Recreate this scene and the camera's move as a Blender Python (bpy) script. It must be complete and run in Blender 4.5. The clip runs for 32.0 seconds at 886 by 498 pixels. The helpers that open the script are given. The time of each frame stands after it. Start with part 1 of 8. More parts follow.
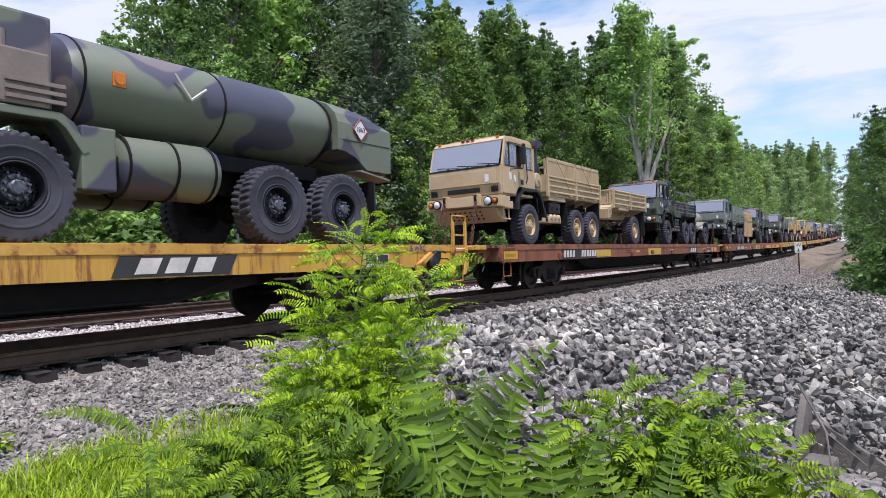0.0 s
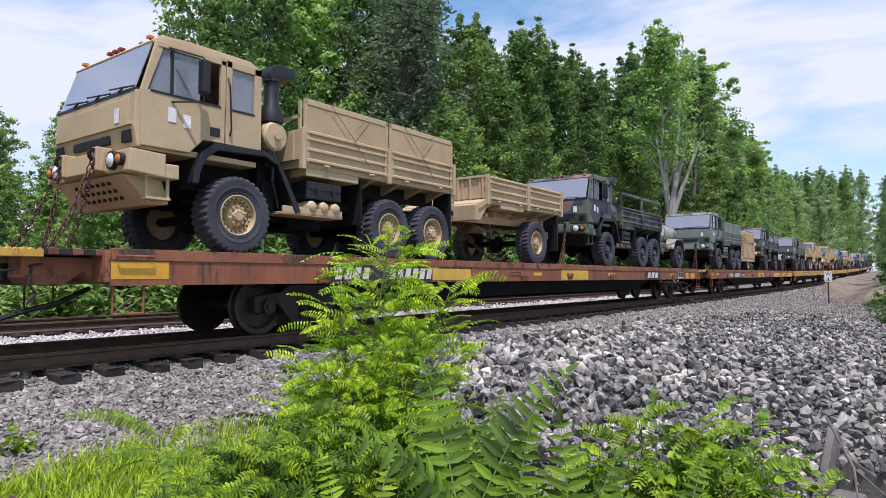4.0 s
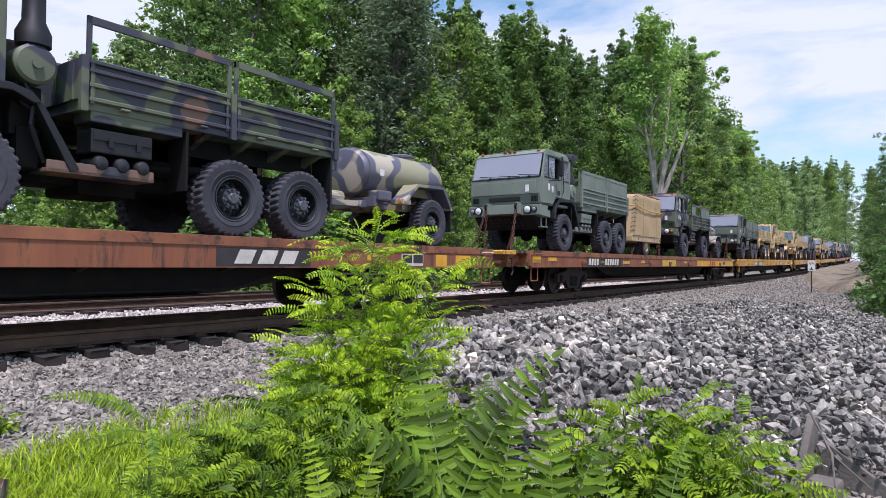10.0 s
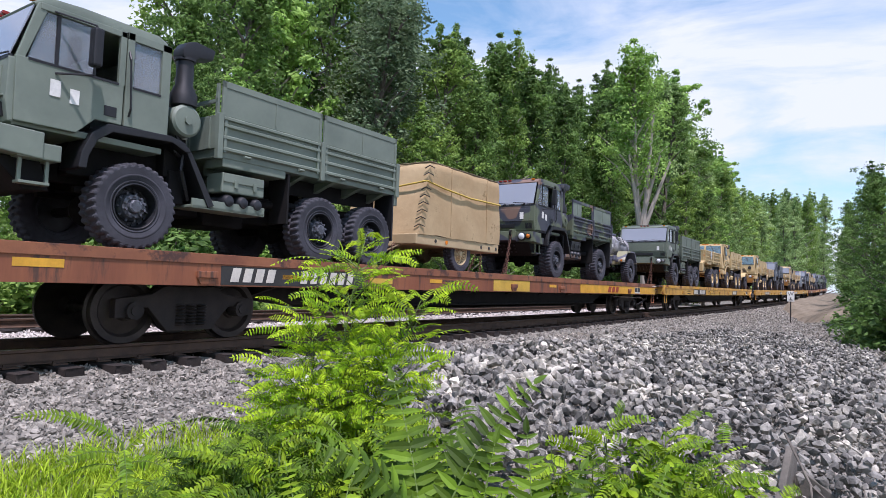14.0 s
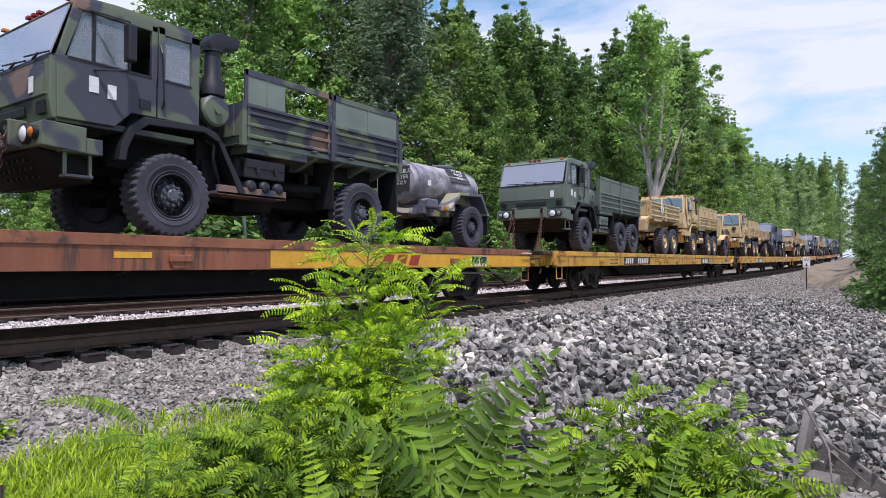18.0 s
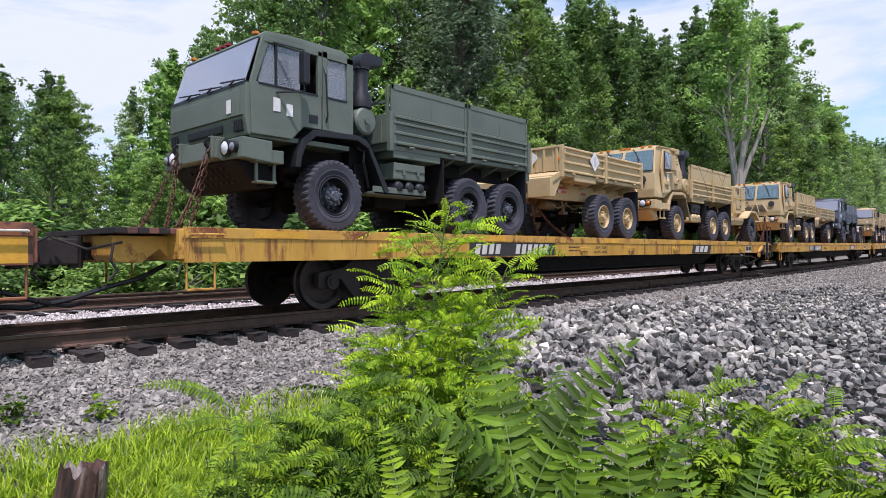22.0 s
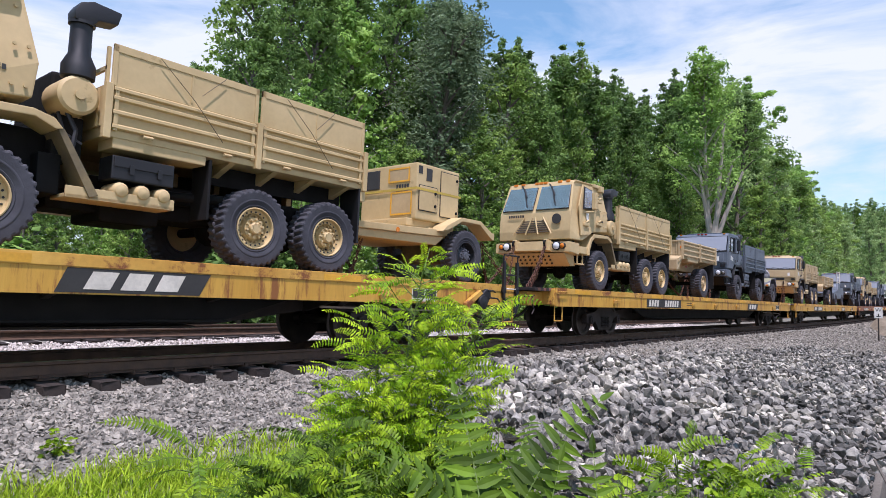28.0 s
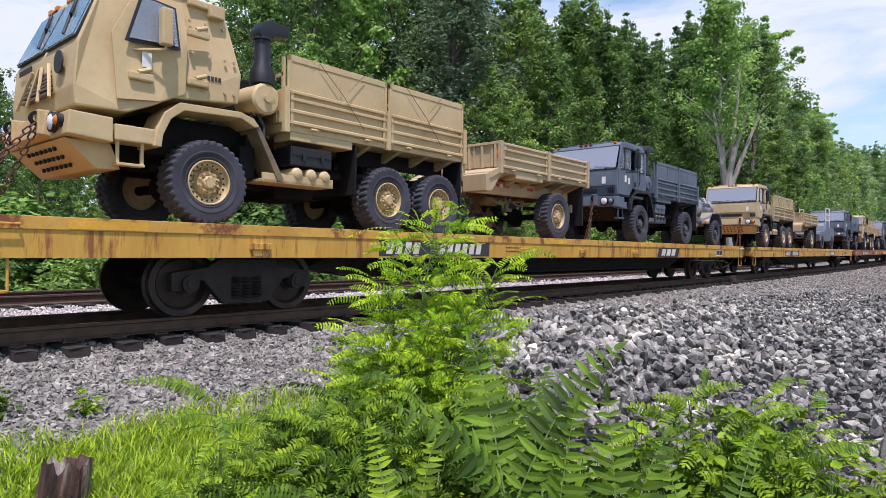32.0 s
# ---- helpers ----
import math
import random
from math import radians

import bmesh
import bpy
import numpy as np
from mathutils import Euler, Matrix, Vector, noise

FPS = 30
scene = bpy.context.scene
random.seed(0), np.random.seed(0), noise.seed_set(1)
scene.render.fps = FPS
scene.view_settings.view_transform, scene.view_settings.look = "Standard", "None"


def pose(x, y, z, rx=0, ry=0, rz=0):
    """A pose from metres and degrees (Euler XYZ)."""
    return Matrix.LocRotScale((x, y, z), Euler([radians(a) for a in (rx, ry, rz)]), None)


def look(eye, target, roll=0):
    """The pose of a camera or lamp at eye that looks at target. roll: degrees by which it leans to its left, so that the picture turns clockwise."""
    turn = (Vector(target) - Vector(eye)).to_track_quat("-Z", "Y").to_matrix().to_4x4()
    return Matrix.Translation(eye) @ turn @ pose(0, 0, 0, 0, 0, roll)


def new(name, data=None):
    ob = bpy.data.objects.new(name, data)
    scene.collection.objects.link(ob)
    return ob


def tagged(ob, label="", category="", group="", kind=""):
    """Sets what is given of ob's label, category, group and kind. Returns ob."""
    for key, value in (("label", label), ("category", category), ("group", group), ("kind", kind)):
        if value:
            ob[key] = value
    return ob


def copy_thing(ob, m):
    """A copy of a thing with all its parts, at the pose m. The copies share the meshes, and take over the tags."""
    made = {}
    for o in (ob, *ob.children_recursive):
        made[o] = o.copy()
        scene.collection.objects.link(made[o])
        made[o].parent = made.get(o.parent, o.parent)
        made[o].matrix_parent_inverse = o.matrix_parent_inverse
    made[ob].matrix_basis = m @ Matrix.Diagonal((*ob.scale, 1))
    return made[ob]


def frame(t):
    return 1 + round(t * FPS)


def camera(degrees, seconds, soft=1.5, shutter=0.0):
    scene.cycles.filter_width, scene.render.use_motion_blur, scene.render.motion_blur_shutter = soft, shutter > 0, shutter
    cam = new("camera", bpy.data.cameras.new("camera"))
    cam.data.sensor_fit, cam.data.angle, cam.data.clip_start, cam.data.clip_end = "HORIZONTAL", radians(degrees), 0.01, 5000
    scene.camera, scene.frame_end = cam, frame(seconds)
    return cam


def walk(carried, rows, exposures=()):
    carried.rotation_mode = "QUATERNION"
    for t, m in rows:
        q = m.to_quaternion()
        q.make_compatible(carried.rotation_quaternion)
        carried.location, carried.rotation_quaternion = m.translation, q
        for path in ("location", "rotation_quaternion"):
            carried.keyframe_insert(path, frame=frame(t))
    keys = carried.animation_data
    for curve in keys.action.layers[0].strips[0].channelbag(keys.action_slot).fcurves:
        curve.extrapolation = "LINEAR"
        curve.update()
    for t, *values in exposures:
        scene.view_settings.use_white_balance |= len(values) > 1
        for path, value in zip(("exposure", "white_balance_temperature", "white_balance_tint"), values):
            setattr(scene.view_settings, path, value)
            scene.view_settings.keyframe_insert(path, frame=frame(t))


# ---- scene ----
cam = camera(70.1, 32.0, 0.85)

EYE = Vector((0.0, -9.267, 0.920))

# seconds, bearing from the track's direction, tilt upwards and lean, in degrees
PATH = [
    (0, 34.45, 1.11, -1.9),
    (0.5, 33.03, 2.49, 0.2),
    (1, 33.91, 0.70, -0.9),
    (1.5, 35.06, 1.14, -0.7),
    (2, 35.26, 1.36, -0.0),
    (2.5, 35.66, 1.96, -0.0),
    (3, 36.09, 2.24, -0.1),
    (3.5, 36.29, 2.62, -0.1),
    (5.5, 37.03, 2.37, 0.2),
    (6, 37.27, 2.52, -0.1),
    (6.5, 37.39, 2.62, -0.3),
    (7, 37.26, 2.08, 0.1),
    (7.5, 37.26, 1.93, 0.1),
    (8, 36.94, 2.02, 0.2),
    (8.5, 38.29, 1.80, 0.3),
    (9, 39.74, 1.77, 0.6),
    (9.5, 38.96, 1.36, 0.9),
    (10, 35.37, 1.30, 0.7),
    (10.5, 32.38, 1.77, 1.0),
    (11, 31.34, 0.73, -0.1),
    (11.5, 31.90, 1.93, -1.4),
    (12, 35.19, 1.42, 1.1),
    (12.5, 38.35, 1.80, 2.4),
    (13, 36.31, 3.21, 3.9),
    (13.5, 33.41, 3.81, 2.0),
    (15.5, 37.44, 1.61, 0.7),
    (16, 36.81, 1.83, -0.2),
    (16.5, 33.00, 0.80, -1.0),
    (17, 31.21, 0.10, -0.6),
    (17.5, 32.41, 1.02, -0.1),
    (18, 35.01, 1.33, 0.1),
    (18.5, 36.92, 0.86, -0.1),
    (19, 37.32, 0.64, 0.2),
    (19.5, 37.12, 0.48, 0.1),
    (20, 37.88, 0.48, 0.1),
    (20.5, 39.32, 0.67, 0.4),
    (21, 40.14, 0.26, 0.2),
    (21.5, 40.70, 0.36, -0.6),
    (22, 41.63, 0.42, -0.3),
    (22.5, 42.26, 0.92, -0.1),
    (23, 43.01, 0.64, 0.1),
    (23.5, 43.37, 1.49, 0.5),
    (24, 42.39, 1.24, 0.7),
    (24.5, 41.66, 0.76, 0.6),
    (25, 40.85, 1.80, 0.7),
    (25.5, 40.94, 2.55, 0.6),
    (27.5, 41.25, 4.54, 2.5),
    (28, 39.73, 4.51, 2.1),
    (28.5, 37.40, 4.00, 1.2),
    (29, 36.35, 3.40, 0.9),
    (29.5, 38.26, 2.27, 1.2),
    (30, 39.74, 1.67, -0.2),
    (30.5, 39.69, 1.67, -0.1),
    (31, 40.36, 1.86, 0.1),
    (31.5, 40.94, 1.90, 1.2),
    (32, 40.74, 0.39, 0.6),
]


def gaze(bearing, tilt):
    b, t = radians(bearing), radians(tilt)
    return EYE + Vector((math.cos(t) * math.cos(b), math.cos(t) * math.sin(b), math.sin(t)))


walk(cam, [(t, look(EYE, gaze(bearing, tilt), lean)) for t, bearing, tilt, lean in PATH], [(0, 0.08, 5900, 34), (8, 0.04, 5900, 34), (13, 0.15, 5900, 34), (18, 0.07, 5900, 34), (22, 0.08, 5900, 34), (25, 0.23, 5900, 34), (28, 0.15, 5900, 34), (32, 0.08, 5900, 34)])

# ---- train's way: metres that it has gone by each second ----
GONE = [(0, 0.00), (2, 5.11), (4, 10.43), (6, 16.04), (8, 21.95), (10, 28.15), (12, 34.62), (14, 41.25), (16, 47.91), (18, 54.60), (20, 61.26), (22, 67.83), (24, 74.23), (26, 80.49), (28, 86.66), (30, 92.79), (32, 98.96)]
DECK = 1.27


def rail_z(x):
    """Height of the rail top along the track, which climbs gently ahead."""
    return 7.4e-5 * min(max(x, 0.0), 240.0) ** 2


# ---- light ----
SUN_UP, SUN_ROUND = radians(69), radians(222)   # height; compass turn of the sun, from +y towards +x
world = bpy.data.worlds.new("sky")
scene.world = world
world.use_nodes = True
wn, wl = world.node_tree.nodes, world.node_tree.links
wn.clear()
sky = wn.new("ShaderNodeTexSky")
sky.sky_type, sky.sun_disc, sky.sun_elevation, sky.sun_rotation = "NISHITA", False, SUN_UP, SUN_ROUND
sky.air_density, sky.dust_density, sky.ozone_density = 1.0, 0.7, 2.0
co = wn.new("ShaderNodeTexCoord")
mp = wn.new("ShaderNodeMapping")
mp.inputs["Scale"].default_value = (1.0, 1.0, 4.2)
nz = wn.new("ShaderNodeTexNoise")
nz.inputs["Scale"].default_value, nz.inputs["Detail"].default_value, nz.inputs["Roughness"].default_value = 2.6, 10.0, 0.56
nz.inputs["Distortion"].default_value = 0.35
rp = wn.new("ShaderNodeValToRGB")
rp.color_ramp.elements[0].position, rp.color_ramp.elements[1].position = 0.4, 0.64
rp.color_ramp.elements[0].color = (0.1, 0.1, 0.1, 1)
mx = wn.new("ShaderNodeMixRGB")
mx.inputs["Color2"].default_value = (7.3, 8.3, 8.1, 1)
bg = wn.new("ShaderNodeBackground")
bg.inputs["Strength"].default_value = 0.105
wo = wn.new("ShaderNodeOutputWorld")
wl.new(co.outputs["Generated"], mp.inputs["Vector"])
wl.new(mp.outputs["Vector"], nz.inputs["Vector"])
sep = wn.new("ShaderNodeSeparateXYZ")
wl.new(co.outputs["Generated"], sep.inputs["Vector"])
low = wn.new("ShaderNodeMapRange")
for key, value in zip(("From Min", "From Max", "To Min", "To Max"), (0.3, 0.9, 0.11, -0.3)):
    low.inputs[key].default_value = value
wl.new(sep.outputs["Z"], low.inputs["Value"])
add = wn.new("ShaderNodeMath")
wl.new(nz.outputs["Fac"], add.inputs[0])
wl.new(low.outputs["Result"], add.inputs[1])
wl.new(add.outputs["Value"], rp.inputs["Fac"])
wl.new(rp.outputs["Color"], mx.inputs["Fac"])
clear = wn.new("ShaderNodeMixRGB")
clear.blend_type = "MULTIPLY"
clear.inputs["Fac"].default_value = 1.0
clear.inputs["Color2"].default_value = (1.1, 1.75, 1.55, 1)
wl.new(sky.outputs["Color"], clear.inputs["Color1"])
wl.new(clear.outputs["Color"], mx.inputs["Color1"])
wl.new(mx.outputs["Color"], bg.inputs["Color"])
wl.new(bg.outputs["Background"], wo.inputs["Surface"])
sun = new("sun", bpy.data.lights.new("sun", "SUN"))
sun.data.energy, sun.data.angle, sun.data.color = 5.0, radians(1.5), (1.0, 0.95, 0.87)
sun_way = Vector((math.sin(SUN_ROUND) * math.cos(SUN_UP), math.cos(SUN_ROUND) * math.cos(SUN_UP), math.sin(SUN_UP)))
sun.matrix_world = look(sun_way * 60, (0, 0, 0))
scene.view_settings.exposure = 0.0

# ---- materials ----
MATS = {}


def srgb(h):
    """Linear colour from a hex string."""
    v = [int(h[i:i + 2], 16) / 255 for i in (0, 2, 4)]
    return tuple(c / 12.92 if c <= 0.04045 else ((c + 0.055) / 1.055) ** 2.4 for c in v) + (1,)


def material(name, stops, scale=3.0, rough=0.6, metal=0.0, bump=0.0, bump_scale=40.0, fine=0.25, rust=None, rust_at=0.62,
             island=0.0, per_object=0.0, detail=5.0, sub=0.0, space="Object", stretch=(1, 1, 1), rust_scale=2.2, spec=0.5, hard=False):
    """A procedural surface: a ramp of colours over noise, finer grain over it, patches of rust or dirt, and relief."""
    if name in MATS:
        return MATS[name]
    m = bpy.data.materials.new(name)
    m.use_nodes = True
    n, l = m.node_tree.nodes, m.node_tree.links
    p = n["Principled BSDF"]
    tc, mp = n.new("ShaderNodeTexCoord"), n.new("ShaderNodeMapping")
    mp.inputs["Scale"].default_value = stretch
    l.new(tc.outputs[space], mp.inputs["Vector"])
    vec = mp.outputs["Vector"]

    def tex(sc, det=detail, rgh=0.55):
        t = n.new("ShaderNodeTexNoise")
        t.inputs["Scale"].default_value, t.inputs["Detail"].default_value, t.inputs["Roughness"].default_value = sc, det, rgh
        l.new(vec, t.inputs["Vector"])
        return t.outputs["Fac"]

    def ramp(fac, pts, constant=False):
        r = n.new("ShaderNodeValToRGB")
        e = r.color_ramp.elements
        while len(e) < len(pts):
            e.new(0.5)
        for k, (at, c) in enumerate(pts):
            e[k].position, e[k].color = at, c
        r.color_ramp.interpolation = "CONSTANT" if constant else "LINEAR"
        l.new(fac, r.inputs["Fac"])
        return r.outputs["Color"]

    def mix(a, b, fac, kind="MIX"):
        x = n.new("ShaderNodeMixRGB")
        x.blend_type = kind
        for sock, v in ((x.inputs["Fac"], fac), (x.inputs["Color1"], a), (x.inputs["Color2"], b)):
            if isinstance(v, (float, int, tuple)):
                sock.default_value = v
            else:
                l.new(v, sock)
        return x.outputs["Color"]

    if hard:
        stops = [stops[0]] + [q for k in range(1, len(stops)) for q in ((stops[k][0] - 0.006, stops[k - 1][1]), (stops[k][0] + 0.006, stops[k][1]))]
    col = ramp(tex(scale, 2.0 if hard else detail), stops)
    grain = ramp(tex(scale * 9, 4.0), [(0.3, (0.62, 0.62, 0.62, 1)), (0.7, (1.25, 1.25, 1.25, 1))])
    col = mix(col, grain, fine, "MULTIPLY")
    if island or per_object:
        src = n.new("ShaderNodeNewGeometry").outputs["Random Per Island"] if island else n.new("ShaderNodeObjectInfo").outputs["Random"]
        k = island or per_object
        col = mix(col, ramp(src, [(0.0, (1 - k, 1 - k, 1 - k, 1)), (1.0, (1 + k, 1 + k * 0.96, 1 + k * 0.9, 1))]), 1.0, "MULTIPLY")
    if rust:
        mask = ramp(tex(rust_scale, 8.0, 0.7), [(rust_at, (0, 0, 0, 1)), (min(rust_at + 0.09, 1), (1, 1, 1, 1))])
        col = mix(col, rust, mask)
    l.new(col, p.inputs["Base Color"])
    rr = n.new("ShaderNodeMapRange")
    rr.inputs["To Min"].default_value, rr.inputs["To Max"].default_value = max(rough - 0.1, 0.03), min(rough + 0.14, 1)
    l.new(tex(scale * 4, 3.0), rr.inputs["Value"])
    l.new(rr.outputs["Result"], p.inputs["Roughness"])
    p.inputs["Metallic"].default_value = metal
    p.inputs["Specular IOR Level"].default_value = spec
    if sub:
        p.inputs["Subsurface Weight"].default_value = 0.0
        tr = n.new("ShaderNodeBsdfTranslucent")
        l.new(col, tr.inputs["Color"])
        ms = n.new("ShaderNodeMixShader")
        ms.inputs["Fac"].default_value = sub
        l.new(p.outputs["BSDF"], ms.inputs[1])
        l.new(tr.outputs["BSDF"], ms.inputs[2])
        l.new(ms.outputs["Shader"], n["Material Output"].inputs["Surface"])
    if bump:
        b = n.new("ShaderNodeBump")
        b.inputs["Strength"].default_value, b.inputs["Distance"].default_value = bump, 0.02
        l.new(tex(bump_scale, 5.0, 0.6), b.inputs["Height"])
        l.new(b.outputs["Normal"], p.inputs["Normal"])
    MATS[name] = m
    return m


def plain(name, hexa, rough=0.6, metal=0.0, **k):
    """A nearly even surface with slight mottling."""
    c = srgb(hexa)
    lo, hi = tuple(v * 0.82 for v in c[:3]) + (1,), tuple(min(v * 1.12, 1) for v in c[:3]) + (1,)
    return material(name, [(0.3, lo), (0.7, hi)], rough=rough, metal=metal, **k)


def glass(name, tint, rough=0.02, clear=0.75):
    m = bpy.data.materials.new(name)
    m.use_nodes = True
    p = m.node_tree.nodes["Principled BSDF"]
    p.inputs["Base Color"].default_value = tint
    p.inputs["Roughness"].default_value = rough
    p.inputs["Transmission Weight"].default_value = clear
    p.inputs["IOR"].default_value = 1.5
    return m


TAN = material("tan_paint", [(0.3, srgb("ab956f")), (0.7, srgb("bda880"))], scale=1.3, rough=0.62, fine=0.12, rust=srgb("8a7553"), rust_at=0.66, bump=0.05, bump_scale=90)
SAND = material("yellow_sand_paint", [(0.3, srgb("b39b6b")), (0.7, srgb("c6af7f"))], scale=1.3, rough=0.6, fine=0.14, rust=srgb("94804f"), rust_at=0.64, bump=0.05, bump_scale=90)
TAPE = plain("red_reflective_tape", "b23526", rough=0.35)
COIL = plain("blue_air_hose", "2f5fae", rough=0.4)
TAN_DEEP = material("tan_paint_dusty", [(0.3, srgb("a58d65")), (0.7, srgb("b59f76"))], scale=1.6, rough=0.7, fine=0.16, rust=srgb("7d6a4a"), rust_at=0.63)
GREEN = material("green_paint", [(0.3, srgb("646f62")), (0.7, srgb("788374"))], scale=1.2, rough=0.55, fine=0.12, rust=srgb("6b6a55"), rust_at=0.68, bump=0.04, bump_scale=90)
CAMO = material("camouflage_paint", [(0.0, srgb("3d3f47")), (0.45, srgb("5c654f")), (0.54, srgb("3d3f47")), (0.61, srgb("775f50")), (0.68, srgb("5c654f"))], scale=0.62, rough=0.55, fine=0.12, hard=True)
CAMO_TANK = material("camouflage_tank_paint", [(0.0, srgb("484952")), (0.41, srgb("6a725d")), (0.53, srgb("4c4c55")), (0.59, srgb("716864")), (0.65, srgb("6a725d"))], scale=0.5, rough=0.5, fine=0.12, hard=True)
CAMO_PALE = material("pale_camouflage_paint", [(0.0, srgb("8c8a6c")), (0.42, srgb("585963")), (0.52, srgb("a59e8a")), (0.6, srgb("7c7d62"))], scale=0.8, rough=0.5, fine=0.12, hard=True)
GREY_WORN = material("worn_grey_paint", [(0.32, srgb("3f413c")), (0.44, srgb("777679")), (0.56, srgb("a29f9f")), (0.68, srgb("7c7664"))], scale=1.9, rough=0.55, fine=0.35, rust=srgb("57584a"), rust_at=0.55, bump=0.1, bump_scale=40)
GREEN_DEEP = material("deep_green_paint", [(0.3, srgb("565f52")), (0.7, srgb("667060"))], scale=1.2, rough=0.5, fine=0.14, rust=srgb("5e5f52"), rust_at=0.66, bump=0.04, bump_scale=90)
DARKPAINT = material("dark_blue_green_paint", [(0.3, srgb("4e5761")), (0.7, srgb("5f6871"))], scale=1.3, rough=0.5, fine=0.12)
RUBBER = material("tyre_rubber", [(0.3, srgb("27282d")), (0.7, srgb("4a4b51"))], scale=2.0, rough=0.85, fine=0.3, bump=0.25, bump_scale=60)
# Black underbody, painted darker still for the shade beneath deck and trucks.
UNDER = material("underbody_black", [(0.3, srgb("101010")), (0.7, srgb("1e1d1c"))], scale=3, rough=0.8, fine=0.3, spec=0.25)
# Dark rim paint, blackened further to hold the shade of the sunk barrel.
RIM_DARK = material("shaded_dark_rim_paint", [(0.3, srgb("141518")), (0.7, srgb("292b2f"))], scale=9, rough=0.5, fine=0.4)
# Hub grey lightened so that its sheen is in the colour.
HUB = material("light_hub_paint", [(0.3, srgb("3a3d42")), (0.7, srgb("64686f"))], scale=14, rough=0.38, fine=0.5, bump=0.2, bump_scale=80)
UNDER_TAN = material("underbody_tan", [(0.3, srgb("5f543f")), (0.7, srgb("80714f"))], scale=3, rough=0.75, fine=0.3)
BLACK = plain("black_trim", "17181a", rough=0.5)
RAIL = material("rail_rust", [(0.3, srgb("4a3a30")), (0.7, srgb("66503f"))], scale=6, rough=0.75, fine=0.3, metal=0.25, bump=0.2, bump_scale=120)
RAILTOP = plain("rail_running_steel", "8d8a86", rough=0.32, metal=0.9)
TIE = material("tie_wood", [(0.3, srgb("1d1916")), (0.7, srgb("372f29"))], scale=2.0, rough=0.9, fine=0.4, stretch=(6, 1, 6), bump=0.5, bump_scale=30, per_object=0.25)
YELLOW = material("car_yellow_paint", [(0.3, srgb("b98a2e")), (0.7, srgb("cda040"))], scale=0.9, rough=0.55, fine=0.22, rust=srgb("875426"), rust_at=0.51, rust_scale=2.0, bump=0.08, bump_scale=60, stretch=(2.4, 2.4, 0.3))
YELLOW_EDGE = material("car_yellow_edge_paint", [(0.3, srgb("b98730")), (0.7, srgb("cfa246"))], scale=1.4, rough=0.6, fine=0.25, rust=srgb("7c4722"), rust_at=0.52, rust_scale=2.6, bump=0.12, bump_scale=60)
BROWN_EDGE = material("car_brown_edge_paint", [(0.3, srgb("784832")), (0.7, srgb("986240"))], scale=1.4, rough=0.65, fine=0.25, rust=srgb("4a332b"), rust_at=0.52, rust_scale=2.6, bump=0.12, bump_scale=60)
YELLOW_RUST = material("car_yellow_rusted", [(0.35, srgb("8a4f24")), (0.6, srgb("c08a35"))], scale=3.0, rough=0.7, fine=0.3, bump=0.15, bump_scale=70)
BROWN = material("car_brown_paint", [(0.3, srgb("78452f")), (0.7, srgb("965d3c"))], scale=0.9, rough=0.6, fine=0.22, rust=srgb("523a2e"), rust_at=0.52, rust_scale=2.0, bump=0.08, bump_scale=60, stretch=(2.4, 2.4, 0.3))
BROWN_RUST = material("car_brown_rusted", [(0.35, srgb("4d332b")), (0.65, srgb("7d5140"))], scale=3.0, rough=0.75, fine=0.3, bump=0.15, bump_scale=70)
PATCH = plain("yellow_marking", "d8a12c", rough=0.5, rust=srgb("a07030"), rust_at=0.68)
PATCH_PALE = plain("pale_yellow_marking", "cda640", rough=0.5, rust=srgb("8f6a38"), rust_at=0.68)
PANEL = plain("dark_marking_panel", "33322f", rough=0.6)
WHITE = plain("white_marking", "cfc9ba", rough=0.6)
REDMARK = plain("red_marking", "9c3a22", rough=0.6)
STEEL_DARK = material("bogie_steel", [(0.3, srgb("231f1d")), (0.7, srgb("3a322d"))], scale=4, rough=0.75, fine=0.35, metal=0.2)
WHEELSTEEL = material("wheel_steel", [(0.3, srgb("302b28")), (0.7, srgb("4a423c"))], scale=4, rough=0.5, fine=0.35, metal=0.5)
CHAIN = material("rusty_chain", [(0.3, srgb("4d332a")), (0.7, srgb("70503f"))], scale=12, rough=0.7, metal=0.4)
CANVAS = material("tan_canvas", [(0.3, srgb("a58c66")), (0.7, srgb("baa37c"))], scale=1.1, rough=0.9, fine=0.12, bump=0.6, bump_scale=4, rust=srgb("85704f"), rust_at=0.6, spec=0.2)
STRAP = plain("yellow_strap", "b79d40", rough=0.7)
WINDOW = glass("window_glass", (0.62, 0.68, 0.72, 1))
# Pale, half-clear tint: the sky's reflection is put into the glass colour.
WINDSCREEN = glass("sky_pale_windscreen_glass", (0.5, 0.54, 0.6, 1), 0.06, 0.52)
THICK_GLASS = glass("thick_greenish_glass", (0.36, 0.5, 0.52, 1), 0.03, 0.75)
MESH = plain("brown_grille_mesh", "665a48", rough=0.8)
GRAFFITI = plain("blue_chalk_paint", "3c5f80", rough=0.8)
LENS_DIM = plain("dull_lens", "8b8f90", rough=0.12)
GUARD = plain("dull_brown_guard", "7f7468", rough=0.75)
# Pale blue-grey that carries the sky's reflection in the armoured windscreens.
SKY_BACKING = plain("sky_reflection_backing", "c4d0d8", rough=0.8)
SEATS = plain("cab_lining", "2b2d2c", rough=0.8)
HEADLIGHT = plain("headlight_lens", "dfe3e2", rough=0.08)
AMBER = plain("amber_lens", "d2791e", rough=0.2)
REDLENS = plain("red_lens", "8f241a", rough=0.2)
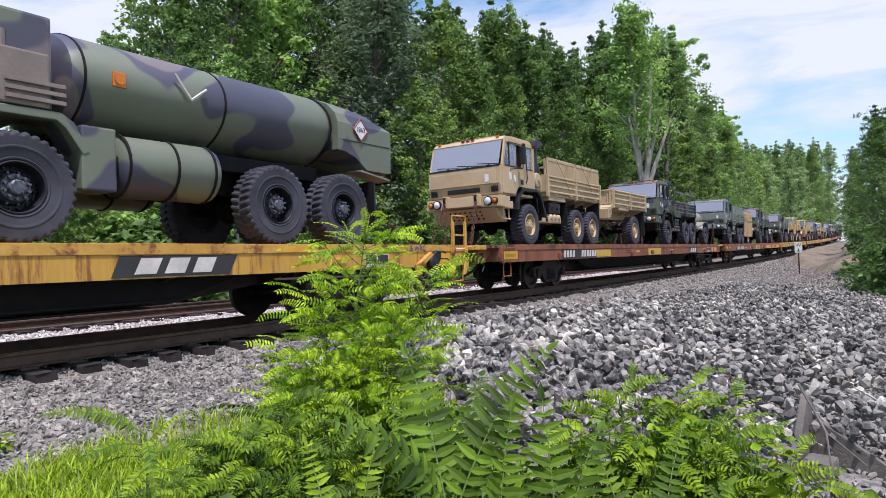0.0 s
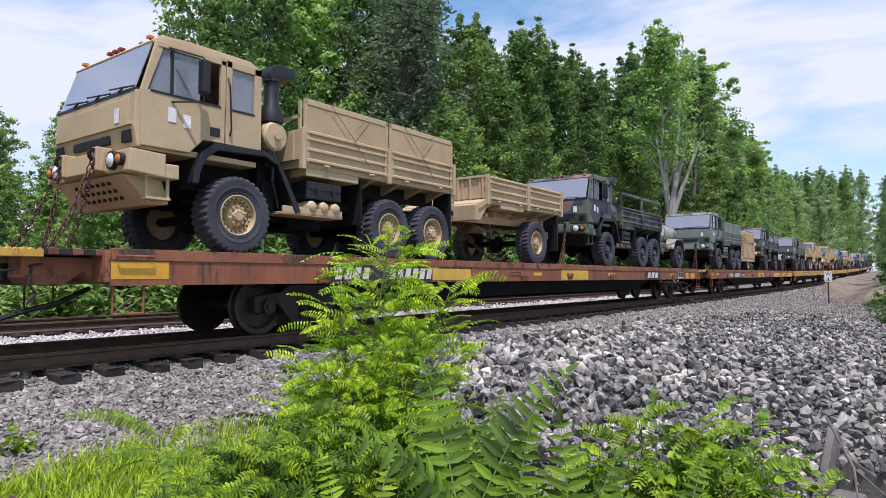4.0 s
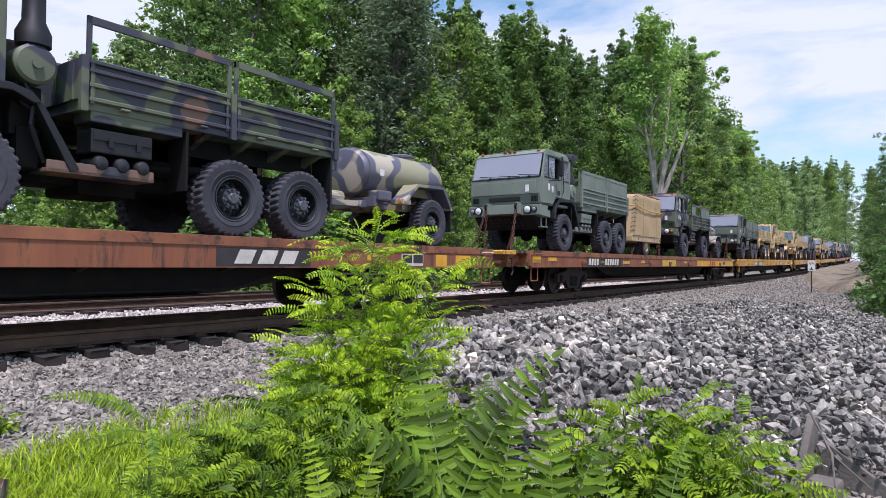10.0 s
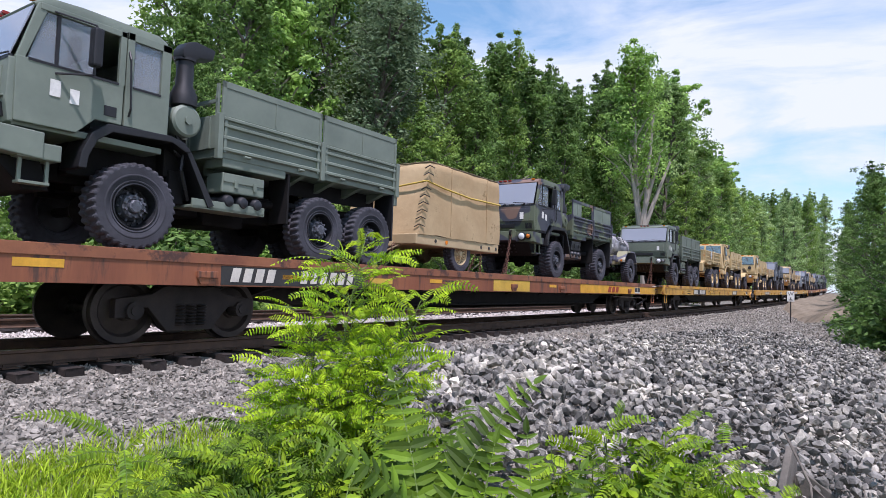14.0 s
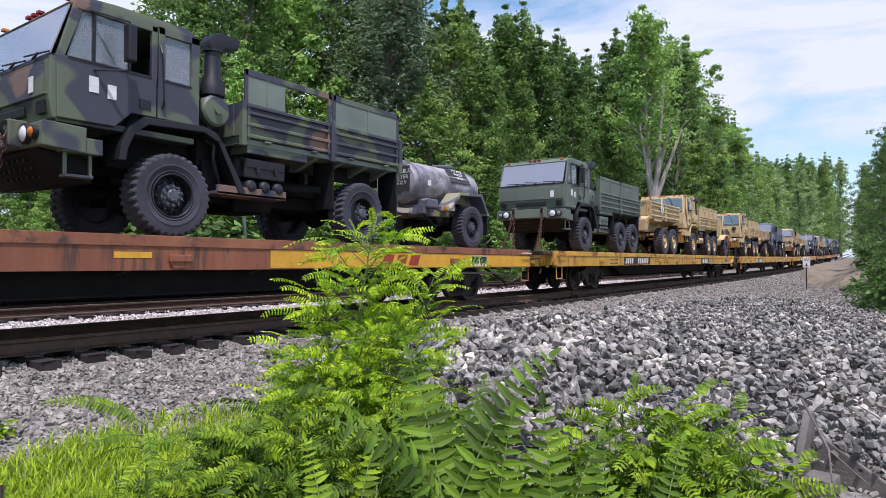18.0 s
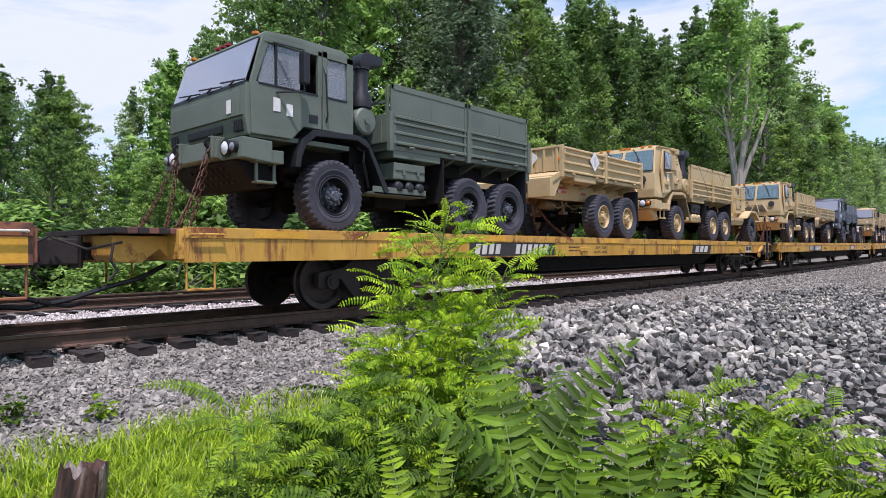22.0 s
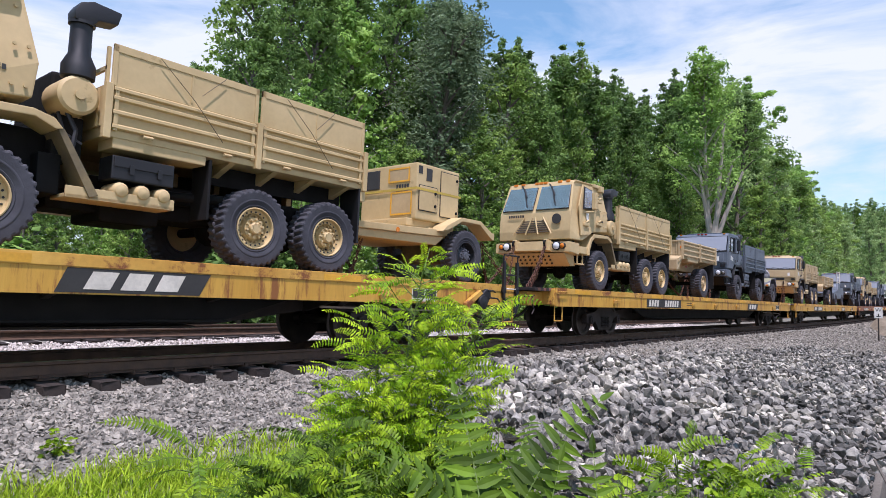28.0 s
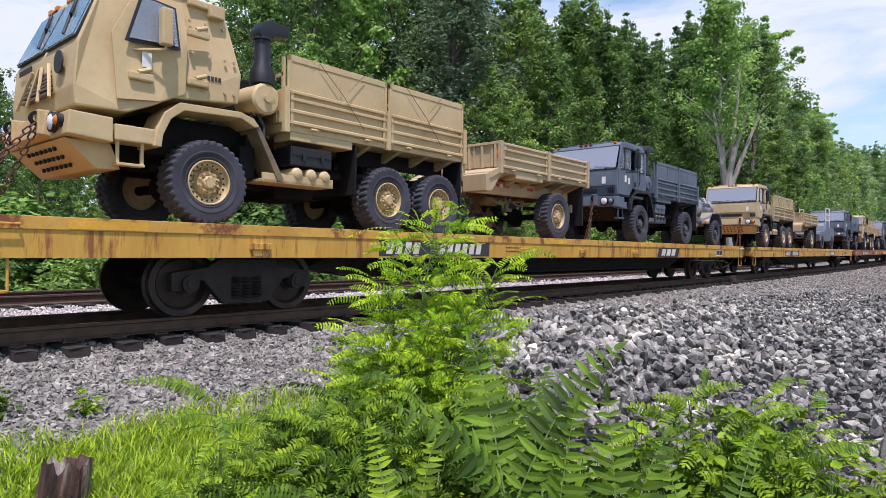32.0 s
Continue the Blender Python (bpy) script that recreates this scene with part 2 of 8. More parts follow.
PAPER = plain("white_paper", "dadad2", rough=0.8)
STONE = material("riprap_stone", [(0.28, srgb("383833")), (0.48, srgb("83817a")), (0.6, srgb("a5a193")), (0.75, srgb("dcd6c8"))], scale=1.6, rough=0.9, fine=0.75, per_object=0.5, bump=0.9, bump_scale=16, spec=0.25)
STONES = material("riprap_stone_heap", [(0.28, srgb("383833")), (0.48, srgb("83817a")), (0.6, srgb("a5a193")), (0.75, srgb("dcd6c8"))], scale=1.6, rough=0.9, fine=0.75, island=0.5, bump=0.9, bump_scale=16, spec=0.25)
BALLAST = material("ballast_stone", [(0.25, srgb("605c55")), (0.5, srgb("88847a")), (0.75, srgb("aca699"))], scale=5.0, rough=0.92, fine=0.3, island=0.42, spec=0.25)
# Ballast lightened so that the sunlit strip's brightness is in its colour.
BALLAST_SUNLIT = material("sunlit_ballast_stone", [(0.25, srgb("9a938d")), (0.5, srgb("c4bcb4")), (0.75, srgb("dcd5cd"))], scale=5.0, rough=0.92, fine=0.3, island=0.3, spec=0.25)
GROUND = material("gravel_ground", [(0.25, srgb("4d4c46")), (0.5, srgb("77756c")), (0.75, srgb("a5a194"))], scale=9.0, rough=0.95, fine=0.8, bump=1.0, bump_scale=26, rust=srgb("6f6350"), rust_at=0.6, rust_scale=0.35, spec=0.2)
SOIL = material("bare_soil", [(0.3, srgb("675d4d")), (0.7, srgb("8a7e6a"))], scale=1.2, rough=0.95, fine=0.5, bump=0.6, bump_scale=9, spec=0.2)
BARK = material("grey_bark", [(0.3, srgb("4c463e")), (0.7, srgb("746d62"))], scale=3.0, rough=0.9, fine=0.4, stretch=(2, 2, 0.5), bump=0.6, bump_scale=14)
BARK_PALE = material("pale_bark", [(0.3, srgb("958e82")), (0.7, srgb("bcb4a6"))], scale=2.0, rough=0.9, fine=0.3, stretch=(2, 2, 0.5), bump=0.4, bump_scale=14)
STEM = plain("green_stem", "59702c", rough=0.7)


def leafy(name, a, b, sub=0.35, island=0.22, rough=0.5, per=0.0):
    return material(name, [(0.36, srgb(a)), (0.62, srgb(b))], scale=7.0, detail=2.0, rough=rough, fine=0.1, island=island, sub=sub, spec=0.2)


LEAF_DARK = leafy("dark_tree_leaf", "4a6634", "76984c", sub=0.4)
LEAF_MID = leafy("mid_tree_leaf", "5a7a38", "94b256", sub=0.42)
LEAF_LIGHT = leafy("light_tree_leaf", "628d3e", "a0c462", sub=0.38)
# Pale leaf green, greyed so that the haze over far trees is in the colour.
LEAF_PALE_HAZE = leafy("pale_hazed_tree_leaf", "67894a", "a6bf7c", sub=0.35)
LEAF_OLIVE = leafy("grey_green_leaf", "546a4a", "80966e", sub=0.35)
LOCUST = leafy("bright_leaflet", "78a20e", "b2ce20", sub=0.45, island=0.4)
SUMAC = leafy("deep_leaflet", "365010", "5c7a1a", sub=0.22, island=0.5, rough=0.6)
VINE = leafy("vine_leaf", "527410", "86a21a", sub=0.35, island=0.5)
# Deeper green: the shade beneath the upper fronds is put into this leaf colour.
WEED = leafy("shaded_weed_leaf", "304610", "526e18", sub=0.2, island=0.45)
GRASS = leafy("grass_blade", "789a1c", "aac22c", sub=0.4, island=0.4)


# ---- building helpers ----
def fill(name, bm, mat, smooth=False):
    """A mesh from a bmesh."""
    me = bpy.data.meshes.new(name)
    bm.normal_update()
    bm.to_mesh(me)
    bm.free()
    me.materials.append(mat)
    if smooth:
        me.shade_smooth()
        me.set_sharp_from_angle(angle=radians(35))
    return me


def part(name, bm, mat, parent=None, label="", smooth=False):
    """One mesh object from a bmesh or a ready mesh, under a thing or a part."""
    me = bm if isinstance(bm, bpy.types.Mesh) else fill(name, bm, mat, smooth)
    ob = new(name, me)
    if parent is not None:
        ob.parent = parent
    if label:
        ob["label"] = label
    return ob


def part_each(name, bm, mat, parent=None, label="", smooth=False):
    """Every unconnected piece of a bmesh as a part of its own."""
    left = set(bm.verts)
    while left:
        first = left.pop()
        piece, edge = {first}, [first]
        while edge:
            for e in edge.pop().link_edges:
                for v in e.verts:
                    if v in left:
                        left.discard(v)
                        piece.add(v)
                        edge.append(v)
        one, made = bmesh.new(), {}
        for v in bm.verts:
            if v in piece:
                made[v] = one.verts.new(v.co)
        for f in bm.faces:
            if f.verts[0] in piece:
                one.faces.new([made[v] for v in f.verts])
        part(name, one, mat, parent, label, smooth)
    bm.free()


def box(bm, x0, x1, y0, y1, z0, z1, bevel=0.0, turn=None):
    r = bmesh.ops.create_cube(bm, size=1.0)
    m = Matrix.Translation(((x0 + x1) / 2, (y0 + y1) / 2, (z0 + z1) / 2)) @ Matrix.Diagonal((abs(x1 - x0), abs(y1 - y0), abs(z1 - z0), 1))
    bmesh.ops.transform(bm, matrix=m, verts=r["verts"])
    vs = r["verts"]
    if bevel:
        es = list({e for v in vs for e in v.link_edges})
        g = bmesh.ops.bevel(bm, geom=es, offset=bevel, segments=2, affect="EDGES", profile=0.6, clamp_overlap=True)
        vs = list({v for f in g["faces"] for v in f.verts} | {v for v in vs if v.is_valid})
    if turn is not None:
        bmesh.ops.transform(bm, matrix=turn, verts=[v for v in vs if v.is_valid])
    return bm


def rod(bm, a, b, r, seg=8, r2=None):
    """A round bar from a to b."""
    a, b = Vector(a), Vector(b)
    d = b - a
    m = Matrix.Translation((a + b) / 2) @ d.to_track_quat("Z", "Y").to_matrix().to_4x4()
    bmesh.ops.create_cone(bm, cap_ends=True, segments=seg, radius1=r, radius2=r if r2 is None else r2, depth=d.length, matrix=m)
    return bm


def tube(bm, pts, r, seg=6):
    for a, b in zip(pts, pts[1:]):
        rod(bm, a, b, r, seg)
    return bm


def prism(bm, poly, lo, hi, axis="y", bevel=0.0):
    """A polygon of (x, z), or for axis x of (y, z), for axis z of (x, y), pulled from lo to hi."""
    def at(p, d):
        return {"y": (p[0], d, p[1]), "x": (d, p[0], p[1]), "z": (p[0], p[1], d)}[axis]
    a, b = [bm.verts.new(at(p, lo)) for p in poly], [bm.verts.new(at(p, hi)) for p in poly]
    fs = [bm.faces.new(a), bm.faces.new(b[::-1])]
    n = len(poly)
    for i in range(n):
        fs.append(bm.faces.new((a[i], b[i], b[(i + 1) % n], a[(i + 1) % n])))
    bmesh.ops.recalc_face_normals(bm, faces=fs)
    if bevel:
        es = list({e for f in fs for e in f.edges})
        bmesh.ops.bevel(bm, geom=es, offset=bevel, segments=2, affect="EDGES", profile=0.6, clamp_overlap=True)
    return bm


def lathe(bm, prof, centre, axis="y", seg=24, closed=False):
    """A profile of (radius, along) turned round an axis."""
    rings = []
    for r, d in prof:
        ring = []
        for k in range(seg):
            a = 2 * math.pi * k / seg
            c, s = r * math.cos(a), r * math.sin(a)
            p = {"y": (c, d, s), "x": (d, c, s), "z": (c, s, d)}[axis]
            ring.append(bm.verts.new(Vector(centre) + Vector(p)))
        rings.append(ring)
    fs = []
    pairs = list(zip(rings, rings[1:])) + ([(rings[-1], rings[0])] if closed else [])
    for ra, rb in pairs:
        for k in range(seg):
            fs.append(bm.faces.new((ra[k], ra[(k + 1) % seg], rb[(k + 1) % seg], rb[k])))
    if not closed:
        fs += [bm.faces.new(rings[0][::-1]), bm.faces.new(rings[-1])]
    bmesh.ops.recalc_face_normals(bm, faces=fs)
    return bm


def soup(name, verts, faces, mat, smooth=False):
    """A mesh from arrays of corners and faces of equal size."""
    me = bpy.data.meshes.new(name)
    verts, faces = np.asarray(verts, np.float32), np.asarray(faces, np.int32)
    k = faces.shape[1]
    me.vertices.add(len(verts))
    me.vertices.foreach_set("co", verts.ravel())
    me.loops.add(faces.size)
    me.loops.foreach_set("vertex_index", faces.ravel())
    me.polygons.add(len(faces))
    me.polygons.foreach_set("loop_start", np.arange(0, faces.size, k, dtype=np.int32))
    me.polygons.foreach_set("loop_total", np.full(len(faces), k, np.int32))
    me.update(calc_edges=True)
    me.materials.append(mat)
    if smooth:
        me.shade_smooth()
    else:
        me.shade_flat()
    return me


WORDS = {}


def words(text, size, mat):
    """A flat mesh of lettering in the built-in font, facing -y, centred."""
    key = (text, size, mat.name)
    if key not in WORDS:
        cu = bpy.data.curves.new("lettering", "FONT")
        cu.body, cu.size, cu.align_x, cu.align_y, cu.extrude = text, size, "CENTER", "CENTER", 0.001
        ob = bpy.data.objects.new("lettering", cu)
        scene.collection.objects.link(ob)
        me = bpy.data.meshes.new_from_object(ob)
        bpy.data.objects.remove(ob)
        me.transform(Matrix.Rotation(radians(90), 4, "X"))
        me.materials.clear()
        me.materials.append(mat)
        WORDS[key] = me
    return WORDS[key]


def bars(bm, x, z, count, wide, high, y, gap=0.35, slant=0.0):
    """A row of upright bars in place of marks that are not lettered."""
    for k in range(count):
        x0 = x + k * wide * (1 + gap)
        prism(bm, [(x0, z), (x0 + wide, z), (x0 + wide + slant, z + high), (x0 + slant, z + high)], y, y - 0.004)
    return bm


def thing(name, label, category, group=""):
    return tagged(new(name), label, category, group)


# ---- wheels ----
CACHE = {}


def tyre_mesh(r, w, rim_r, lugs):
    """A tyre whose tread blocks are cut into one closed skin, with ribs on its sidewalls."""
    key = ("tyre", r, w)
    if key not in CACHE:
        bm = bmesh.new()
        h, seg = w / 2, lugs * 4
        half = [(rim_r - 0.004, 0.8, 0), (rim_r + 0.012, 0.93, 0), (rim_r + 0.03, 0.97, 0), (rim_r + 0.04, 0.93, 0), (r * 0.66, 1.0, 0), (r * 0.7, 1.045, 0), (r * 0.72, 1.045, 0), (r * 0.74, 1.02, 0), (r * 0.83, 1.03, 0),
                (r * 0.89, 1.035, 0), (r * 0.935, 1.03, 1), (r * 0.98, 0.95, 1), (r, 0.78, 1), (r, 0.1, 1), (r * 0.94, 0.04, 0)]
        prof = [(a, -d, l) for a, d, l in half] + [(a, d, l and 2) for a, d, l in half[::-1]]
        rings = []
        for rr, d, lug in prof:
            ring = []
            for k in range(seg):
                skew = (d * 0.7 if lug == 1 else -d * 0.7) if lug else 0
                a = 2 * math.pi * (k + skew * 1.6) / seg
                cut = lug and ((k + (2 if lug == 2 else 0)) % 4 >= 2)
                q, e = rr, d
                if cut:
                    q, e = rr * (0.957 if rr > r * 0.95 else 0.99), d * (0.955 if rr < r * 0.95 else 1.0)
                ring.append(bm.verts.new((q * math.cos(a), e * h, q * math.sin(a))))
            rings.append(ring)
        for ra, rb in zip(rings, rings[1:] + rings[:1]):
            for k in range(seg):
                bm.faces.new((ra[k], ra[(k + 1) % seg], rb[(k + 1) % seg], rb[k]))
        bmesh.ops.recalc_face_normals(bm, faces=bm.faces[:])
        CACHE[key] = fill("tyre", bm, RUBBER)
    return CACHE[key]


def rim_mesh(rim_r, w, mat):
    """A deep-dished steel wheel: lip, bolted ring and sunk barrel."""
    key = ("rim", rim_r, w, mat.name)
    if key not in CACHE:
        bm = bmesh.new()
        h, deep = w / 2, mat is RIM_DARK
        face = [(rim_r * 0.86, -h * 0.58), (rim_r * 0.74, -h * 0.56), (rim_r * 0.71, -h * 0.3), (rim_r * 0.64, -h * 0.12)]
        if deep:
            face = [(rim_r * 0.89, -h * 0.3), (rim_r * 0.86, 0.0), (rim_r * 0.8, h * 0.06), (rim_r * 0.66, h * 0.02)]
        lathe(bm, [(0.02, h * 0.16), (rim_r - 0.01, h * 0.14), (rim_r + 0.002, -h * 0.8), (rim_r, -h * 0.95), (rim_r - 0.014, -h * 0.97), (rim_r - 0.022, -h * 0.9), (rim_r - 0.026, -h * 0.62)] + face + [(rim_r * 0.58, -h * 0.1), (0.02, -h * 0.08)], (0, 0, 0), "y", 36)
        lo, hi, ring = (-0.1, 0.14, 0.8) if deep else (0.1, 0.36, 0.665)
        for k in range(16):
            a = 2 * math.pi * (k + 0.5) / 16
            rr = rim_r * ring
            rod(bm, (rr * math.cos(a), -h * lo, rr * math.sin(a)), (rr * math.cos(a), -h * hi, rr * math.sin(a)), 0.014, 6)
        solid = len(bm.faces)
        for k in range(20):
            a, rr = 2 * math.pi * k / 20, rim_r * (0.72 if deep else 0.8)
            y = -h * (0.0 if deep else 0.575)
            rod(bm, (rr * math.cos(a), y + 0.02, rr * math.sin(a)), (rr * math.cos(a), y - 0.004, rr * math.sin(a)), 0.015, 8)
        bm.faces.ensure_lookup_table()
        for f in bm.faces[solid:]:
            f.material_index = 1
        CACHE[key] = fill("rim", bm, mat)
        CACHE[key].materials.append(BLACK)
    return CACHE[key]


def hub_mesh(rim_r, w, mat):
    """The hub that stands out of the wheel: a ribbed drum, two rings of nuts and the inflation hose."""
    key = ("hub", rim_r, w, mat.name)
    if key not in CACHE:
        bm = bmesh.new()
        h = w / 2
        lathe(bm, [(rim_r * 0.6, -h * 0.06), (rim_r * 0.56, -h * 0.36), (rim_r * 0.52, -h * 0.5), (rim_r * 0.5, -h * 0.66), (rim_r * 0.34, -h * 0.68), (rim_r * 0.3, -h * 0.6), (rim_r * 0.28, -h * 0.98), (rim_r * 0.22, -h * 1.05), (0.02, -h * 1.06)], (0, 0, 0), "y", 30)
        for count, rr, b, d0, d1 in ((10, rim_r * 0.43, 0.018, 0.6, 0.95), (8, rim_r * 0.23, 0.009, 0.98, 1.12)):
            for k in range(count):
                a = 2 * math.pi * (k + 0.5) / count
                rod(bm, (rr * math.cos(a), -h * d0, rr * math.sin(a)), (rr * math.cos(a), -h * d1, rr * math.sin(a)), b, 6)
        for k in range(10):
            a = 2 * math.pi * k / 10
            p, q = rim_r * 0.53, rim_r * 0.66
            rod(bm, (p * math.cos(a), -h * 0.3, p * math.sin(a)), (q * math.cos(a), -h * 0.3, q * math.sin(a)), 0.017, 5)
        rod(bm, (rim_r * 0.16, -h * 1.02, -rim_r * 0.05), (rim_r * 0.66, -h * 0.6, -rim_r * 0.2), 0.008, 5)
        CACHE[key] = fill("hub", bm, mat)
    return CACHE[key]


def wheel(root, x, side, r=0.585, w=0.37, rim_r=0.31, mat=None, lugs=34, track=1.02):
    """A wheel on one side (-1 near, 1 far) with its rim."""
    t = part("tyre", tyre_mesh(r, w, rim_r, lugs), None, root)
    t.matrix_basis = pose(x, side * track, r, 0, (x * 37) % 60, 180 if side > 0 else 0)
    part("rim", rim_mesh(rim_r, w, mat), None, t)
    part("hub", hub_mesh(rim_r, w, HUB if mat is RIM_DARK else mat), None, t)
    return t


def axle(root, x, r, mat, half=1.0):
    bm = bmesh.new()
    rod(bm, (x, -half, r), (x, half, r), 0.075, 10)
    lathe(bm, [(0.06, -0.2), (0.2, -0.12), (0.24, 0), (0.2, 0.12), (0.06, 0.2)], (x, 0.1, r), "y", 14)
    for s in (-1, 1):
        box(bm, x - 0.5, x + 0.5, s * 0.52 - 0.05, s * 0.52 + 0.05, r + 0.16, r + 0.24, 0.01)
    part("axle", bm, mat, root, smooth=True)


def cargo_bed(root, x0, x1, z0, zd, mat, upper=None, zu=2.66, mid=True, dusty=None, floor_mat=None):
    """A drop-side bed: floor, ribbed sides in two lengths, posts, and the boards or the open rail above."""
    dusty = dusty or mat
    bm = bmesh.new()
    box(bm, x0, x1, -1.19, 1.19, z0 - 0.13, z0, 0.01)
    n = 6
    for k in range(n):
        x = x0 + 0.3 + (x1 - x0 - 0.6) * k / (n - 1)
        for s in (-1, 1):
            prism(bm, [(s * 1.17, z0 - 0.13), (s * 0.5, z0 - 0.13), (s * 0.5, z0 - 0.34), (s * 0.62, z0 - 0.34)], x - 0.05, x + 0.05, "x")
    part("bed_floor", bm, floor_mat or dusty, root)
    xm = (x0 + x1) / 2
    spans = [(x0 + 0.06, xm - 0.06), (xm + 0.06, x1 - 0.06)] if mid else [(x0 + 0.06, x1 - 0.06)]
    for s in (-1, 1):
        for a, b in spans:
            bm = bmesh.new()
            box(bm, a, b, s * 1.165, s * 1.19, z0 - 0.05, zd, 0.004)
            panel = part("drop_side", bm, mat, root)
            bm = bmesh.new()
            h = zd - z0
            for k in range(4):
                z = z0 - 0.03 + (h + 0.03) * k / 3 - (0.07 if k == 3 else 0.0)
                prism(bm, [(s * 1.19, z), (s * 1.235, z + 0.015), (s * 1.235, z + 0.05), (s * 1.19, z + 0.075)], a, b, "x")
            part_each("rib", bm, mat, panel)
            bm = bmesh.new()
            for f in (0.02, 0.98):
                x = a + (b - a) * f
                box(bm, x - 0.025, x + 0.025, s * 1.19, s * 1.225, z0 - 0.05, zd, 0.004)
            part_each("end_batten", bm, mat, panel)
            bm = bmesh.new()
            for f in (0.22, 0.78):
                x = a + (b - a) * f
                rod(bm, (x - 0.06, s * 1.24, z0 - 0.06), (x + 0.06, s * 1.24, z0 - 0.06), 0.022, 8)
            part_each("hinge", bm, mat, panel)
    for x in [x0, x1] + ([xm] if mid else []):
        for s in (-1, 1):
            bm = bmesh.new()
            box(bm, x - 0.045, x + 0.045, s * 1.16, s * 1.25, z0 - 0.16, zd + 0.02, 0.008)
            part("bed_post", bm, mat, root)
    for x, nm in ((x0, "bulkhead"), (x1, "tailgate")):
        bm = bmesh.new()
        box(bm, x - 0.03, x + 0.03, -1.16, 1.16, z0, zd, 0.006)
        for k in range(5):
            y = -1.0 + 0.5 * k
            box(bm, x - 0.055, x + 0.055, y - 0.03, y + 0.03, z0, zd - 0.03, 0.005)
        part(nm, bm, mat, root)
    if upper:
        bars_only = upper == "open"
        for s in (-1, 1):
            for a, b in spans:
                bm = bmesh.new()
                box(bm, a - 0.03, b + 0.03, s * 1.17, s * 1.21, zu - 0.1, zu, 0.006)
                for x in (a, b):
                    box(bm, x - 0.03, x + 0.03, s * 1.17, s * 1.21, zd, zu, 0.006)
                part("upper_rail", bm, mat, root)
                full = upper == "boards" or (upper == "part" and (a < xm) == (s < 0))
                if not bars_only:
                    bm = bmesh.new()
                    c = a + (b - a) * (0.45 if upper == "part" and a < xm else 1.0)
                    box(bm, a + 0.03, c - 0.03, s * 1.175, s * 1.2, zd + 0.003, zu - 0.098, 0.004)
                    box(bm, (a + c) / 2 - 0.012, (a + c) / 2 + 0.012, s * 1.2, s * 1.21, zd + 0.05, zu - 0.1)
                    part("board", bm, dusty, root)
        if upper == "boards":
            bm = bmesh.new()
            for y in (-1.13, -0.4, 0.4, 1.13):
                box(bm, x0 - 0.02, x0 + 0.02, y - 0.025, y + 0.025, zd, zu - 0.04)
            box(bm, x0 - 0.02, x0 + 0.02, -1.15, 1.15, zd + 0.2, zd + 0.25)
            part("front_rail", bm, mat, root)


def cord(root, pts, mat=None):
    bm = bmesh.new()
    tube(bm, pts, 0.006, 5)
    part("cord", bm, mat or UNDER_TAN, root, "thin brown lashing cord")


def chassis(root, x0, x1, mat, z0=0.86, z1=1.1):
    for s in (-1, 1):
        bm = bmesh.new()
        box(bm, x0, x1, s * 0.42 - 0.05, s * 0.42 + 0.05, z0, z1, 0.012)
        part("frame_rail", bm, mat, root)
    bm = bmesh.new()
    for k in range(6):
        x = x0 + 0.3 + (x1 - x0 - 0.6) * k / 5
        box(bm, x - 0.05, x + 0.05, -0.4, 0.4, z0 + 0.04, z1 - 0.04)
    part_each("cross_member", bm, mat, root)


def side_gear(root, x0, x1, body, lid, can):
    """The battery and air-tank box under the front of the bed, on each side."""
    for s in (-1, 1):
        bm = bmesh.new()
        box(bm, x0, x1, s * 0.78, s * 1.17, 0.98, 1.28, 0.02)
        box(bm, x0 + 0.02, x1 - 0.02, s * 1.17, s * 1.185, 1.14, 1.27, 0.004)
        for f in (0.3, 0.75):
            x = x0 + (x1 - x0) * f
            box(bm, x - 0.03, x + 0.03, s * 1.185, s * 1.2, 1.06, 1.18, 0.004)
        part("battery_box", bm, lid, root, "dark lidded battery box")
        bm = bmesh.new()
        box(bm, x0 - 0.5, x1 + 0.02, s * 0.7, s * 1.18, 0.68, 0.73, 0.01)
        box(bm, x0 - 0.5, x1 + 0.02, s * 1.15, s * 1.18, 0.68, 0.82, 0.006)
        part("tank_tray", bm, body, root)
        for k in range(3):
            x = x0 + 0.13 + (x1 - x0 - 0.26) * k / 2
            bm = bmesh.new()
            lathe(bm, [(0.02, -0.24), (0.075, -0.22), (0.105, -0.17), (0.105, 0.17), (0.075, 0.22), (0.02, 0.24)], (x, s * 0.98, 0.85), "y", 14)
            part_each("air_tank", bm, can, root, smooth=True)


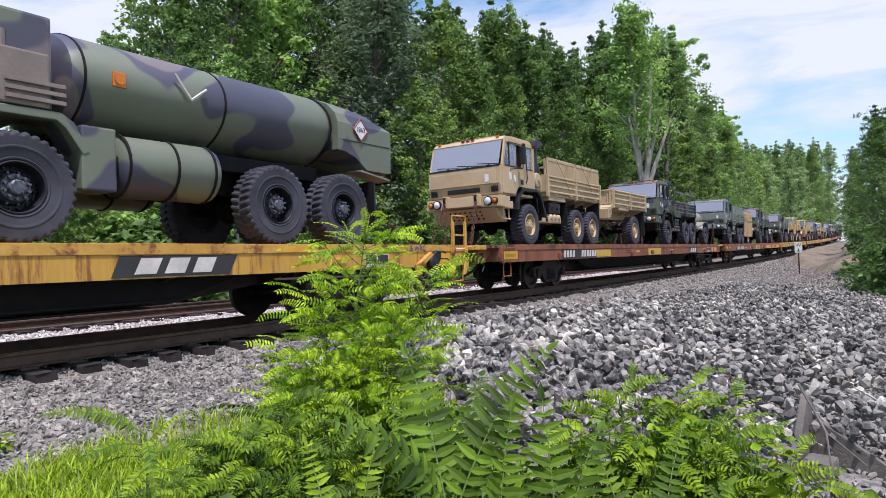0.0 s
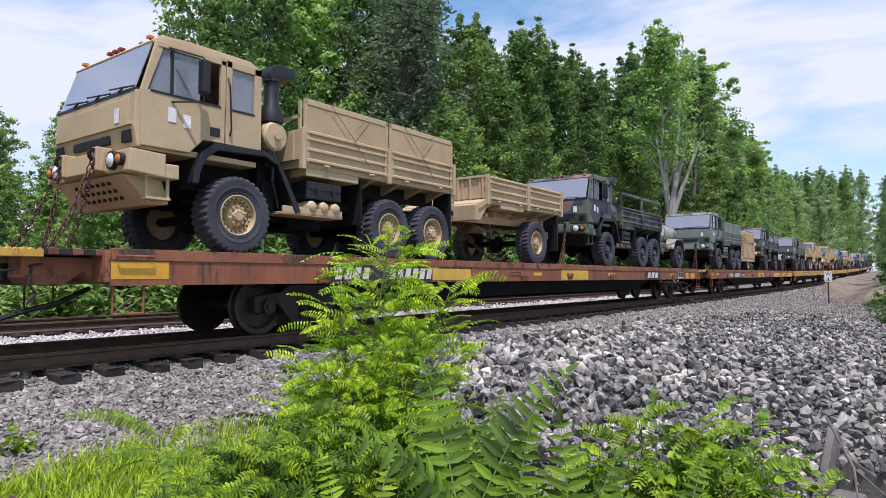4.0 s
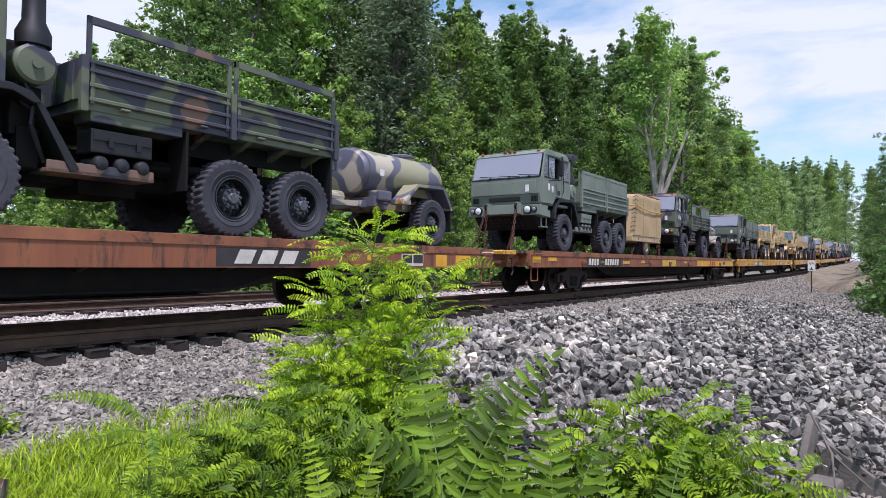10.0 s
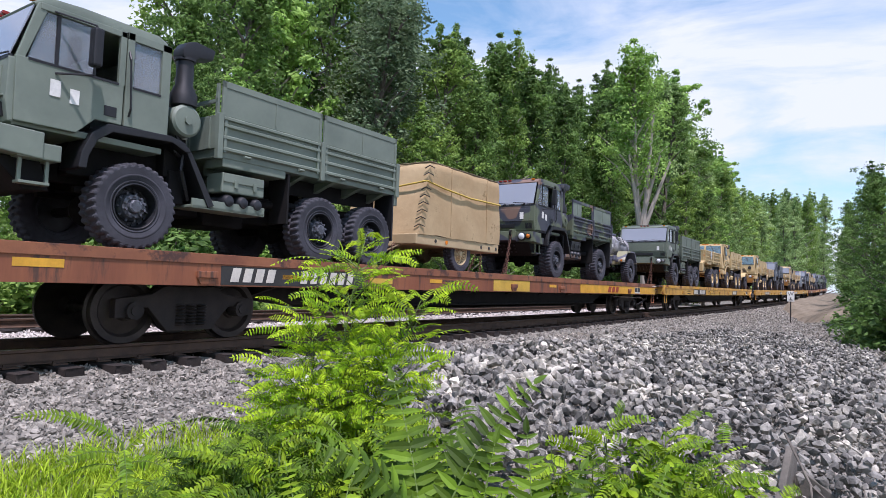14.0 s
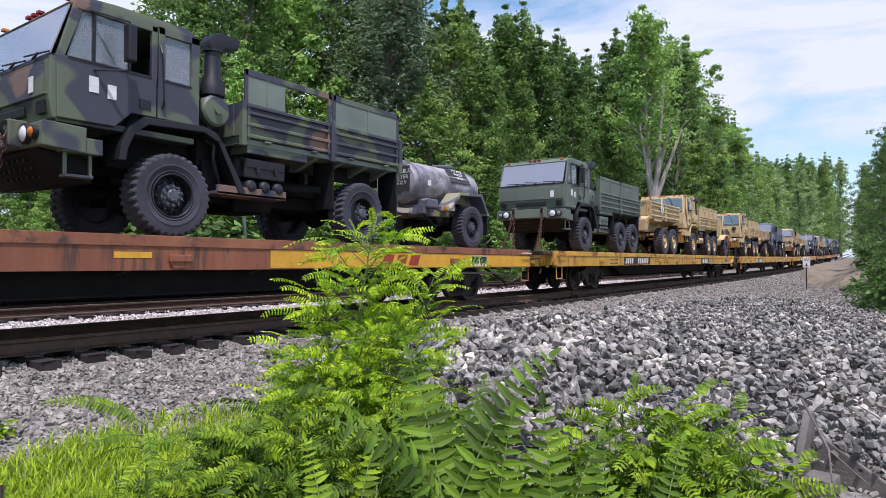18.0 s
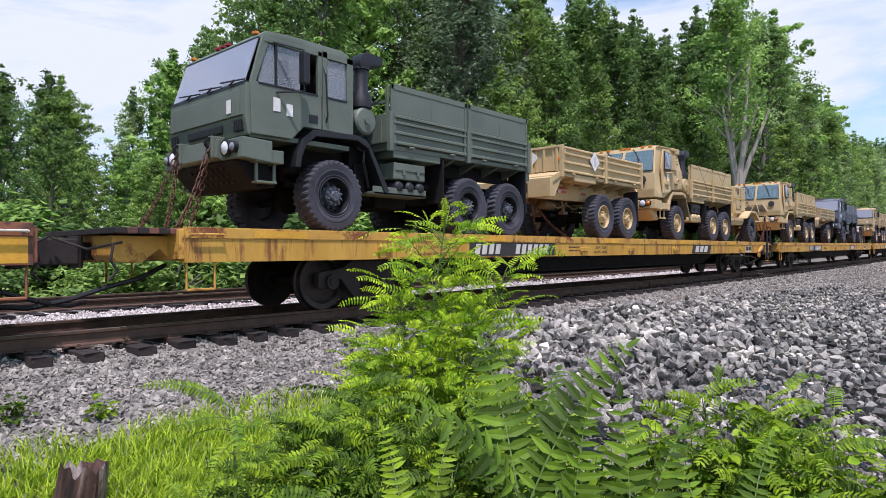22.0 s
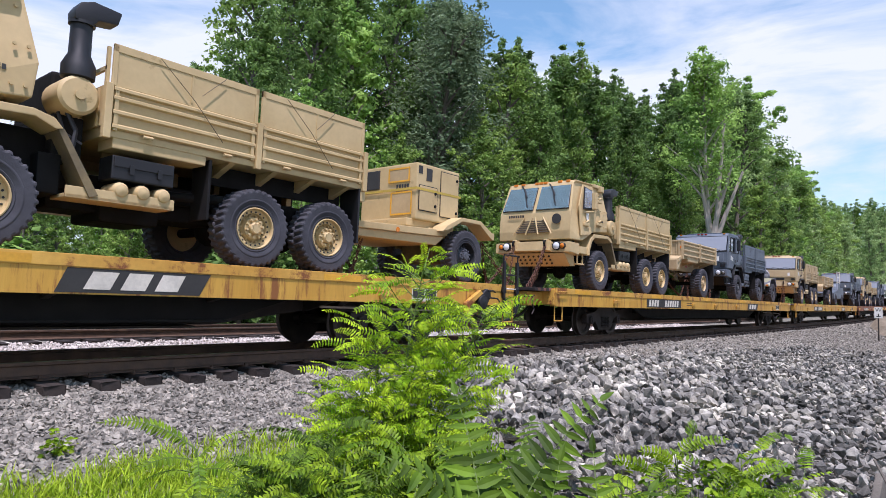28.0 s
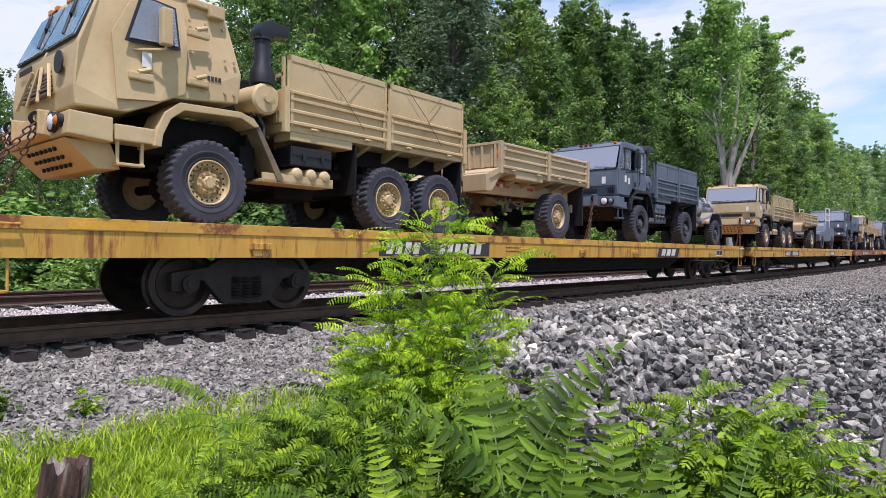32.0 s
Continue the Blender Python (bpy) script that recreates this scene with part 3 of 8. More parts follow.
def cleaner(root, x, body, dark):
    """Air cleaner drum and intake stack behind the cab."""
    x += 0.14
    bm = bmesh.new()
    lathe(bm, [(0.05, -0.34), (0.2, -0.33), (0.235, -0.3), (0.235, 0.2), (0.2, 0.24), (0.05, 0.25)], (x + 0.12, -0.82, 1.92), "y", 22)
    rod(bm, (x + 0.12, -1.165, 1.92), (x + 0.12, -1.19, 1.92), 0.06, 10)
    part("air_cleaner", bm, body, root, smooth=True)
    bm = bmesh.new()
    lathe(bm, [(0.1, 0), (0.19, 0.04), (0.19, 0.2), (0.125, 0.34), (0.12, 0.78), (0.125, 0.85)], (x + 0.14, -0.98, 2.12), "z", 18)
    prism(bm, [(x + 0.02, 2.84), (x + 0.25, 2.84), (x + 0.28, 2.9), (x + 0.52, 2.93), (x + 0.56, 3.1), (x + 0.22, 3.13), (x + 0.07, 3.07), (x + 0.01, 2.96)], -1.11, -0.85, "y", 0.03)
    for z in (2.34, 2.82):
        lathe(bm, [(0.12, z), (0.15, z), (0.15, z + 0.04), (0.12, z + 0.04)], (x + 0.14, -0.98, 0), "z", 18, True)
    part("intake_pipe", bm, dark, root, "black intake stack with a bent hood", smooth=True)
    bm = bmesh.new()
    tube(bm, [(x + 0.05, -1.0, 1.72), (x + 0.14, -1.06, 1.5), (x + 0.1, -1.08, 1.2), (x + 0.2, -1.05, 0.95), (x + 0.28, -1.0, 0.8)], 0.03)
    tube(bm, [(x - 0.04, -0.98, 1.7), (x + 0.02, -1.04, 1.45), (x + 0.22, -1.05, 1.35)], 0.022)
    part_each("hose", bm, BLACK, root, smooth=True)
    bm = bmesh.new()
    box(bm, x - 0.06, x + 0.28, -0.9, 0.9, 1.1, 1.7, 0.02)
    box(bm, x - 0.02, x + 0.2, -0.6, 0.7, 1.7, 2.3, 0.04)
    part_each("engine_pack", bm, UNDER, root)


def lamp_pair(root, x, ys, z, r=0.1, second=AMBER):
    for s in (-1, 1):
        for y, mat, nm, rr in ((ys[0], HEADLIGHT, "headlight", r), (ys[1], second, "marker_light", r * 0.66)):
            bm = bmesh.new()
            lathe(bm, [(rr * 1.02, 0.05), (rr * 1.02, -0.015), (rr, -0.03), (rr * 0.7, -0.05), (0.01, -0.06)], (x, s * y, z), "x", 16)
            lamp = part(nm, bm, mat, root, smooth=True)
            bm = bmesh.new()
            lathe(bm, [(rr * 1.03, 0.05), (rr * 1.28, 0.05), (rr * 1.25, -0.03), (rr * 1.03, -0.035)], (x, s * y, z), "x", 16, True)
            part("bezel", bm, BLACK, lamp, smooth=True)


def front_gear(root, x, mat, skid, z0=1.02, z1=1.36):
    """Bumper with its dropped corners, skid plate and tow eyes."""
    bm = bmesh.new()
    prism(bm, [(x - 0.13, z0 + 0.06), (x + 0.12, z0), (x + 0.12, z1 - 0.02), (x - 0.1, z1)], -0.62, 0.62, "y", 0.012)
    for s in (-1, 1):
        prism(bm, [(x - 0.06, z0 + 0.02), (x + 0.45, z0 - 0.02), (x + 0.45, z1 - 0.04), (x - 0.04, z1 - 0.02)], s * 0.62, s * 1.2, "y", 0.015)
        box(bm, x - 0.17, x + 0.05, s * 0.5 - 0.06, s * 0.5 + 0.06, z0 + 0.06, z1 + 0.05, 0.02)
    part("bumper", bm, mat, root)
    bm = bmesh.new()
    prism(bm, [(x - 0.03, z0), (x + 0.5, z0), (x + 0.62, 0.66), (x + 0.34, 0.64)], -1.0, 1.0, "y", 0.015)
    part("skid_plate", bm, skid, root)
    bm = bmesh.new()
    for i in range(7):
        for j in range(3):
            rod(bm, (x + 0.05 + 0.09 * j, -0.5 + 0.16 * i, z0 - 0.08 - 0.09 * j), (x + 0.02 + 0.09 * j, -0.5 + 0.16 * i, z0 - 0.09 - 0.09 * j), 0.028, 8)
    part_each("skid_hole", bm, BLACK, root)
    bm = bmesh.new()
    for s in (-1, 1):
        lathe(bm, [(0.09, -0.025), (0.09, 0.025), (0.05, 0.025), (0.05, -0.025)], (x - 0.16, s * 0.5, z1 - 0.06), "y", 14, True)
    part_each("tow_eye", bm, UNDER, root, smooth=True)


def fender(root, mat, x0=-0.78, x1=0.66, top=1.6, foot=0.98):
    for s in (-1, 1):
        bm = bmesh.new()
        o = [(x0, foot), (x0 + 0.03, foot + 0.2), (x0 + 0.14, top - 0.16), (x0 + 0.34, top), (x1 - 0.22, top + 0.03), (x1, top - 0.03), (x1 + 0.1, top - 0.14)]
        i = [(x1 + 0.02, top - 0.16), (x1 - 0.2, top - 0.06), (x0 + 0.4, top - 0.1), (x0 + 0.22, top - 0.24), (x0 + 0.12, foot + 0.16), (x0 + 0.1, foot)]
        prism(bm, o + i, s * 0.72, s * 1.22, "y", 0.012)
        part("fender", bm, mat, root)
    bm = bmesh.new()
    box(bm, x0 + 0.1, x1 + 0.2, -0.7, 0.7, 0.95, top - 0.1, 0.02)
    part("engine_cover", bm, UNDER, root)


def steps(root, x, mat):
    for s in (-1, 1):
        bm = bmesh.new()
        box(bm, x - 0.24, x + 0.24, s * 0.82, s * 1.18, 1.0, 1.2, 0.015)
        for dx in (-0.18, 0.12):
            box(bm, x + dx - 0.02, x + dx + 0.02, s * 1.08, s * 1.11, 0.72, 1.0)
        box(bm, x - 0.2, x + 0.14, s * 1.0, s * 1.15, 0.7, 0.735, 0.006)
        part("step", bm, mat, root)


def cab_standard(root, mat, trim):
    """The plain pressed-steel cab: front panel, doors, pillars, roof, panes, mirrors and wipers."""
    bm = bmesh.new()
    prism(bm, [(-1.36, 1.38), (-1.4, 1.62), (-1.39, 2.13), (-1.31, 2.13), (-1.3, 1.38)], -1.17, 1.17, "y", 0.018)
    prism(bm, [(-1.42, 1.68), (-1.37, 1.68), (-1.37, 2.04), (-1.41, 2.04)], -1.02, 1.02, "y", 0.01)
    box(bm, -1.43, -1.38, -1.12, 1.12, 1.66, 1.685, 0.006)
    part("front_panel", bm, mat, root)
    bm = bmesh.new()
    box(bm, -1.425, -1.36, -0.52, 0.52, 1.46, 1.59, 0.02)
    part("grille", bm, BLACK, root, "black grille slot")
    bm = bmesh.new()
    for s in (-1, 1):
        for k in range(4):
            box(bm, -1.425, -1.36, s * 0.98 - 0.1 + 0.055 * k, s * 0.98 - 0.07 + 0.055 * k, 1.44, 1.6, 0.004)
    part_each("vent", bm, BLACK, root)
    bm = bmesh.new()
    prism(bm, [(-1.16, 2.86), (-1.02, 2.97), (-0.6, 3.0), (0.42, 3.0), (0.56, 2.94), (0.58, 2.84), (-1.14, 2.82)], -1.13, 1.13, "y", 0.045)
    box(bm, -0.85, 0.3, -0.75, 0.75, 2.985, 3.035, 0.02)
    part("roof", bm, mat, root, smooth=True)
    bm = bmesh.new()
    box(bm, 0.54, 0.6, -1.15, 1.15, 1.62, 2.88, 0.015)
    box(bm, -1.3, 0.56, -1.12, 1.12, 1.36, 1.44, 0.01)
    part("rear_wall", bm, mat, root)
    for s in (-1, 1):
        y0, y1 = s * 1.13, s * 1.19
        bm = bmesh.new()
        prism(bm, [(-1.31, 1.4), (-0.62, 1.4), (-0.4, 1.62), (-0.06, 1.62), (-0.06, 2.16), (-1.33, 2.16)], y0, y1, "y", 0.01)
        prism(bm, [(-1.33, 2.12), (-1.24, 2.12), (-1.0, 2.84), (-1.12, 2.86)], y0, y1 - s * 0.01, "y", 0.01)
        box(bm, -0.13, -0.05, y0, y1, 2.14, 2.86, 0.008)
        box(bm, -1.1, -0.05, y0, y1, 2.78, 2.86, 0.008)
        part("door", bm, mat, root)
        bm = bmesh.new()
        prism(bm, [(-0.035, 1.62), (0.59, 1.62), (0.59, 2.16), (-0.035, 2.16)], y0, y1, "y", 0.008)
        box(bm, -0.035, 0.06, y0, y1, 2.14, 2.88, 0.006)
        box(bm, 0.46, 0.59, y0, y1, 2.14, 2.88, 0.006)
        box(bm, -0.035, 0.59, y0, y1, 2.78, 2.88, 0.006)
        part("side_panel", bm, mat, root)
        bm = bmesh.new()
        prism(bm, [(-1.2, 2.165), (-0.9, 2.165), (-0.9, 2.775), (-1.02, 2.775)], s * 1.15, s * 1.158, "y")
        if s > 0:
            box(bm, -0.87, -0.14, s * 1.15, s * 1.158, 2.165, 2.775)
        else:
            box(bm, -0.87, -0.45, s * 1.15, s * 1.158, 2.165, 2.775)
        box(bm, 0.065, 0.455, s * 1.15, s * 1.158, 2.165, 2.775)
        part_each("side_window", bm, WINDOW, root)
        bm = bmesh.new()
        box(bm, -0.905, -0.865, s * 1.145, s * 1.175, 2.15, 2.79)
        for a, b in ((-1.2, -0.13), (0.06, 0.46)):
            box(bm, a, b, s * 1.165, s * 1.197, 2.135, 2.165)
        part_each("window_seal", bm, BLACK, root)
        bm = bmesh.new()
        box(bm, -0.3, -0.14, s * 1.19, s * 1.2, 1.7, 1.83, 0.004)
        part("door_handle", bm, BLACK, root)
        bm = bmesh.new()
        tube(bm, [(0.02, s * 1.2, 1.75), (0.02, s * 1.24, 1.85), (-0.01, s * 1.24, 2.5), (-0.01, s * 1.19, 2.62)], 0.014)
        part("grab_rail", bm, BLACK, root)
        bm = bmesh.new()
        box(bm, -0.62, -0.5, s * 1.36, s * 1.5, 2.2, 2.68, 0.03)
        part("mirror", bm, BLACK, root)
        bm = bmesh.new()
        tube(bm, [(-0.9, s * 1.19, 2.06), (-0.56, s * 1.42, 2.1), (-0.56, s * 1.42, 2.25)], 0.014)
        tube(bm, [(-0.95, s * 1.19, 2.8), (-0.56, s * 1.42, 2.72), (-0.56, s * 1.42, 2.6)], 0.012)
        part_each("mirror_arm", bm, BLACK, root)
    bm = bmesh.new()
    prism(bm, [(-1.375, 2.15), (-1.36, 2.15), (-1.13, 2.84), (-1.145, 2.84)], -1.1, 1.1, "y")
    part("windscreen", bm, WINDSCREEN, root)
    bm = bmesh.new()
    prism(bm, [(-1.395, 2.11), (-1.35, 2.11), (-1.34, 2.16), (-1.385, 2.16)], -1.14, 1.14, "y")
    part("windscreen_seal", bm, BLACK, root)
    for y in (-0.75, -0.1, 0.55):
        bm = bmesh.new()
        tube(bm, [(-1.41, y, 2.14), (-1.4, y - 0.12, 2.2)], 0.014)
        tube(bm, [(-1.395, y - 0.4, 2.17), (-1.385, y + 0.3, 2.235)], 0.012)
        part("wiper", bm, BLACK, root)
    for y in (-0.16, 0, 0.16, -0.95, 0.95):
        bm = bmesh.new()
        box(bm, -1.13, -1.05, y - 0.045, y + 0.045, 2.93, 2.975, 0.01)
        part("clearance_light", bm, REDLENS if abs(y) < 0.5 else AMBER, root)
    for y in (-0.55, 0.55):
        bm = bmesh.new()
        box(bm, -0.75, -0.25, y - 0.25, y + 0.25, 1.5, 1.85, 0.04)
        box(bm, -0.35, -0.22, y - 0.24, y + 0.24, 1.8, 2.5, 0.04)
        part("seat", bm, SEATS, root)
    bm = bmesh.new()
    box(bm, -1.3, -1.05, -1.1, 1.1, 1.7, 2.08, 0.04)
    lathe(bm, [(0.22, -0.015), (0.22, 0.015), (0.19, 0.015), (0.19, -0.015)], (-0.92, -0.55, 2.12), "z", 20, True)
    part("dashboard", bm, SEATS, root)
    for x, z, w, h in ((-0.95, 1.78, 0.12, 0.2), (-0.72, 1.74, 0.11, 0.18)):
        bm = bmesh.new()
        box(bm, x, x + w, -1.199, -1.191, z, z + h)
        part("paper_notice", bm, PAPER, root, "white paper notice")
    bm = bmesh.new()
    box(bm, -1.432, -1.424, -0.82, -0.7, 1.72, 1.92)
    part("paper_notice", bm, PAPER, root, "white paper notice")


def cab_armoured(root, mat, trim):
    """The up-armoured cab: bevelled box with thick framed panes and bolted side plates."""
    bm = bmesh.new()
    prism(bm, [(-1.68, 1.36), (-1.7, 1.6), (-1.66, 2.12), (-1.34, 2.95), (-1.3, 3.03), (0.2, 3.07), (0.26, 2.97), (0.46, 2.15), (0.42, 1.74), (-0.52, 1.64), (-0.78, 1.5), (-1.1, 1.36)], -1.2, 1.2, "y", 0.02)
    for v in bm.verts:
        if v.co.x < -1.3:
            v.co.y *= 0.95
        if v.co.z > 2.6:
            v.co.y *= 0.9
    part("cab_shell", bm, mat, root)
    def slab(nm, pts, m, t=0.03, off=0.0, lift=(0, 0, 0)):
        bm = bmesh.new()
        a = [Vector(p) for p in pts]
        nrm = (a[1] - a[0]).cross(a[2] - a[0]).normalized()
        lo, hi = [bm.verts.new(p + nrm * off) for p in a], [bm.verts.new(p + nrm * (off + t)) for p in a]
        k = len(a)
        fs = [bm.faces.new(lo[::-1]), bm.faces.new(hi)] + [bm.faces.new((lo[i], lo[(i + 1) % k], hi[(i + 1) % k], hi[i])) for i in range(k)]
        bmesh.ops.recalc_face_normals(bm, faces=fs)
        return part(nm, bm, m, root)
    for s in (-1, 1):
        q = [(-1.645, s * 0.07, 2.2), (-1.645, s * 1.05, 2.2), (-1.365, s * 0.97, 2.87), (-1.365, s * 0.07, 2.87)]
        q = q if s < 0 else q[::-1]
        c = sum((Vector(p) for p in q), Vector()) / 4
        slab("window_frame", [c + (Vector(p) - c) * 1.035 for p in q], BLACK, 0.02, 0.0)
        # pale sheet behind the glass, with the reflected sky painted in
        slab("window_lining", [c + (Vector(p) - c) * 1.0 for p in q], SKY_BACKING, 0.01, 0.015)
        slab("windscreen", q, THICK_GLASS, 0.012, 0.03)
        d = [(-1.24, s * 1.2, 1.5), (-0.72, s * 1.2, 1.56), (-0.38, s * 1.2, 1.72), (-0.36, s * 1.2, 2.42), (-0.4, s * 1.1, 2.94), (-0.98, s * 1.1, 2.94), (-1.3, s * 1.16, 2.3)]
        slab("door", d if s < 0 else d[::-1], mat, 0.03, 0.0)
        w = [(-1.12, s * 1.215, 2.26), (-0.5, s * 1.215, 2.3), (-0.52, s * 1.13, 2.8), (-0.92, s * 1.13, 2.84)]
        w = w if s < 0 else w[::-1]
        c = sum((Vector(p) for p in w), Vector()) / 4
        slab("window_frame", [c + (Vector(p) - c) * 1.14 for p in w], BLACK, 0.012, 0.022)
        # dark sheet added behind the pane for the unlit cab inside
        slab("window_lining", w, SEATS, 0.006, 0.034)
        slab("side_window", w, WINDOW, 0.012, 0.042)
        for x, z in ((-0.2, 2.55), (-0.2, 1.9), (-0.95, 1.82)):
            bm = bmesh.new()
            box(bm, x - 0.16, x + 0.14, s * 1.2, s * 1.27, z - 0.05, z + 0.05, 0.02)
            rod(bm, (x - 0.05, s * 1.25, z + 0.05), (x + 0.1, s * 1.25, z + 0.11), 0.03, 8)
            part("hinge_block", bm, mat, root)
        bm = bmesh.new()
        for x in (-0.28, -0.05, 0.2, 0.34):
            for z in (1.85, 2.3, 2.75):
                if z < 2.6 or x < 0.25:
                    rod(bm, (x, s * (1.2 if z < 2.6 else 1.12), z), (x, s * (1.225 if z < 2.6 else 1.16), z), 0.022, 6)
        part_each("bolt", bm, mat, root)
        bm = bmesh.new()
        box(bm, -0.78, -0.64, s * 1.3, s * 1.42, 2.25, 2.72, 0.02)
        part("mirror", bm, mat, root)
        bm = bmesh.new()
        tube(bm, [(-1.05, s * 1.2, 2.15), (-0.71, s * 1.36, 2.2), (-0.71, s * 1.36, 2.3)], 0.016)
        part_each("mirror_arm", bm, mat, root)
        bm = bmesh.new()
        box(bm, -0.3, 0.16, s * 0.98, s * 1.14, 2.96, 3.06, 0.02)
        box(bm, -0.02, 0.2, s * 1.06, s * 1.2, 2.86, 3.04, 0.02)
        part_each("roof_bracket", bm, mat, root)
    for y in (-0.4, 0.5):
        bm = bmesh.new()
        tube(bm, [(-1.34, y + 0.12, 2.97), (-1.42, y, 2.86), (-1.55, y - 0.18, 2.6)], 0.018)
        tube(bm, [(-1.43, y - 0.02, 2.86), (-1.66, y - 0.26, 2.3)], 0.016)
        part("wiper", bm, BLACK, root)
    bm = bmesh.new()
    for k in range(7):
        z = 1.56 + 0.06 * k
        box(bm, -1.772, -1.7, -0.52 + 0.035 * k, 0.52 - 0.035 * k, z, z + 0.035, 0.004, Matrix.Translation((0.022 * max(k - 1, 0), 0, 0)))
    part("grille", bm, MESH, root, "brown louvred grille")
    bm = bmesh.new()
    for a, b in (((-0.62, 1.5), (-0.3, 1.98)), ((0.62, 1.5), (0.3, 1.98)), ((-0.2, 1.5), (-0.05, 1.98)), ((0.2, 1.5), (0.05, 1.98))):
        rod(bm, (-1.79, a[0], a[1]), (-1.7, b[0], b[1]), 0.022, 6)
    part_each("grille_bar", bm, mat, root)
    bm = bmesh.new()
    lathe(bm, [(0.14, 0.0), (0.14, -0.02), (0.01, -0.022)], (-1.72, -0.74, 1.92), "x", 20)
    part("round_badge", bm, PANEL, root, "dark round painted badge")
    for y in (-0.14, 0.0, 0.14, -0.85, -0.6, 0.6, 0.85):
        bm = bmesh.new()
        box(bm, -1.345, -1.25, y - 0.06, y + 0.06, 2.975, 3.045, 0.012)
        part("clearance_light", bm, AMBER, root)
    bm = bmesh.new()
    for k in range(7):
        box(bm, -1.712, -1.70, 0.32 + 0.075 * k, 0.365 + 0.075 * k, 2.0, 2.07, 0.0)
    bars(bm, -0.06, 1.98, 4, 0.04, 0.06, -1.205)
    part_each("marking_bar", bm, PANEL, root)
    bm = bmesh.new()
    box(bm, -0.95, -0.83, -1.24, -1.232, 1.95, 2.14)
    part("paper_notice", bm, PAPER, root, "white paper notice")


def truck(label, mat, rim, cab="standard", axles=3, upper="boards", dusty=None, under=UNDER, group="trucks on the train", dark_fender=None, lash=False, gear=None):
    """A cab-over cargo truck facing -x; its origin lies on the deck under the front axle."""
    root = thing("cargo_truck", label, "truck", group)
    rear = [3.42, 4.8] if axles == 3 else [3.87]
    for x in [0.0] + rear:
        for s in (-1, 1):
            wheel(root, x, s, mat=rim)
        axle(root, x, 0.585, under)
    x0, x1 = (1.22, 5.52) if axles == 3 else (1.14, 4.95)
    chassis(root, -1.2, x1 - 0.1, under)
    before = set(root.children)
    if cab == "standard":
        cab_standard(root, mat, under)
        steps(root, -1.0, mat)
        cleaner(root, 0.66, mat, BLACK)
        front_gear(root, -1.42, mat, UNDER if rim is RIM_DARK else mat)
        lamp_pair(root, -1.5, (0.82, 1.03), 1.2, 0.1, AMBER if mat in (TAN, SAND, CAMO) else LENS_DIM)
    else:
        cab_armoured(root, mat, under)
        front_gear(root, -1.72, mat, mat, 0.98, 1.3)
        lamp_pair(root, -1.8, (0.8, 0.98), 1.17)
    if cab == "standard":
        for ob in set(root.children) - before:
            ob.matrix_basis = pose(-0.2, 0, 0) @ ob.matrix_basis
    else:
        steps(root, -1.0, mat)
        cleaner(root, 0.66, mat, BLACK)
    fender(root, dark_fender or mat)
    for s in (-1, 1):
        bm = bmesh.new()
        prism(bm, [(0.7, 1.46), (0.78, 1.46), (1.2, 0.74), (1.1, 0.7)], s * 0.74, s * 1.2, "y", 0.008)
        part("rear_splash_plate", bm, dark_fender or UNDER_TAN, root)
    g0 = 1.34 if axles == 3 else 1.2
    side_gear(root, g0, g0 + 0.8, mat, BLACK if mat in (TAN, SAND, CAMO) else mat, gear or mat)
    cargo_bed(root, x0, x1, 1.62, 2.13, mat, upper, 2.66, True, dusty)
    bm = bmesh.new()
    box(bm, x0 + 0.1, x0 + 1.35, -1.18, -0.75, 1.36, 1.5, 0.015)
    box(bm, x0 + 0.1, x0 + 1.35, 0.75, 1.18, 1.36, 1.5, 0.015)
    part_each("stowage_tray", bm, mat, root)
    for s in (-1, 1):
        bm = bmesh.new()
        box(bm, x1 - 0.1, x1 - 0.06, s * 0.72, s * 1.2, 0.55, 1.5, 0.004)
        part("mudflap", bm, BLACK, root)
        bm = bmesh.new()
        box(bm, x1 - 0.05, x1 + 0.05, s * 1.0, s * 1.2, 1.28, 1.5, 0.012)
        part("tail_light_box", bm, mat, root)
        bm = bmesh.new()
        rod(bm, (x1 + 0.05, s * 1.1, 1.38), (x1 + 0.075, s * 1.1, 1.38), 0.05, 12)
        part("tail_light", bm, REDLENS, root)
    bm = bmesh.new()
    box(bm, 0.6, 0.85, -0.95, 0.95, 0.72, 1.2, 0.02)
    rod(bm, (2.3, -0.6, 0.95), (3.0, -0.95, 0.95), 0.07, 10)
    lathe(bm, [(0.05, -0.6), (0.24, -0.56), (0.26, 0.5), (0.05, 0.55)], (2.55, 0.6, 0.98), "x", 16)
    part_each("exhaust_unit", bm, under, root)
    bm = bmesh.new()
    box(bm, 0.9, x1 - 0.5, -0.36, 0.36, 0.62, 0.88, 0.04)
    box(bm, 1.5, 2.3, -0.5, 0.5, 0.5, 0.95, 0.06)
    part_each("transmission", bm, UNDER, root)
    for s in (-1, 1):
        bm = bmesh.new()
        box(bm, rear[0] - 0.8, rear[0] - 0.76, s * 0.74, s * 1.19, 0.62, 1.46, 0.004)
        box(bm, rear[0] - 0.76, x1 - 0.1, s * 0.66, s * 0.7, 1.2, 1.49, 0.004)
        part("splash_guard", bm, UNDER, root)
    if lash:
        for k in range(2):
            a = x0 + 0.6 + 2.0 * k
            cord(root, [(a, -1.24, 2.64), (a + 0.5, -1.25, 2.2), (a + 0.95, -1.25, 1.72)])
            cord(root, [(a + 0.95, -1.24, 2.64), (a + 0.6, -1.25, 2.3)])
    return root


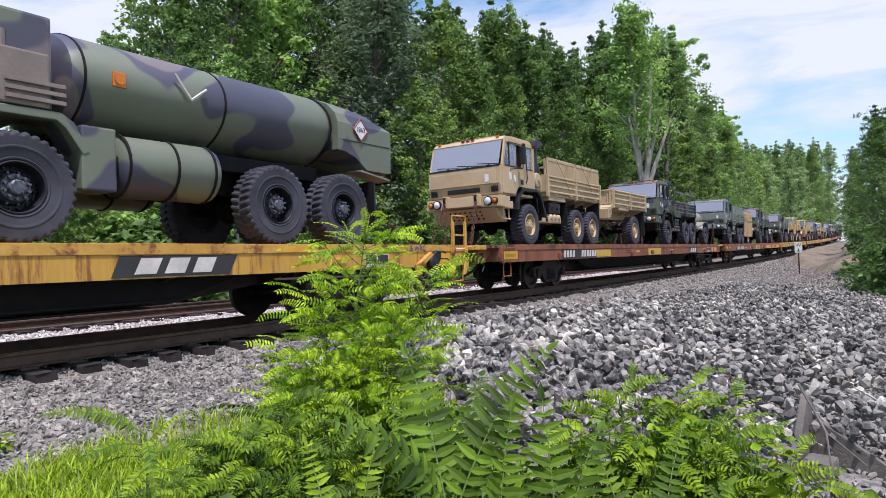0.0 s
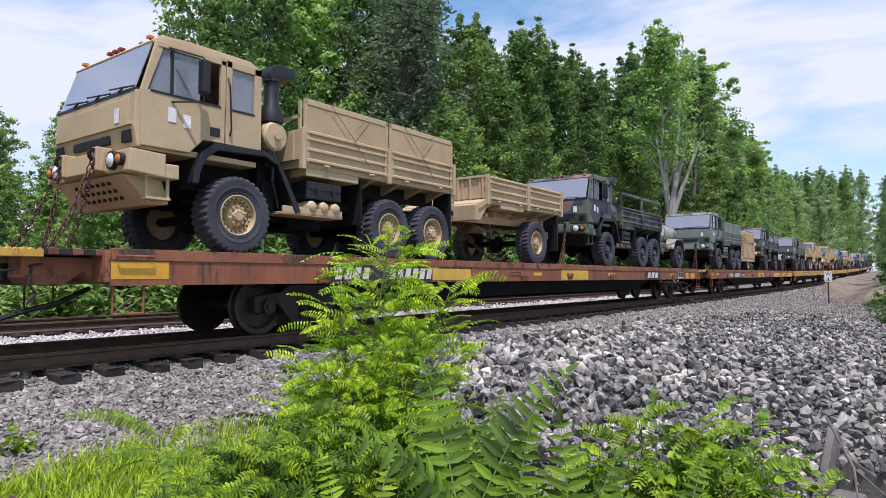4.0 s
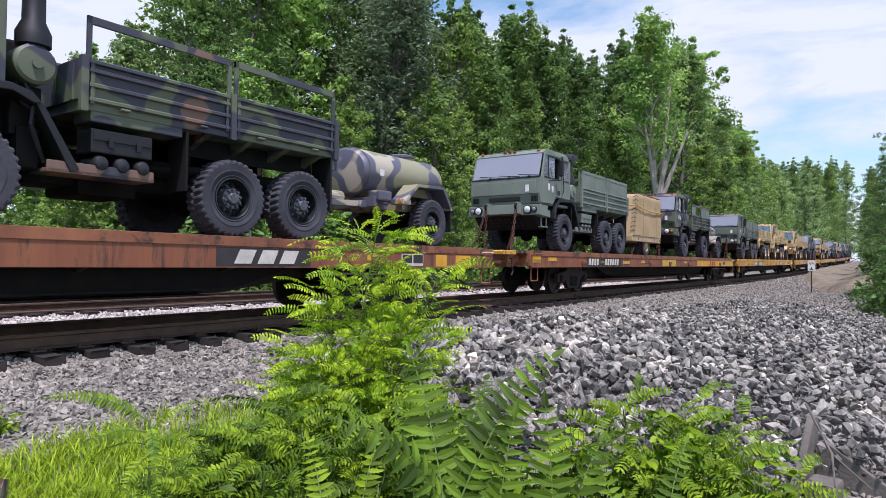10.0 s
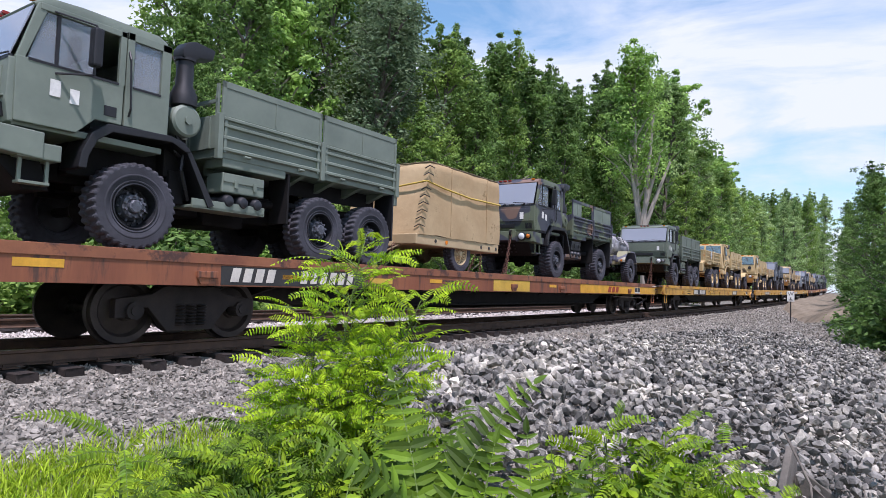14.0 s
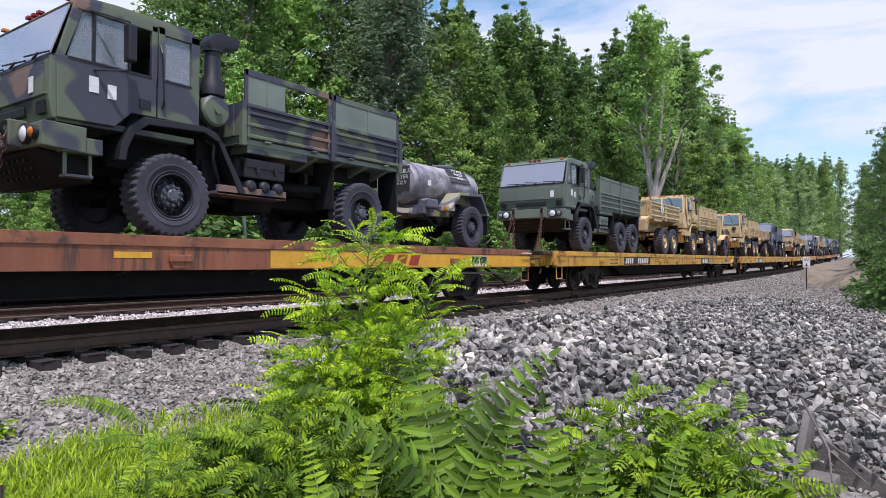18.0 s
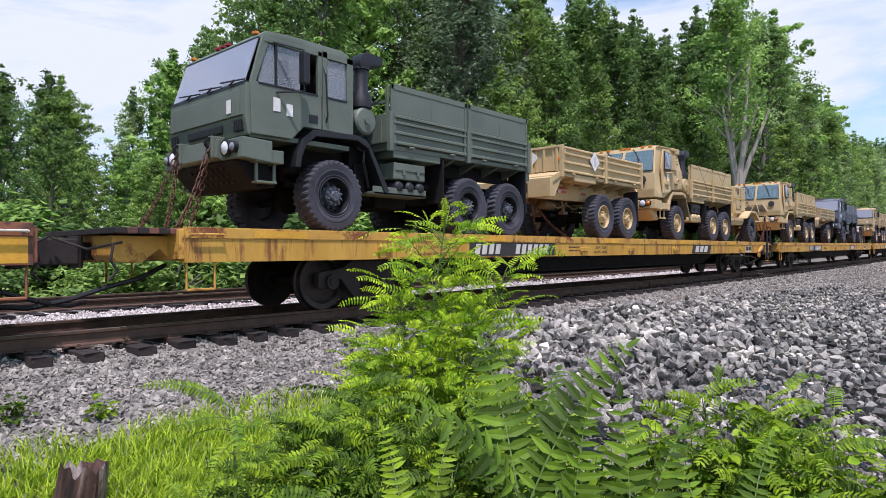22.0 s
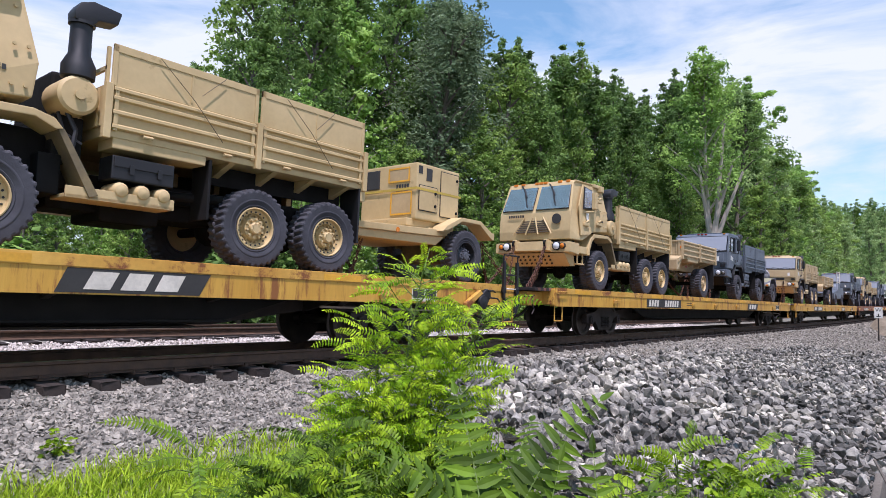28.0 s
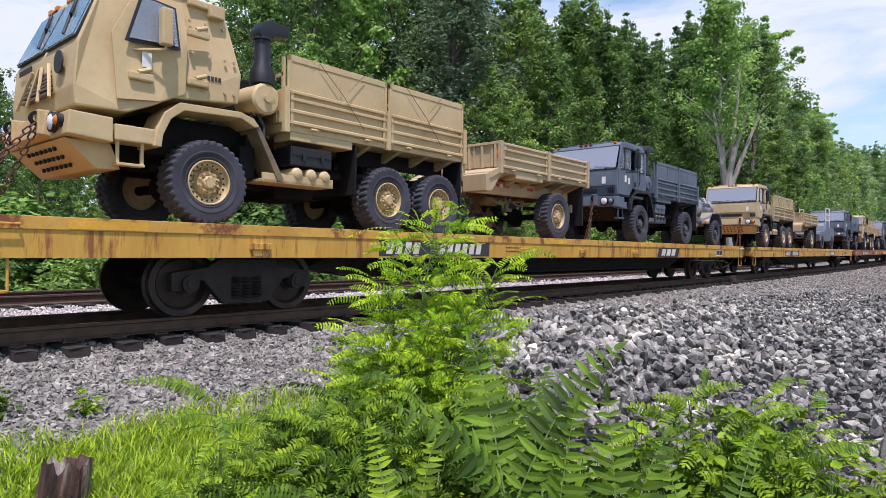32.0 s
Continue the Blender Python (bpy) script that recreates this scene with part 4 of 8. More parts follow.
def tilt_trailer(label, mat, rim, axles=(0.0,), x0=-2.34, x1=1.3, under=UNDER_TAN, placard=False, z0=1.56, zd=2.1, r=0.585):
    """A drop-side cargo trailer; origin on the deck under its first axle."""
    root = thing("cargo_trailer", label, "trailer", "trailers on the train")
    for x in axles:
        for s in (-1, 1):
            wheel(root, x, s, r=r, mat=rim)
        axle(root, x, r, UNDER)
    cargo_bed(root, x0, x1, z0, zd, mat, None, 2.6, True, mat)
    for s in (-1, 1):
        bm = bmesh.new()
        prism(bm, [(x0 - 0.3, 1.0), (x1 - 0.05, 1.06), (x1 - 0.05, z0 - 0.2), (x0 - 0.3, z0 - 0.24)], s * 0.6 - 0.05, s * 0.6 + 0.05, "y", 0.012)
        part("frame_rail", bm, mat, root)
        bm = bmesh.new()
        for k, x in enumerate((x0 + 0.3, x0 + 0.58, x0 + 0.86, x0 + 1.9)):
            box(bm, x, x + 0.26, s * 0.652, s * 0.658, 1.2, 1.27)
        part_each("reflector_strip", bm, TAPE, root)
        bm = bmesh.new()
        for k, x in enumerate((x0 + 0.44, x0 + 0.72)):
            box(bm, x, x + 0.14, s * 0.656, s * 0.661, 1.2, 1.27)
        part_each("white_reflector", bm, PAPER, root)
    bm = bmesh.new()
    for k in range(5):
        x = x0 + 0.2 + (x1 - x0 - 0.5) * k / 4
        box(bm, x - 0.05, x + 0.05, -0.56, 0.56, 1.06, z0 - 0.22)
    part_each("cross_member", bm, UNDER_TAN, root)
    for k in range(7):
        bm = bmesh.new()
        y = -1.1 + 2.2 * k / 6
        box(bm, x0 - 0.075, x0 - 0.012, y - 0.03, y + 0.03, z0 - 0.02, zd - 0.03, 0.006)
        part("headboard_rib", bm, mat, root)
    bm = bmesh.new()
    box(bm, x0 - 0.08, x0 - 0.012, -1.17, 1.17, zd - 0.05, zd + 0.01, 0.006)
    part("headboard_cap", bm, mat, root)
    bm = bmesh.new()
    box(bm, x0 - 0.2, x0 - 0.075, 0.1, 0.36, z0 + 0.22, z0 + 0.44, 0.02)
    part("junction_box", bm, mat, root)
    bm = bmesh.new()
    lathe(bm, [(0.02, -0.12), (0.09, -0.1), (0.09, 0.1), (0.02, 0.12)], (x0 - 0.42, 0.2, z0 - 0.1), "y", 14)
    part("brake_relay", bm, mat, root, smooth=True)
    bm = bmesh.new()
    tube(bm, [(x0 - 0.62 - 0.2 * g + 0.05 * math.cos(50 * g), 0.12 + 0.06 * math.sin(50 * g), 1.12 - 0.3 * g + 0.1 * g * g) for g in [i / 70 for i in range(71)]], 0.013, 5)
    part("coiled_hose", bm, COIL, root, "blue coiled air hose", smooth=True)
    for s in (-1, 1):
        bm = bmesh.new()
        for k in range(5):
            box(bm, x0 + 0.46 + 0.15 * k, x0 + 0.6 + 0.15 * k, s * 0.652, s * 0.659, 1.31, 1.36)
        part_each("reflector_strip", bm, TAPE if s < 0 else PAPER, root)
    for k in range(3):
        bm = bmesh.new()
        tube(bm, [(x0 - 0.1, 0.3 + 0.1 * k, z0 + 0.3), (x0 - 0.25, 0.1 - 0.15 * k, z0 + 0.1), (x0 - 0.3, 0.1, z0 - 0.25 - 0.06 * k), (x0 - 0.7, 0.08, 1.2)], 0.018)
        part("brake_hose", bm, BLACK, root, smooth=True)
    bm = bmesh.new()
    for s in (-1, 1):
        prism(bm, [(x0 - 0.25, s * 0.48), (x0 - 0.25, s * 0.36), (x0 - 1.5, s * 0.02), (x0 - 1.5, s * 0.12)], 1.0, 1.14, "z")
    box(bm, x0 - 1.62, x0 - 1.4, -0.09, 0.09, 0.98, 1.16, 0.02)
    lathe(bm, [(0.1, -0.03), (0.1, 0.03), (0.055, 0.03), (0.055, -0.03)], (x0 - 1.72, 0, 1.07), "z", 16, True)
    part("drawbar", bm, mat, root)
    bm = bmesh.new()
    prism(bm, [(x0 - 0.06, z0 - 0.06), (x0 + 0.4, z0 - 0.06), (x0 + 0.05, z0 - 0.22), (x0 - 0.25, 1.0), (x0 - 0.45, 1.0), (x0 - 0.45, z0 - 0.2)], -1.15, -0.5, "y", 0.01)
    prism(bm, [(x0 - 0.06, z0 - 0.06), (x0 + 0.4, z0 - 0.06), (x0 + 0.05, z0 - 0.22), (x0 - 0.25, 1.0), (x0 - 0.45, 1.0), (x0 - 0.45, z0 - 0.2)], 0.5, 1.15, "y", 0.01)
    part_each("front_gusset", bm, mat, root)
    for s in (-1, 1):
        bm = bmesh.new()
        rod(bm, (x0 + 1.3, s * 0.45, 0.72), (x0 + 1.2, s * 0.45, 1.1), 0.045, 8)
        rod(bm, (x0 + 1.3, s * 0.45, 0.72), (x0 + 1.5, s * 0.45, 1.1), 0.035, 8)
        box(bm, x0 + 1.2, x0 + 1.42, s * 0.45 - 0.08, s * 0.45 + 0.08, 0.66, 0.74, 0.01)
        part("landing_leg", bm, UNDER_TAN, root)
        bm = bmesh.new()
        rod(bm, (x0 - 0.01, s * 1.13, z0 + 0.28), (x0 - 0.06, s * 1.13, z0 + 0.28), 0.05, 12)
        part("marker_light", bm, AMBER, root)
        bm = bmesh.new()
        box(bm, x0 + 0.08, x0 + 0.2, s * 1.2, s * 1.206, zd - 0.2, zd - 0.04)
        part("paper_notice", bm, PAPER, root, "white paper notice")
        bm = bmesh.new()
        prism(bm, [(x1 - 0.1, z0 - 0.1), (x1 - 0.02, z0 - 0.1), (x1 - 0.2, 0.75), (x1 - 0.3, 0.75)], s * 0.8, s * 0.9, "y", 0.01)
        part("flap_bracket", bm, mat, root)
    bm = bmesh.new()
    prism(bm, [(x0 - 0.02, z0 - 0.02), (x0 - 0.02, z0 - 0.16), (x0 - 0.34, z0 - 0.3), (x0 - 0.34, z0 - 0.14)], -1.18, 1.18, "y", 0.012)
    part("front_beam", bm, mat, root)
    # solid dark slab on the beam, in place of a shaded opening
    bm = bmesh.new()
    prism(bm, [(x0 - 0.345, z0 - 0.17), (x0 - 0.345, z0 - 0.28), (x0 - 0.36, z0 - 0.28), (x0 - 0.36, z0 - 0.17)], -0.1, 0.7, "y")
    part("beam_opening", bm, UNDER, root, "dark slab for the shade in the front beam's opening")
    bm = bmesh.new()
    for s in (-1, 1):
        box(bm, x0 + 0.6, x0 + 1.75, s * 0.82, s * 1.2, z0 - 0.22, z0 - 0.06, 0.02)
    part_each("stowage_box", bm, mat, root)
    for s in (-1, 1):
        bm = bmesh.new()
        box(bm, x1 - 0.24, x1 - 0.2, s * 0.75, s * 1.2, 0.4, 1.42, 0.004)
        part("mudflap", bm, BLACK, root)
    bm = bmesh.new()
    for x in (x0 + 0.5, x0 + 1.3):
        tube(bm, [(x, -0.5, 0.95), (x + 0.3, -0.6, 0.8), (x + 0.7, -0.55, 0.9)], 0.025)
    lathe(bm, [(0.05, -0.3), (0.13, -0.27), (0.13, 0.27), (0.05, 0.3)], (x0 + 0.9, -0.2, 0.92), "x", 14)
    part_each("brake_tank", bm, under, root)
    if placard:
        for x, y, face in ((-0.67, -1.245, 0), (x0 - 0.06, -0.3, 1)):
            bm = bmesh.new()
            d, zp = 0.26, z0 + 0.36
            if face == 0:
                prism(bm, [(x - d, zp), (x, zp - d), (x + d, zp), (x, zp + d)], y, y - 0.006)
            else:
                prism(bm, [(y - d, zp), (y, zp - d), (y + d, zp), (y, zp + d)], x, x - 0.006, "x")
            part("placard_frame", bm, PAPER, root, "white diamond placard holder")
            bm = bmesh.new()
            if face == 0:
                box(bm, x - 0.012, x + 0.012, y - 0.012, y - 0.006, zp - 0.13, zp + 0.13)
            else:
                box(bm, x - 0.012, x - 0.006, y - 0.012, y + 0.012, zp - 0.13, zp + 0.13)
            part("placard_slot", bm, PANEL, root)
    return root


def water_trailer(label, mat, frame_mat, rim, wording=False):
    """A tank trailer for drinking water; origin on the deck under its axle."""
    root = thing("water_tank_trailer", label, "trailer", "trailers on the train")
    for s in (-1, 1):
        wheel(root, 0.08, s, r=0.52, w=0.3, rim_r=0.27, mat=rim, lugs=36, track=0.88)
    axle(root, 0.08, 0.52, UNDER, 0.85)
    bm = bmesh.new()
    prof = [(0.02, -1.74), (0.3, -1.725), (0.46, -1.69), (0.505, -1.62), (0.52, -1.5), (0.52, 0.8), (0.5, 0.93), (0.42, 1.06), (0.25, 1.13), (0.02, 1.16)]
    lathe(bm, prof, (0, 0, 1.52), "x", 40)
    for v in bm.verts:
        v.co.y *= 1.3
    part("tank", bm, mat, root, smooth=True)
    bm = bmesh.new()
    for x in (-1.6, 0.82):
        lathe(bm, [(0.518, x), (0.532, x + 0.01), (0.532, x + 0.03), (0.518, x + 0.04)], (0, 0, 1.52), "x", 40, True)
    for v in bm.verts:
        v.co.y *= 1.3
    part_each("weld_band", bm, mat, root, smooth=True)
    bm = bmesh.new()
    lathe(bm, [(0.3, 0), (0.3, 0.06), (0.32, 0.06), (0.32, 0.1), (0.26, 0.13), (0.1, 0.15), (0.02, 0.15)], (0.2, 0, 1.99), "z", 24)
    part("hatch", bm, frame_mat, root, smooth=True)
    for s in (-1, 1):
        bm = bmesh.new()
        top = [(-0.95, 0.92), (-0.52, 1.32), (0.46, 1.36), (0.8, 0.86)]
        low = [(0.74, 0.84), (0.42, 1.29), (-0.48, 1.26), (-0.9, 0.88)]
        prism(bm, top + low, s * 0.66, s * 1.06, "y", 0.006)
        prism(bm, [(-0.5, 1.3), (0.46, 1.34), (0.42, 1.1), (-0.4, 1.1)], s * 0.64, s * 0.67, "y")
        box(bm, -0.98, -0.72, s * 0.7, s * 1.04, 0.86, 0.98, 0.02)
        part("fender", bm, frame_mat, root)
        bm = bmesh.new()
        rod(bm, (-0.99, s * 0.96, 0.92), (-1.02, s * 0.96, 0.92), 0.045, 12)
        part("marker_light", bm, AMBER, root)
        bm = bmesh.new()
        box(bm, 0.74, 0.78, s * 0.7, s * 1.04, 0.36, 0.9, 0.006)
        part("mudflap", bm, BLACK, root)
    bm = bmesh.new()
    for s in (-1, 1):
        box(bm, -1.75, 0.7, s * 0.5 - 0.05, s * 0.5 + 0.05, 0.76, 0.9, 0.01)
        prism(bm, [(-1.6, s * 0.55), (-1.6, s * 0.42), (-2.85, s * 0.02), (-2.85, s * 0.12)], 0.78, 0.89, "z")
        prism(bm, [(-1.3, 0.88), (-0.9, 0.88), (-0.95, 1.1), (-1.25, 1.1)], s * 0.4, s * 0.56, "y", 0.01)
        prism(bm, [(0.2, 0.88), (0.62, 0.88), (0.6, 1.1), (0.3, 1.1)], s * 0.4, s * 0.56, "y", 0.01)
    for x in (-1.5, -0.6, 0.4):
        box(bm, x - 0.06, x + 0.06, -0.75, 0.75, 0.78, 0.98, 0.01)
    lathe(bm, [(0.1, -0.03), (0.1, 0.03), (0.055, 0.03), (0.055, -0.03)], (-2.93, 0, 0.84), "z", 16, True)
    part("frame", bm, frame_mat, root)
    bm = bmesh.new()
    box(bm, -1.5, -1.1, -0.84, -0.5, 0.9, 1.12, 0.04)
    lathe(bm, [(0.05, -0.22), (0.12, -0.19), (0.12, 0.19), (0.05, 0.22)], (-2.15, -0.2, 0.96), "x", 14)
    part_each("valve_box", bm, frame_mat, root)
    bm = bmesh.new()
    tube(bm, [(-1.4, -0.6, 0.8), (-1.0, -0.66, 0.5), (-0.5, -0.5, 0.6), (0.0, -0.4, 0.62)], 0.028)
    box(bm, -0.7, 0.5, -0.55, 0.55, 0.6, 0.68, 0.01)
    for s in (-1, 1):
        box(bm, -0.5, 0.66, s * 0.6 - 0.04, s * 0.6 + 0.04, 0.62, 0.7, 0.01)
    part_each("running_gear", bm, UNDER, root)
    for x, y, z in ((-1.3, -0.676, 1.5),):
        bm = bmesh.new()
        box(bm, x, x + 0.13, y - 0.008, y, z - 0.06, z + 0.07)
        part("paper_notice", bm, PAPER, root, "white paper notice")
    if wording:
        bm = bmesh.new()
        box(bm, -1.752, -1.742, -0.5, 0.02, 1.28, 1.86)
        part("dark_stencil_patch", bm, PANEL, root)
        bm = bmesh.new()
        box(bm, -0.44, 0.44, -0.006, 0.0, -0.2, 0.2)
        part("dark_stencil_patch", bm, PANEL, root).matrix_basis = pose(0.1, -0.575, 1.785, -33, 0, 0)
        ob = part("lettering", words("POTABLE\nWATER\nONLY", 0.13, PAPER), None, root, "white stencilled lettering")
        ob.matrix_basis = pose(-1.756, -0.24, 1.61, 0, 0, -90)
        ob = part("lettering", words("POTABLE\nWATER\nONLY", 0.11, PAPER), None, root, "white stencilled lettering")
        ob.matrix_basis = pose(0.1, -0.586, 1.835, -33, 0, 0)
    return root


def covered_trailer(label):
    root = thing("covered_trailer", label, "trailer", "trailers on the train")
    for s in (-1, 1):
        wheel(root, 0.0, s, r=0.46, w=0.24, rim_r=0.28, mat=TAN, lugs=34, track=0.9)
    axle(root, 0.0, 0.46, UNDER_TAN, 0.88)
    bm = bmesh.new()
    n, m = 22, 12
    corners = [(-1.48, -1.1), (1.72, -1.1), (1.72, 1.1), (-1.48, 1.1)]
    rng = random.Random(5)
    loop = []
    for k in range(4):
        a, b = corners[k], corners[(k + 1) % 4]
        cnt = n if k % 2 == 0 else m
        loop += [(a[0] + (b[0] - a[0]) * i / cnt, a[1] + (b[1] - a[1]) * i / cnt) for i in range(cnt)]
    rings = []
    for z, sc in ((0.8, 1.0), (1.1, 1.0), (1.5, 0.992), (1.84, 0.982), (1.9, 0.975), (2.1, 0.985), (2.3, 0.985), (2.42, 0.98), (2.47, 0.95)):
        ring = []
        for x, y in loop:
            d = 0.022 * noise.noise(Vector((x * 2.2, y * 2.2, z * 1.1))) + 0.012 * noise.noise(Vector((x * 6, y * 6, z * 3)))
            lean = (2.47 - z) * 0.25 if x < -1.4 else (z - 2.47) * 0.05 if x > 1.6 else 0
            ring.append(bm.verts.new((x * sc + d - lean, y * (sc + d), z + (0.03 * noise.noise(Vector((x * 3, y * 3, 0))) if z > 2.3 or z < 0.9 else 0))))
        rings.append(ring)
    for ra, rb in zip(rings, rings[1:]):
        for k in range(len(loop)):
            bm.faces.new((ra[k], ra[(k + 1) % len(loop)], rb[(k + 1) % len(loop)], rb[k]))
    bm.faces.new(rings[-1])
    part("canvas_cover", bm, CANVAS, root, "wrinkled tan canvas cover", True)
    for x in (-0.62, 1.05):
        bm = bmesh.new()
        tube(bm, [(x, -1.112, 0.84), (x + 0.01, -1.108, 1.4), (x, -1.098, 1.85), (x, -1.095, 2.42)], 0.008, 4)
        part("canvas_seam", bm, CANVAS, root)
    bm = bmesh.new()
    for a, b in (((-1.48, -1.09), (1.7, -1.09)), ((-1.48, -1.09), (-1.48, 1.09))):
        tube(bm, [(a[0] * 0.97, a[1] * 0.965, 2.475), (b[0] * 0.97, b[1] * 0.965, 2.475)], 0.018, 5)
    part_each("roof_edge", bm, UNDER_TAN, root)
    bm = bmesh.new()
    tube(bm, [(-1.66, -1.115, 2.0), (-1.0, -1.125, 1.92), (0.2, -1.13, 1.84), (1.74, -1.115, 1.86)], 0.022, 4)
    tube(bm, [(-1.66, -1.1, 2.0), (-1.7, 0.0, 1.88), (-1.7, 1.1, 1.8)], 0.022, 4)
    part("strap", bm, STRAP, root, "yellow webbing strap")
    bm = bmesh.new()
    for k in range(9):
        z = 0.95 + 0.17 * k
        f = 1.48 + (2.47 - z) * 0.25
        tube(bm, [(-f - 0.04, -0.98, z), (-f - 0.02, -1.1, z + 0.06), (-f + 0.14, -1.128, z + 0.02)], 0.012, 4)
    part_each("lacing", bm, BLACK, root, "dark rope lacing")
    bm = bmesh.new()
    box(bm, -1.95, 1.76, -1.08, 1.08, 0.57, 0.8, 0.02)
    prism(bm, [(-1.8, -0.5), (-1.8, 0.5), (-3.1, 0.08), (-3.1, -0.08)], 0.52, 0.64, "z", 0.01)
    part("frame", bm, TAN, root)
    for x in (-1.2, -0.75, 0.85, 1.25, 1.62):
        bm = bmesh.new()
        rod(bm, (x, -1.081, 0.68), (x, -1.088, 0.68), 0.045 if x != -0.75 else 0.05, 12)
        part("side_marker" if x == -0.75 else "drain_hole", bm, AMBER if x == -0.75 else PANEL, root)
    bm = bmesh.new()
    tube(bm, [(-1.8, -0.6, 0.6), (-2.4, -0.5, 0.35), (-2.9, -0.2, 0.05)], 0.02)
    rod(bm, (-2.5, 0, 0.0), (-2.5, 0, 0.6), 0.05, 8)
    part_each("drawbar_leg", bm, UNDER_TAN, root)
    return root


def generator_trailer(label):
    root = thing("generator_trailer", label, "trailer", "trailers on the train")
    for s in (-1, 1):
        wheel(root, 0.0, s, r=0.56, w=0.3, rim_r=0.31, mat=RIM_DARK, lugs=36, track=0.93)
    axle(root, 0.0, 0.56, UNDER_TAN, 0.9)
    bm = bmesh.new()
    box(bm, -1.35, 0.03, -0.8, 0.8, 1.22, 2.38, 0.03)
    part("housing", bm, SAND, root)
    for x0, x1, z0, z1 in ((-1.27, -0.72, 1.42, 1.92), (-0.6, -0.02, 1.36, 2.3)):
        bm = bmesh.new()
        box(bm, x0, x1, -0.82, -0.8, z0, z1, 0.02)
        part("access_door", bm, SAND, root)
        bm = bmesh.new()
        for a, b, c, d in ((x0, x1, z0 - 0.015, z0), (x0, x1, z1, z1 + 0.015), (x0 - 0.015, x0, z0, z1), (x1, x1 + 0.015, z0, z1)):
            box(bm, a, b, -0.812, -0.8, c, d)
        part("door_gasket", bm, BLACK, root)
        bm = bmesh.new()
        for z in (z0 + 0.12, z1 - 0.12):
            rod(bm, (x1 - 0.07, -0.82, z), (x1 - 0.07, -0.84, z), 0.03, 10)
        part("latch", bm, UNDER, root)
    bm = bmesh.new()
    box(bm, -1.06, -0.88, -0.806, -0.799, 2.04, 2.3)
    box(bm, -1.3, -1.18, -0.806, -0.799, 2.16, 2.32)
    part_each("data_plate", bm, PANEL, root, "dark data plate")
    for y0, y1, z0, z1 in ((-0.62, -0.02, 2.0, 2.3), (-0.7, -0.1, 1.32, 1.8)):
        bm = bmesh.new()
        box(bm, -1.37, -1.35, y0, y1, z0, z1, 0.015)
        part("front_door", bm, TAN_DEEP, root)
        bm = bmesh.new()
        for a, b, c, d in ((y0, y1, z0, z0 + 0.035), (y0, y1, z1 - 0.035, z1), (y0, y0 + 0.035, z0 + 0.035, z1 - 0.035), (y1 - 0.035, y1, z0 + 0.035, z1 - 0.035)):
            box(bm, -1.375, -1.368, a, b, c, d)
        part("yellow_border", bm, PATCH, root)
    bm = bmesh.new()
    box(bm, -1.375, -1.345, 0.25, 0.75, 1.9, 2.3, 0.01)
    part("louvre", bm, PANEL, root)
    bm = bmesh.new()
    box(bm, -1.375, 0.06, -0.825, -0.815, 1.82, 1.87)
    box(bm, -1.38, -1.372, -0.82, 0.82, 1.82, 1.87)
    part("strap", bm, STRAP, root, "yellow webbing strap")
    bm = bmesh.new()
    for k in range(5):
        box(bm, -1.373, -1.366, -0.6 + 0.075 * k, -0.555 + 0.075 * k, 1.86, 1.95)
    part_each("marking_bar", bm, PANEL, root)
    bm = bmesh.new()
    box(bm, -0.9, 0.1, -0.78, 0.78, 0.95, 1.1, 0.02)
    box(bm, -1.5, 0.0, -0.7, 0.7, 1.08, 1.24, 0.02)
    prism(bm, [(-3.3, 0.86), (-0.75, 0.92), (-0.75, 1.06), (-3.3, 0.98)], -0.95, 0.95, "y", 0.012)
    prism(bm, [(-3.3, 0.72), (-0.8, 0.74), (-0.55, 0.92), (-3.3, 0.86)], -0.9, 0.9, "y", 0.01)
    box(bm, -3.9, -3.2, -0.3, 0.3, 0.78, 0.92, 0.02)
    part("frame", bm, SAND, root)
    for s in (-1, 1):
        bm = bmesh.new()
        prism(bm, [(-0.85, 1.02), (-0.72, 1.14), (-0.25, 1.36), (0.42, 1.36), (0.86, 1.14), (0.95, 1.14), (0.95, 0.98), (0.84, 1.0), (0.4, 1.28), (-0.22, 1.28), (-0.66, 1.06)], s * 0.74, s * 1.12, "y", 0.008)
        part("fender", bm, SAND, root)
        bm = bmesh.new()
        rod(bm, (-2.0, s * 0.952, 0.93), (-2.0, s * 0.96, 0.93), 0.05, 12)
        part("reflector", bm, AMBER, root)
    bm = bmesh.new()
    rod(bm, (-3.0, -0.5, 0.0), (-3.0, -0.5, 0.8), 0.05, 8)
    rod(bm, (-3.0, 0.5, 0.0), (-3.0, 0.5, 0.8), 0.05, 8)
    box(bm, -0.4, 0.3, -0.45, 0.45, 0.4, 0.95, 0.03)
    part_each("landing_leg", bm, UNDER_TAN, root)
    return root


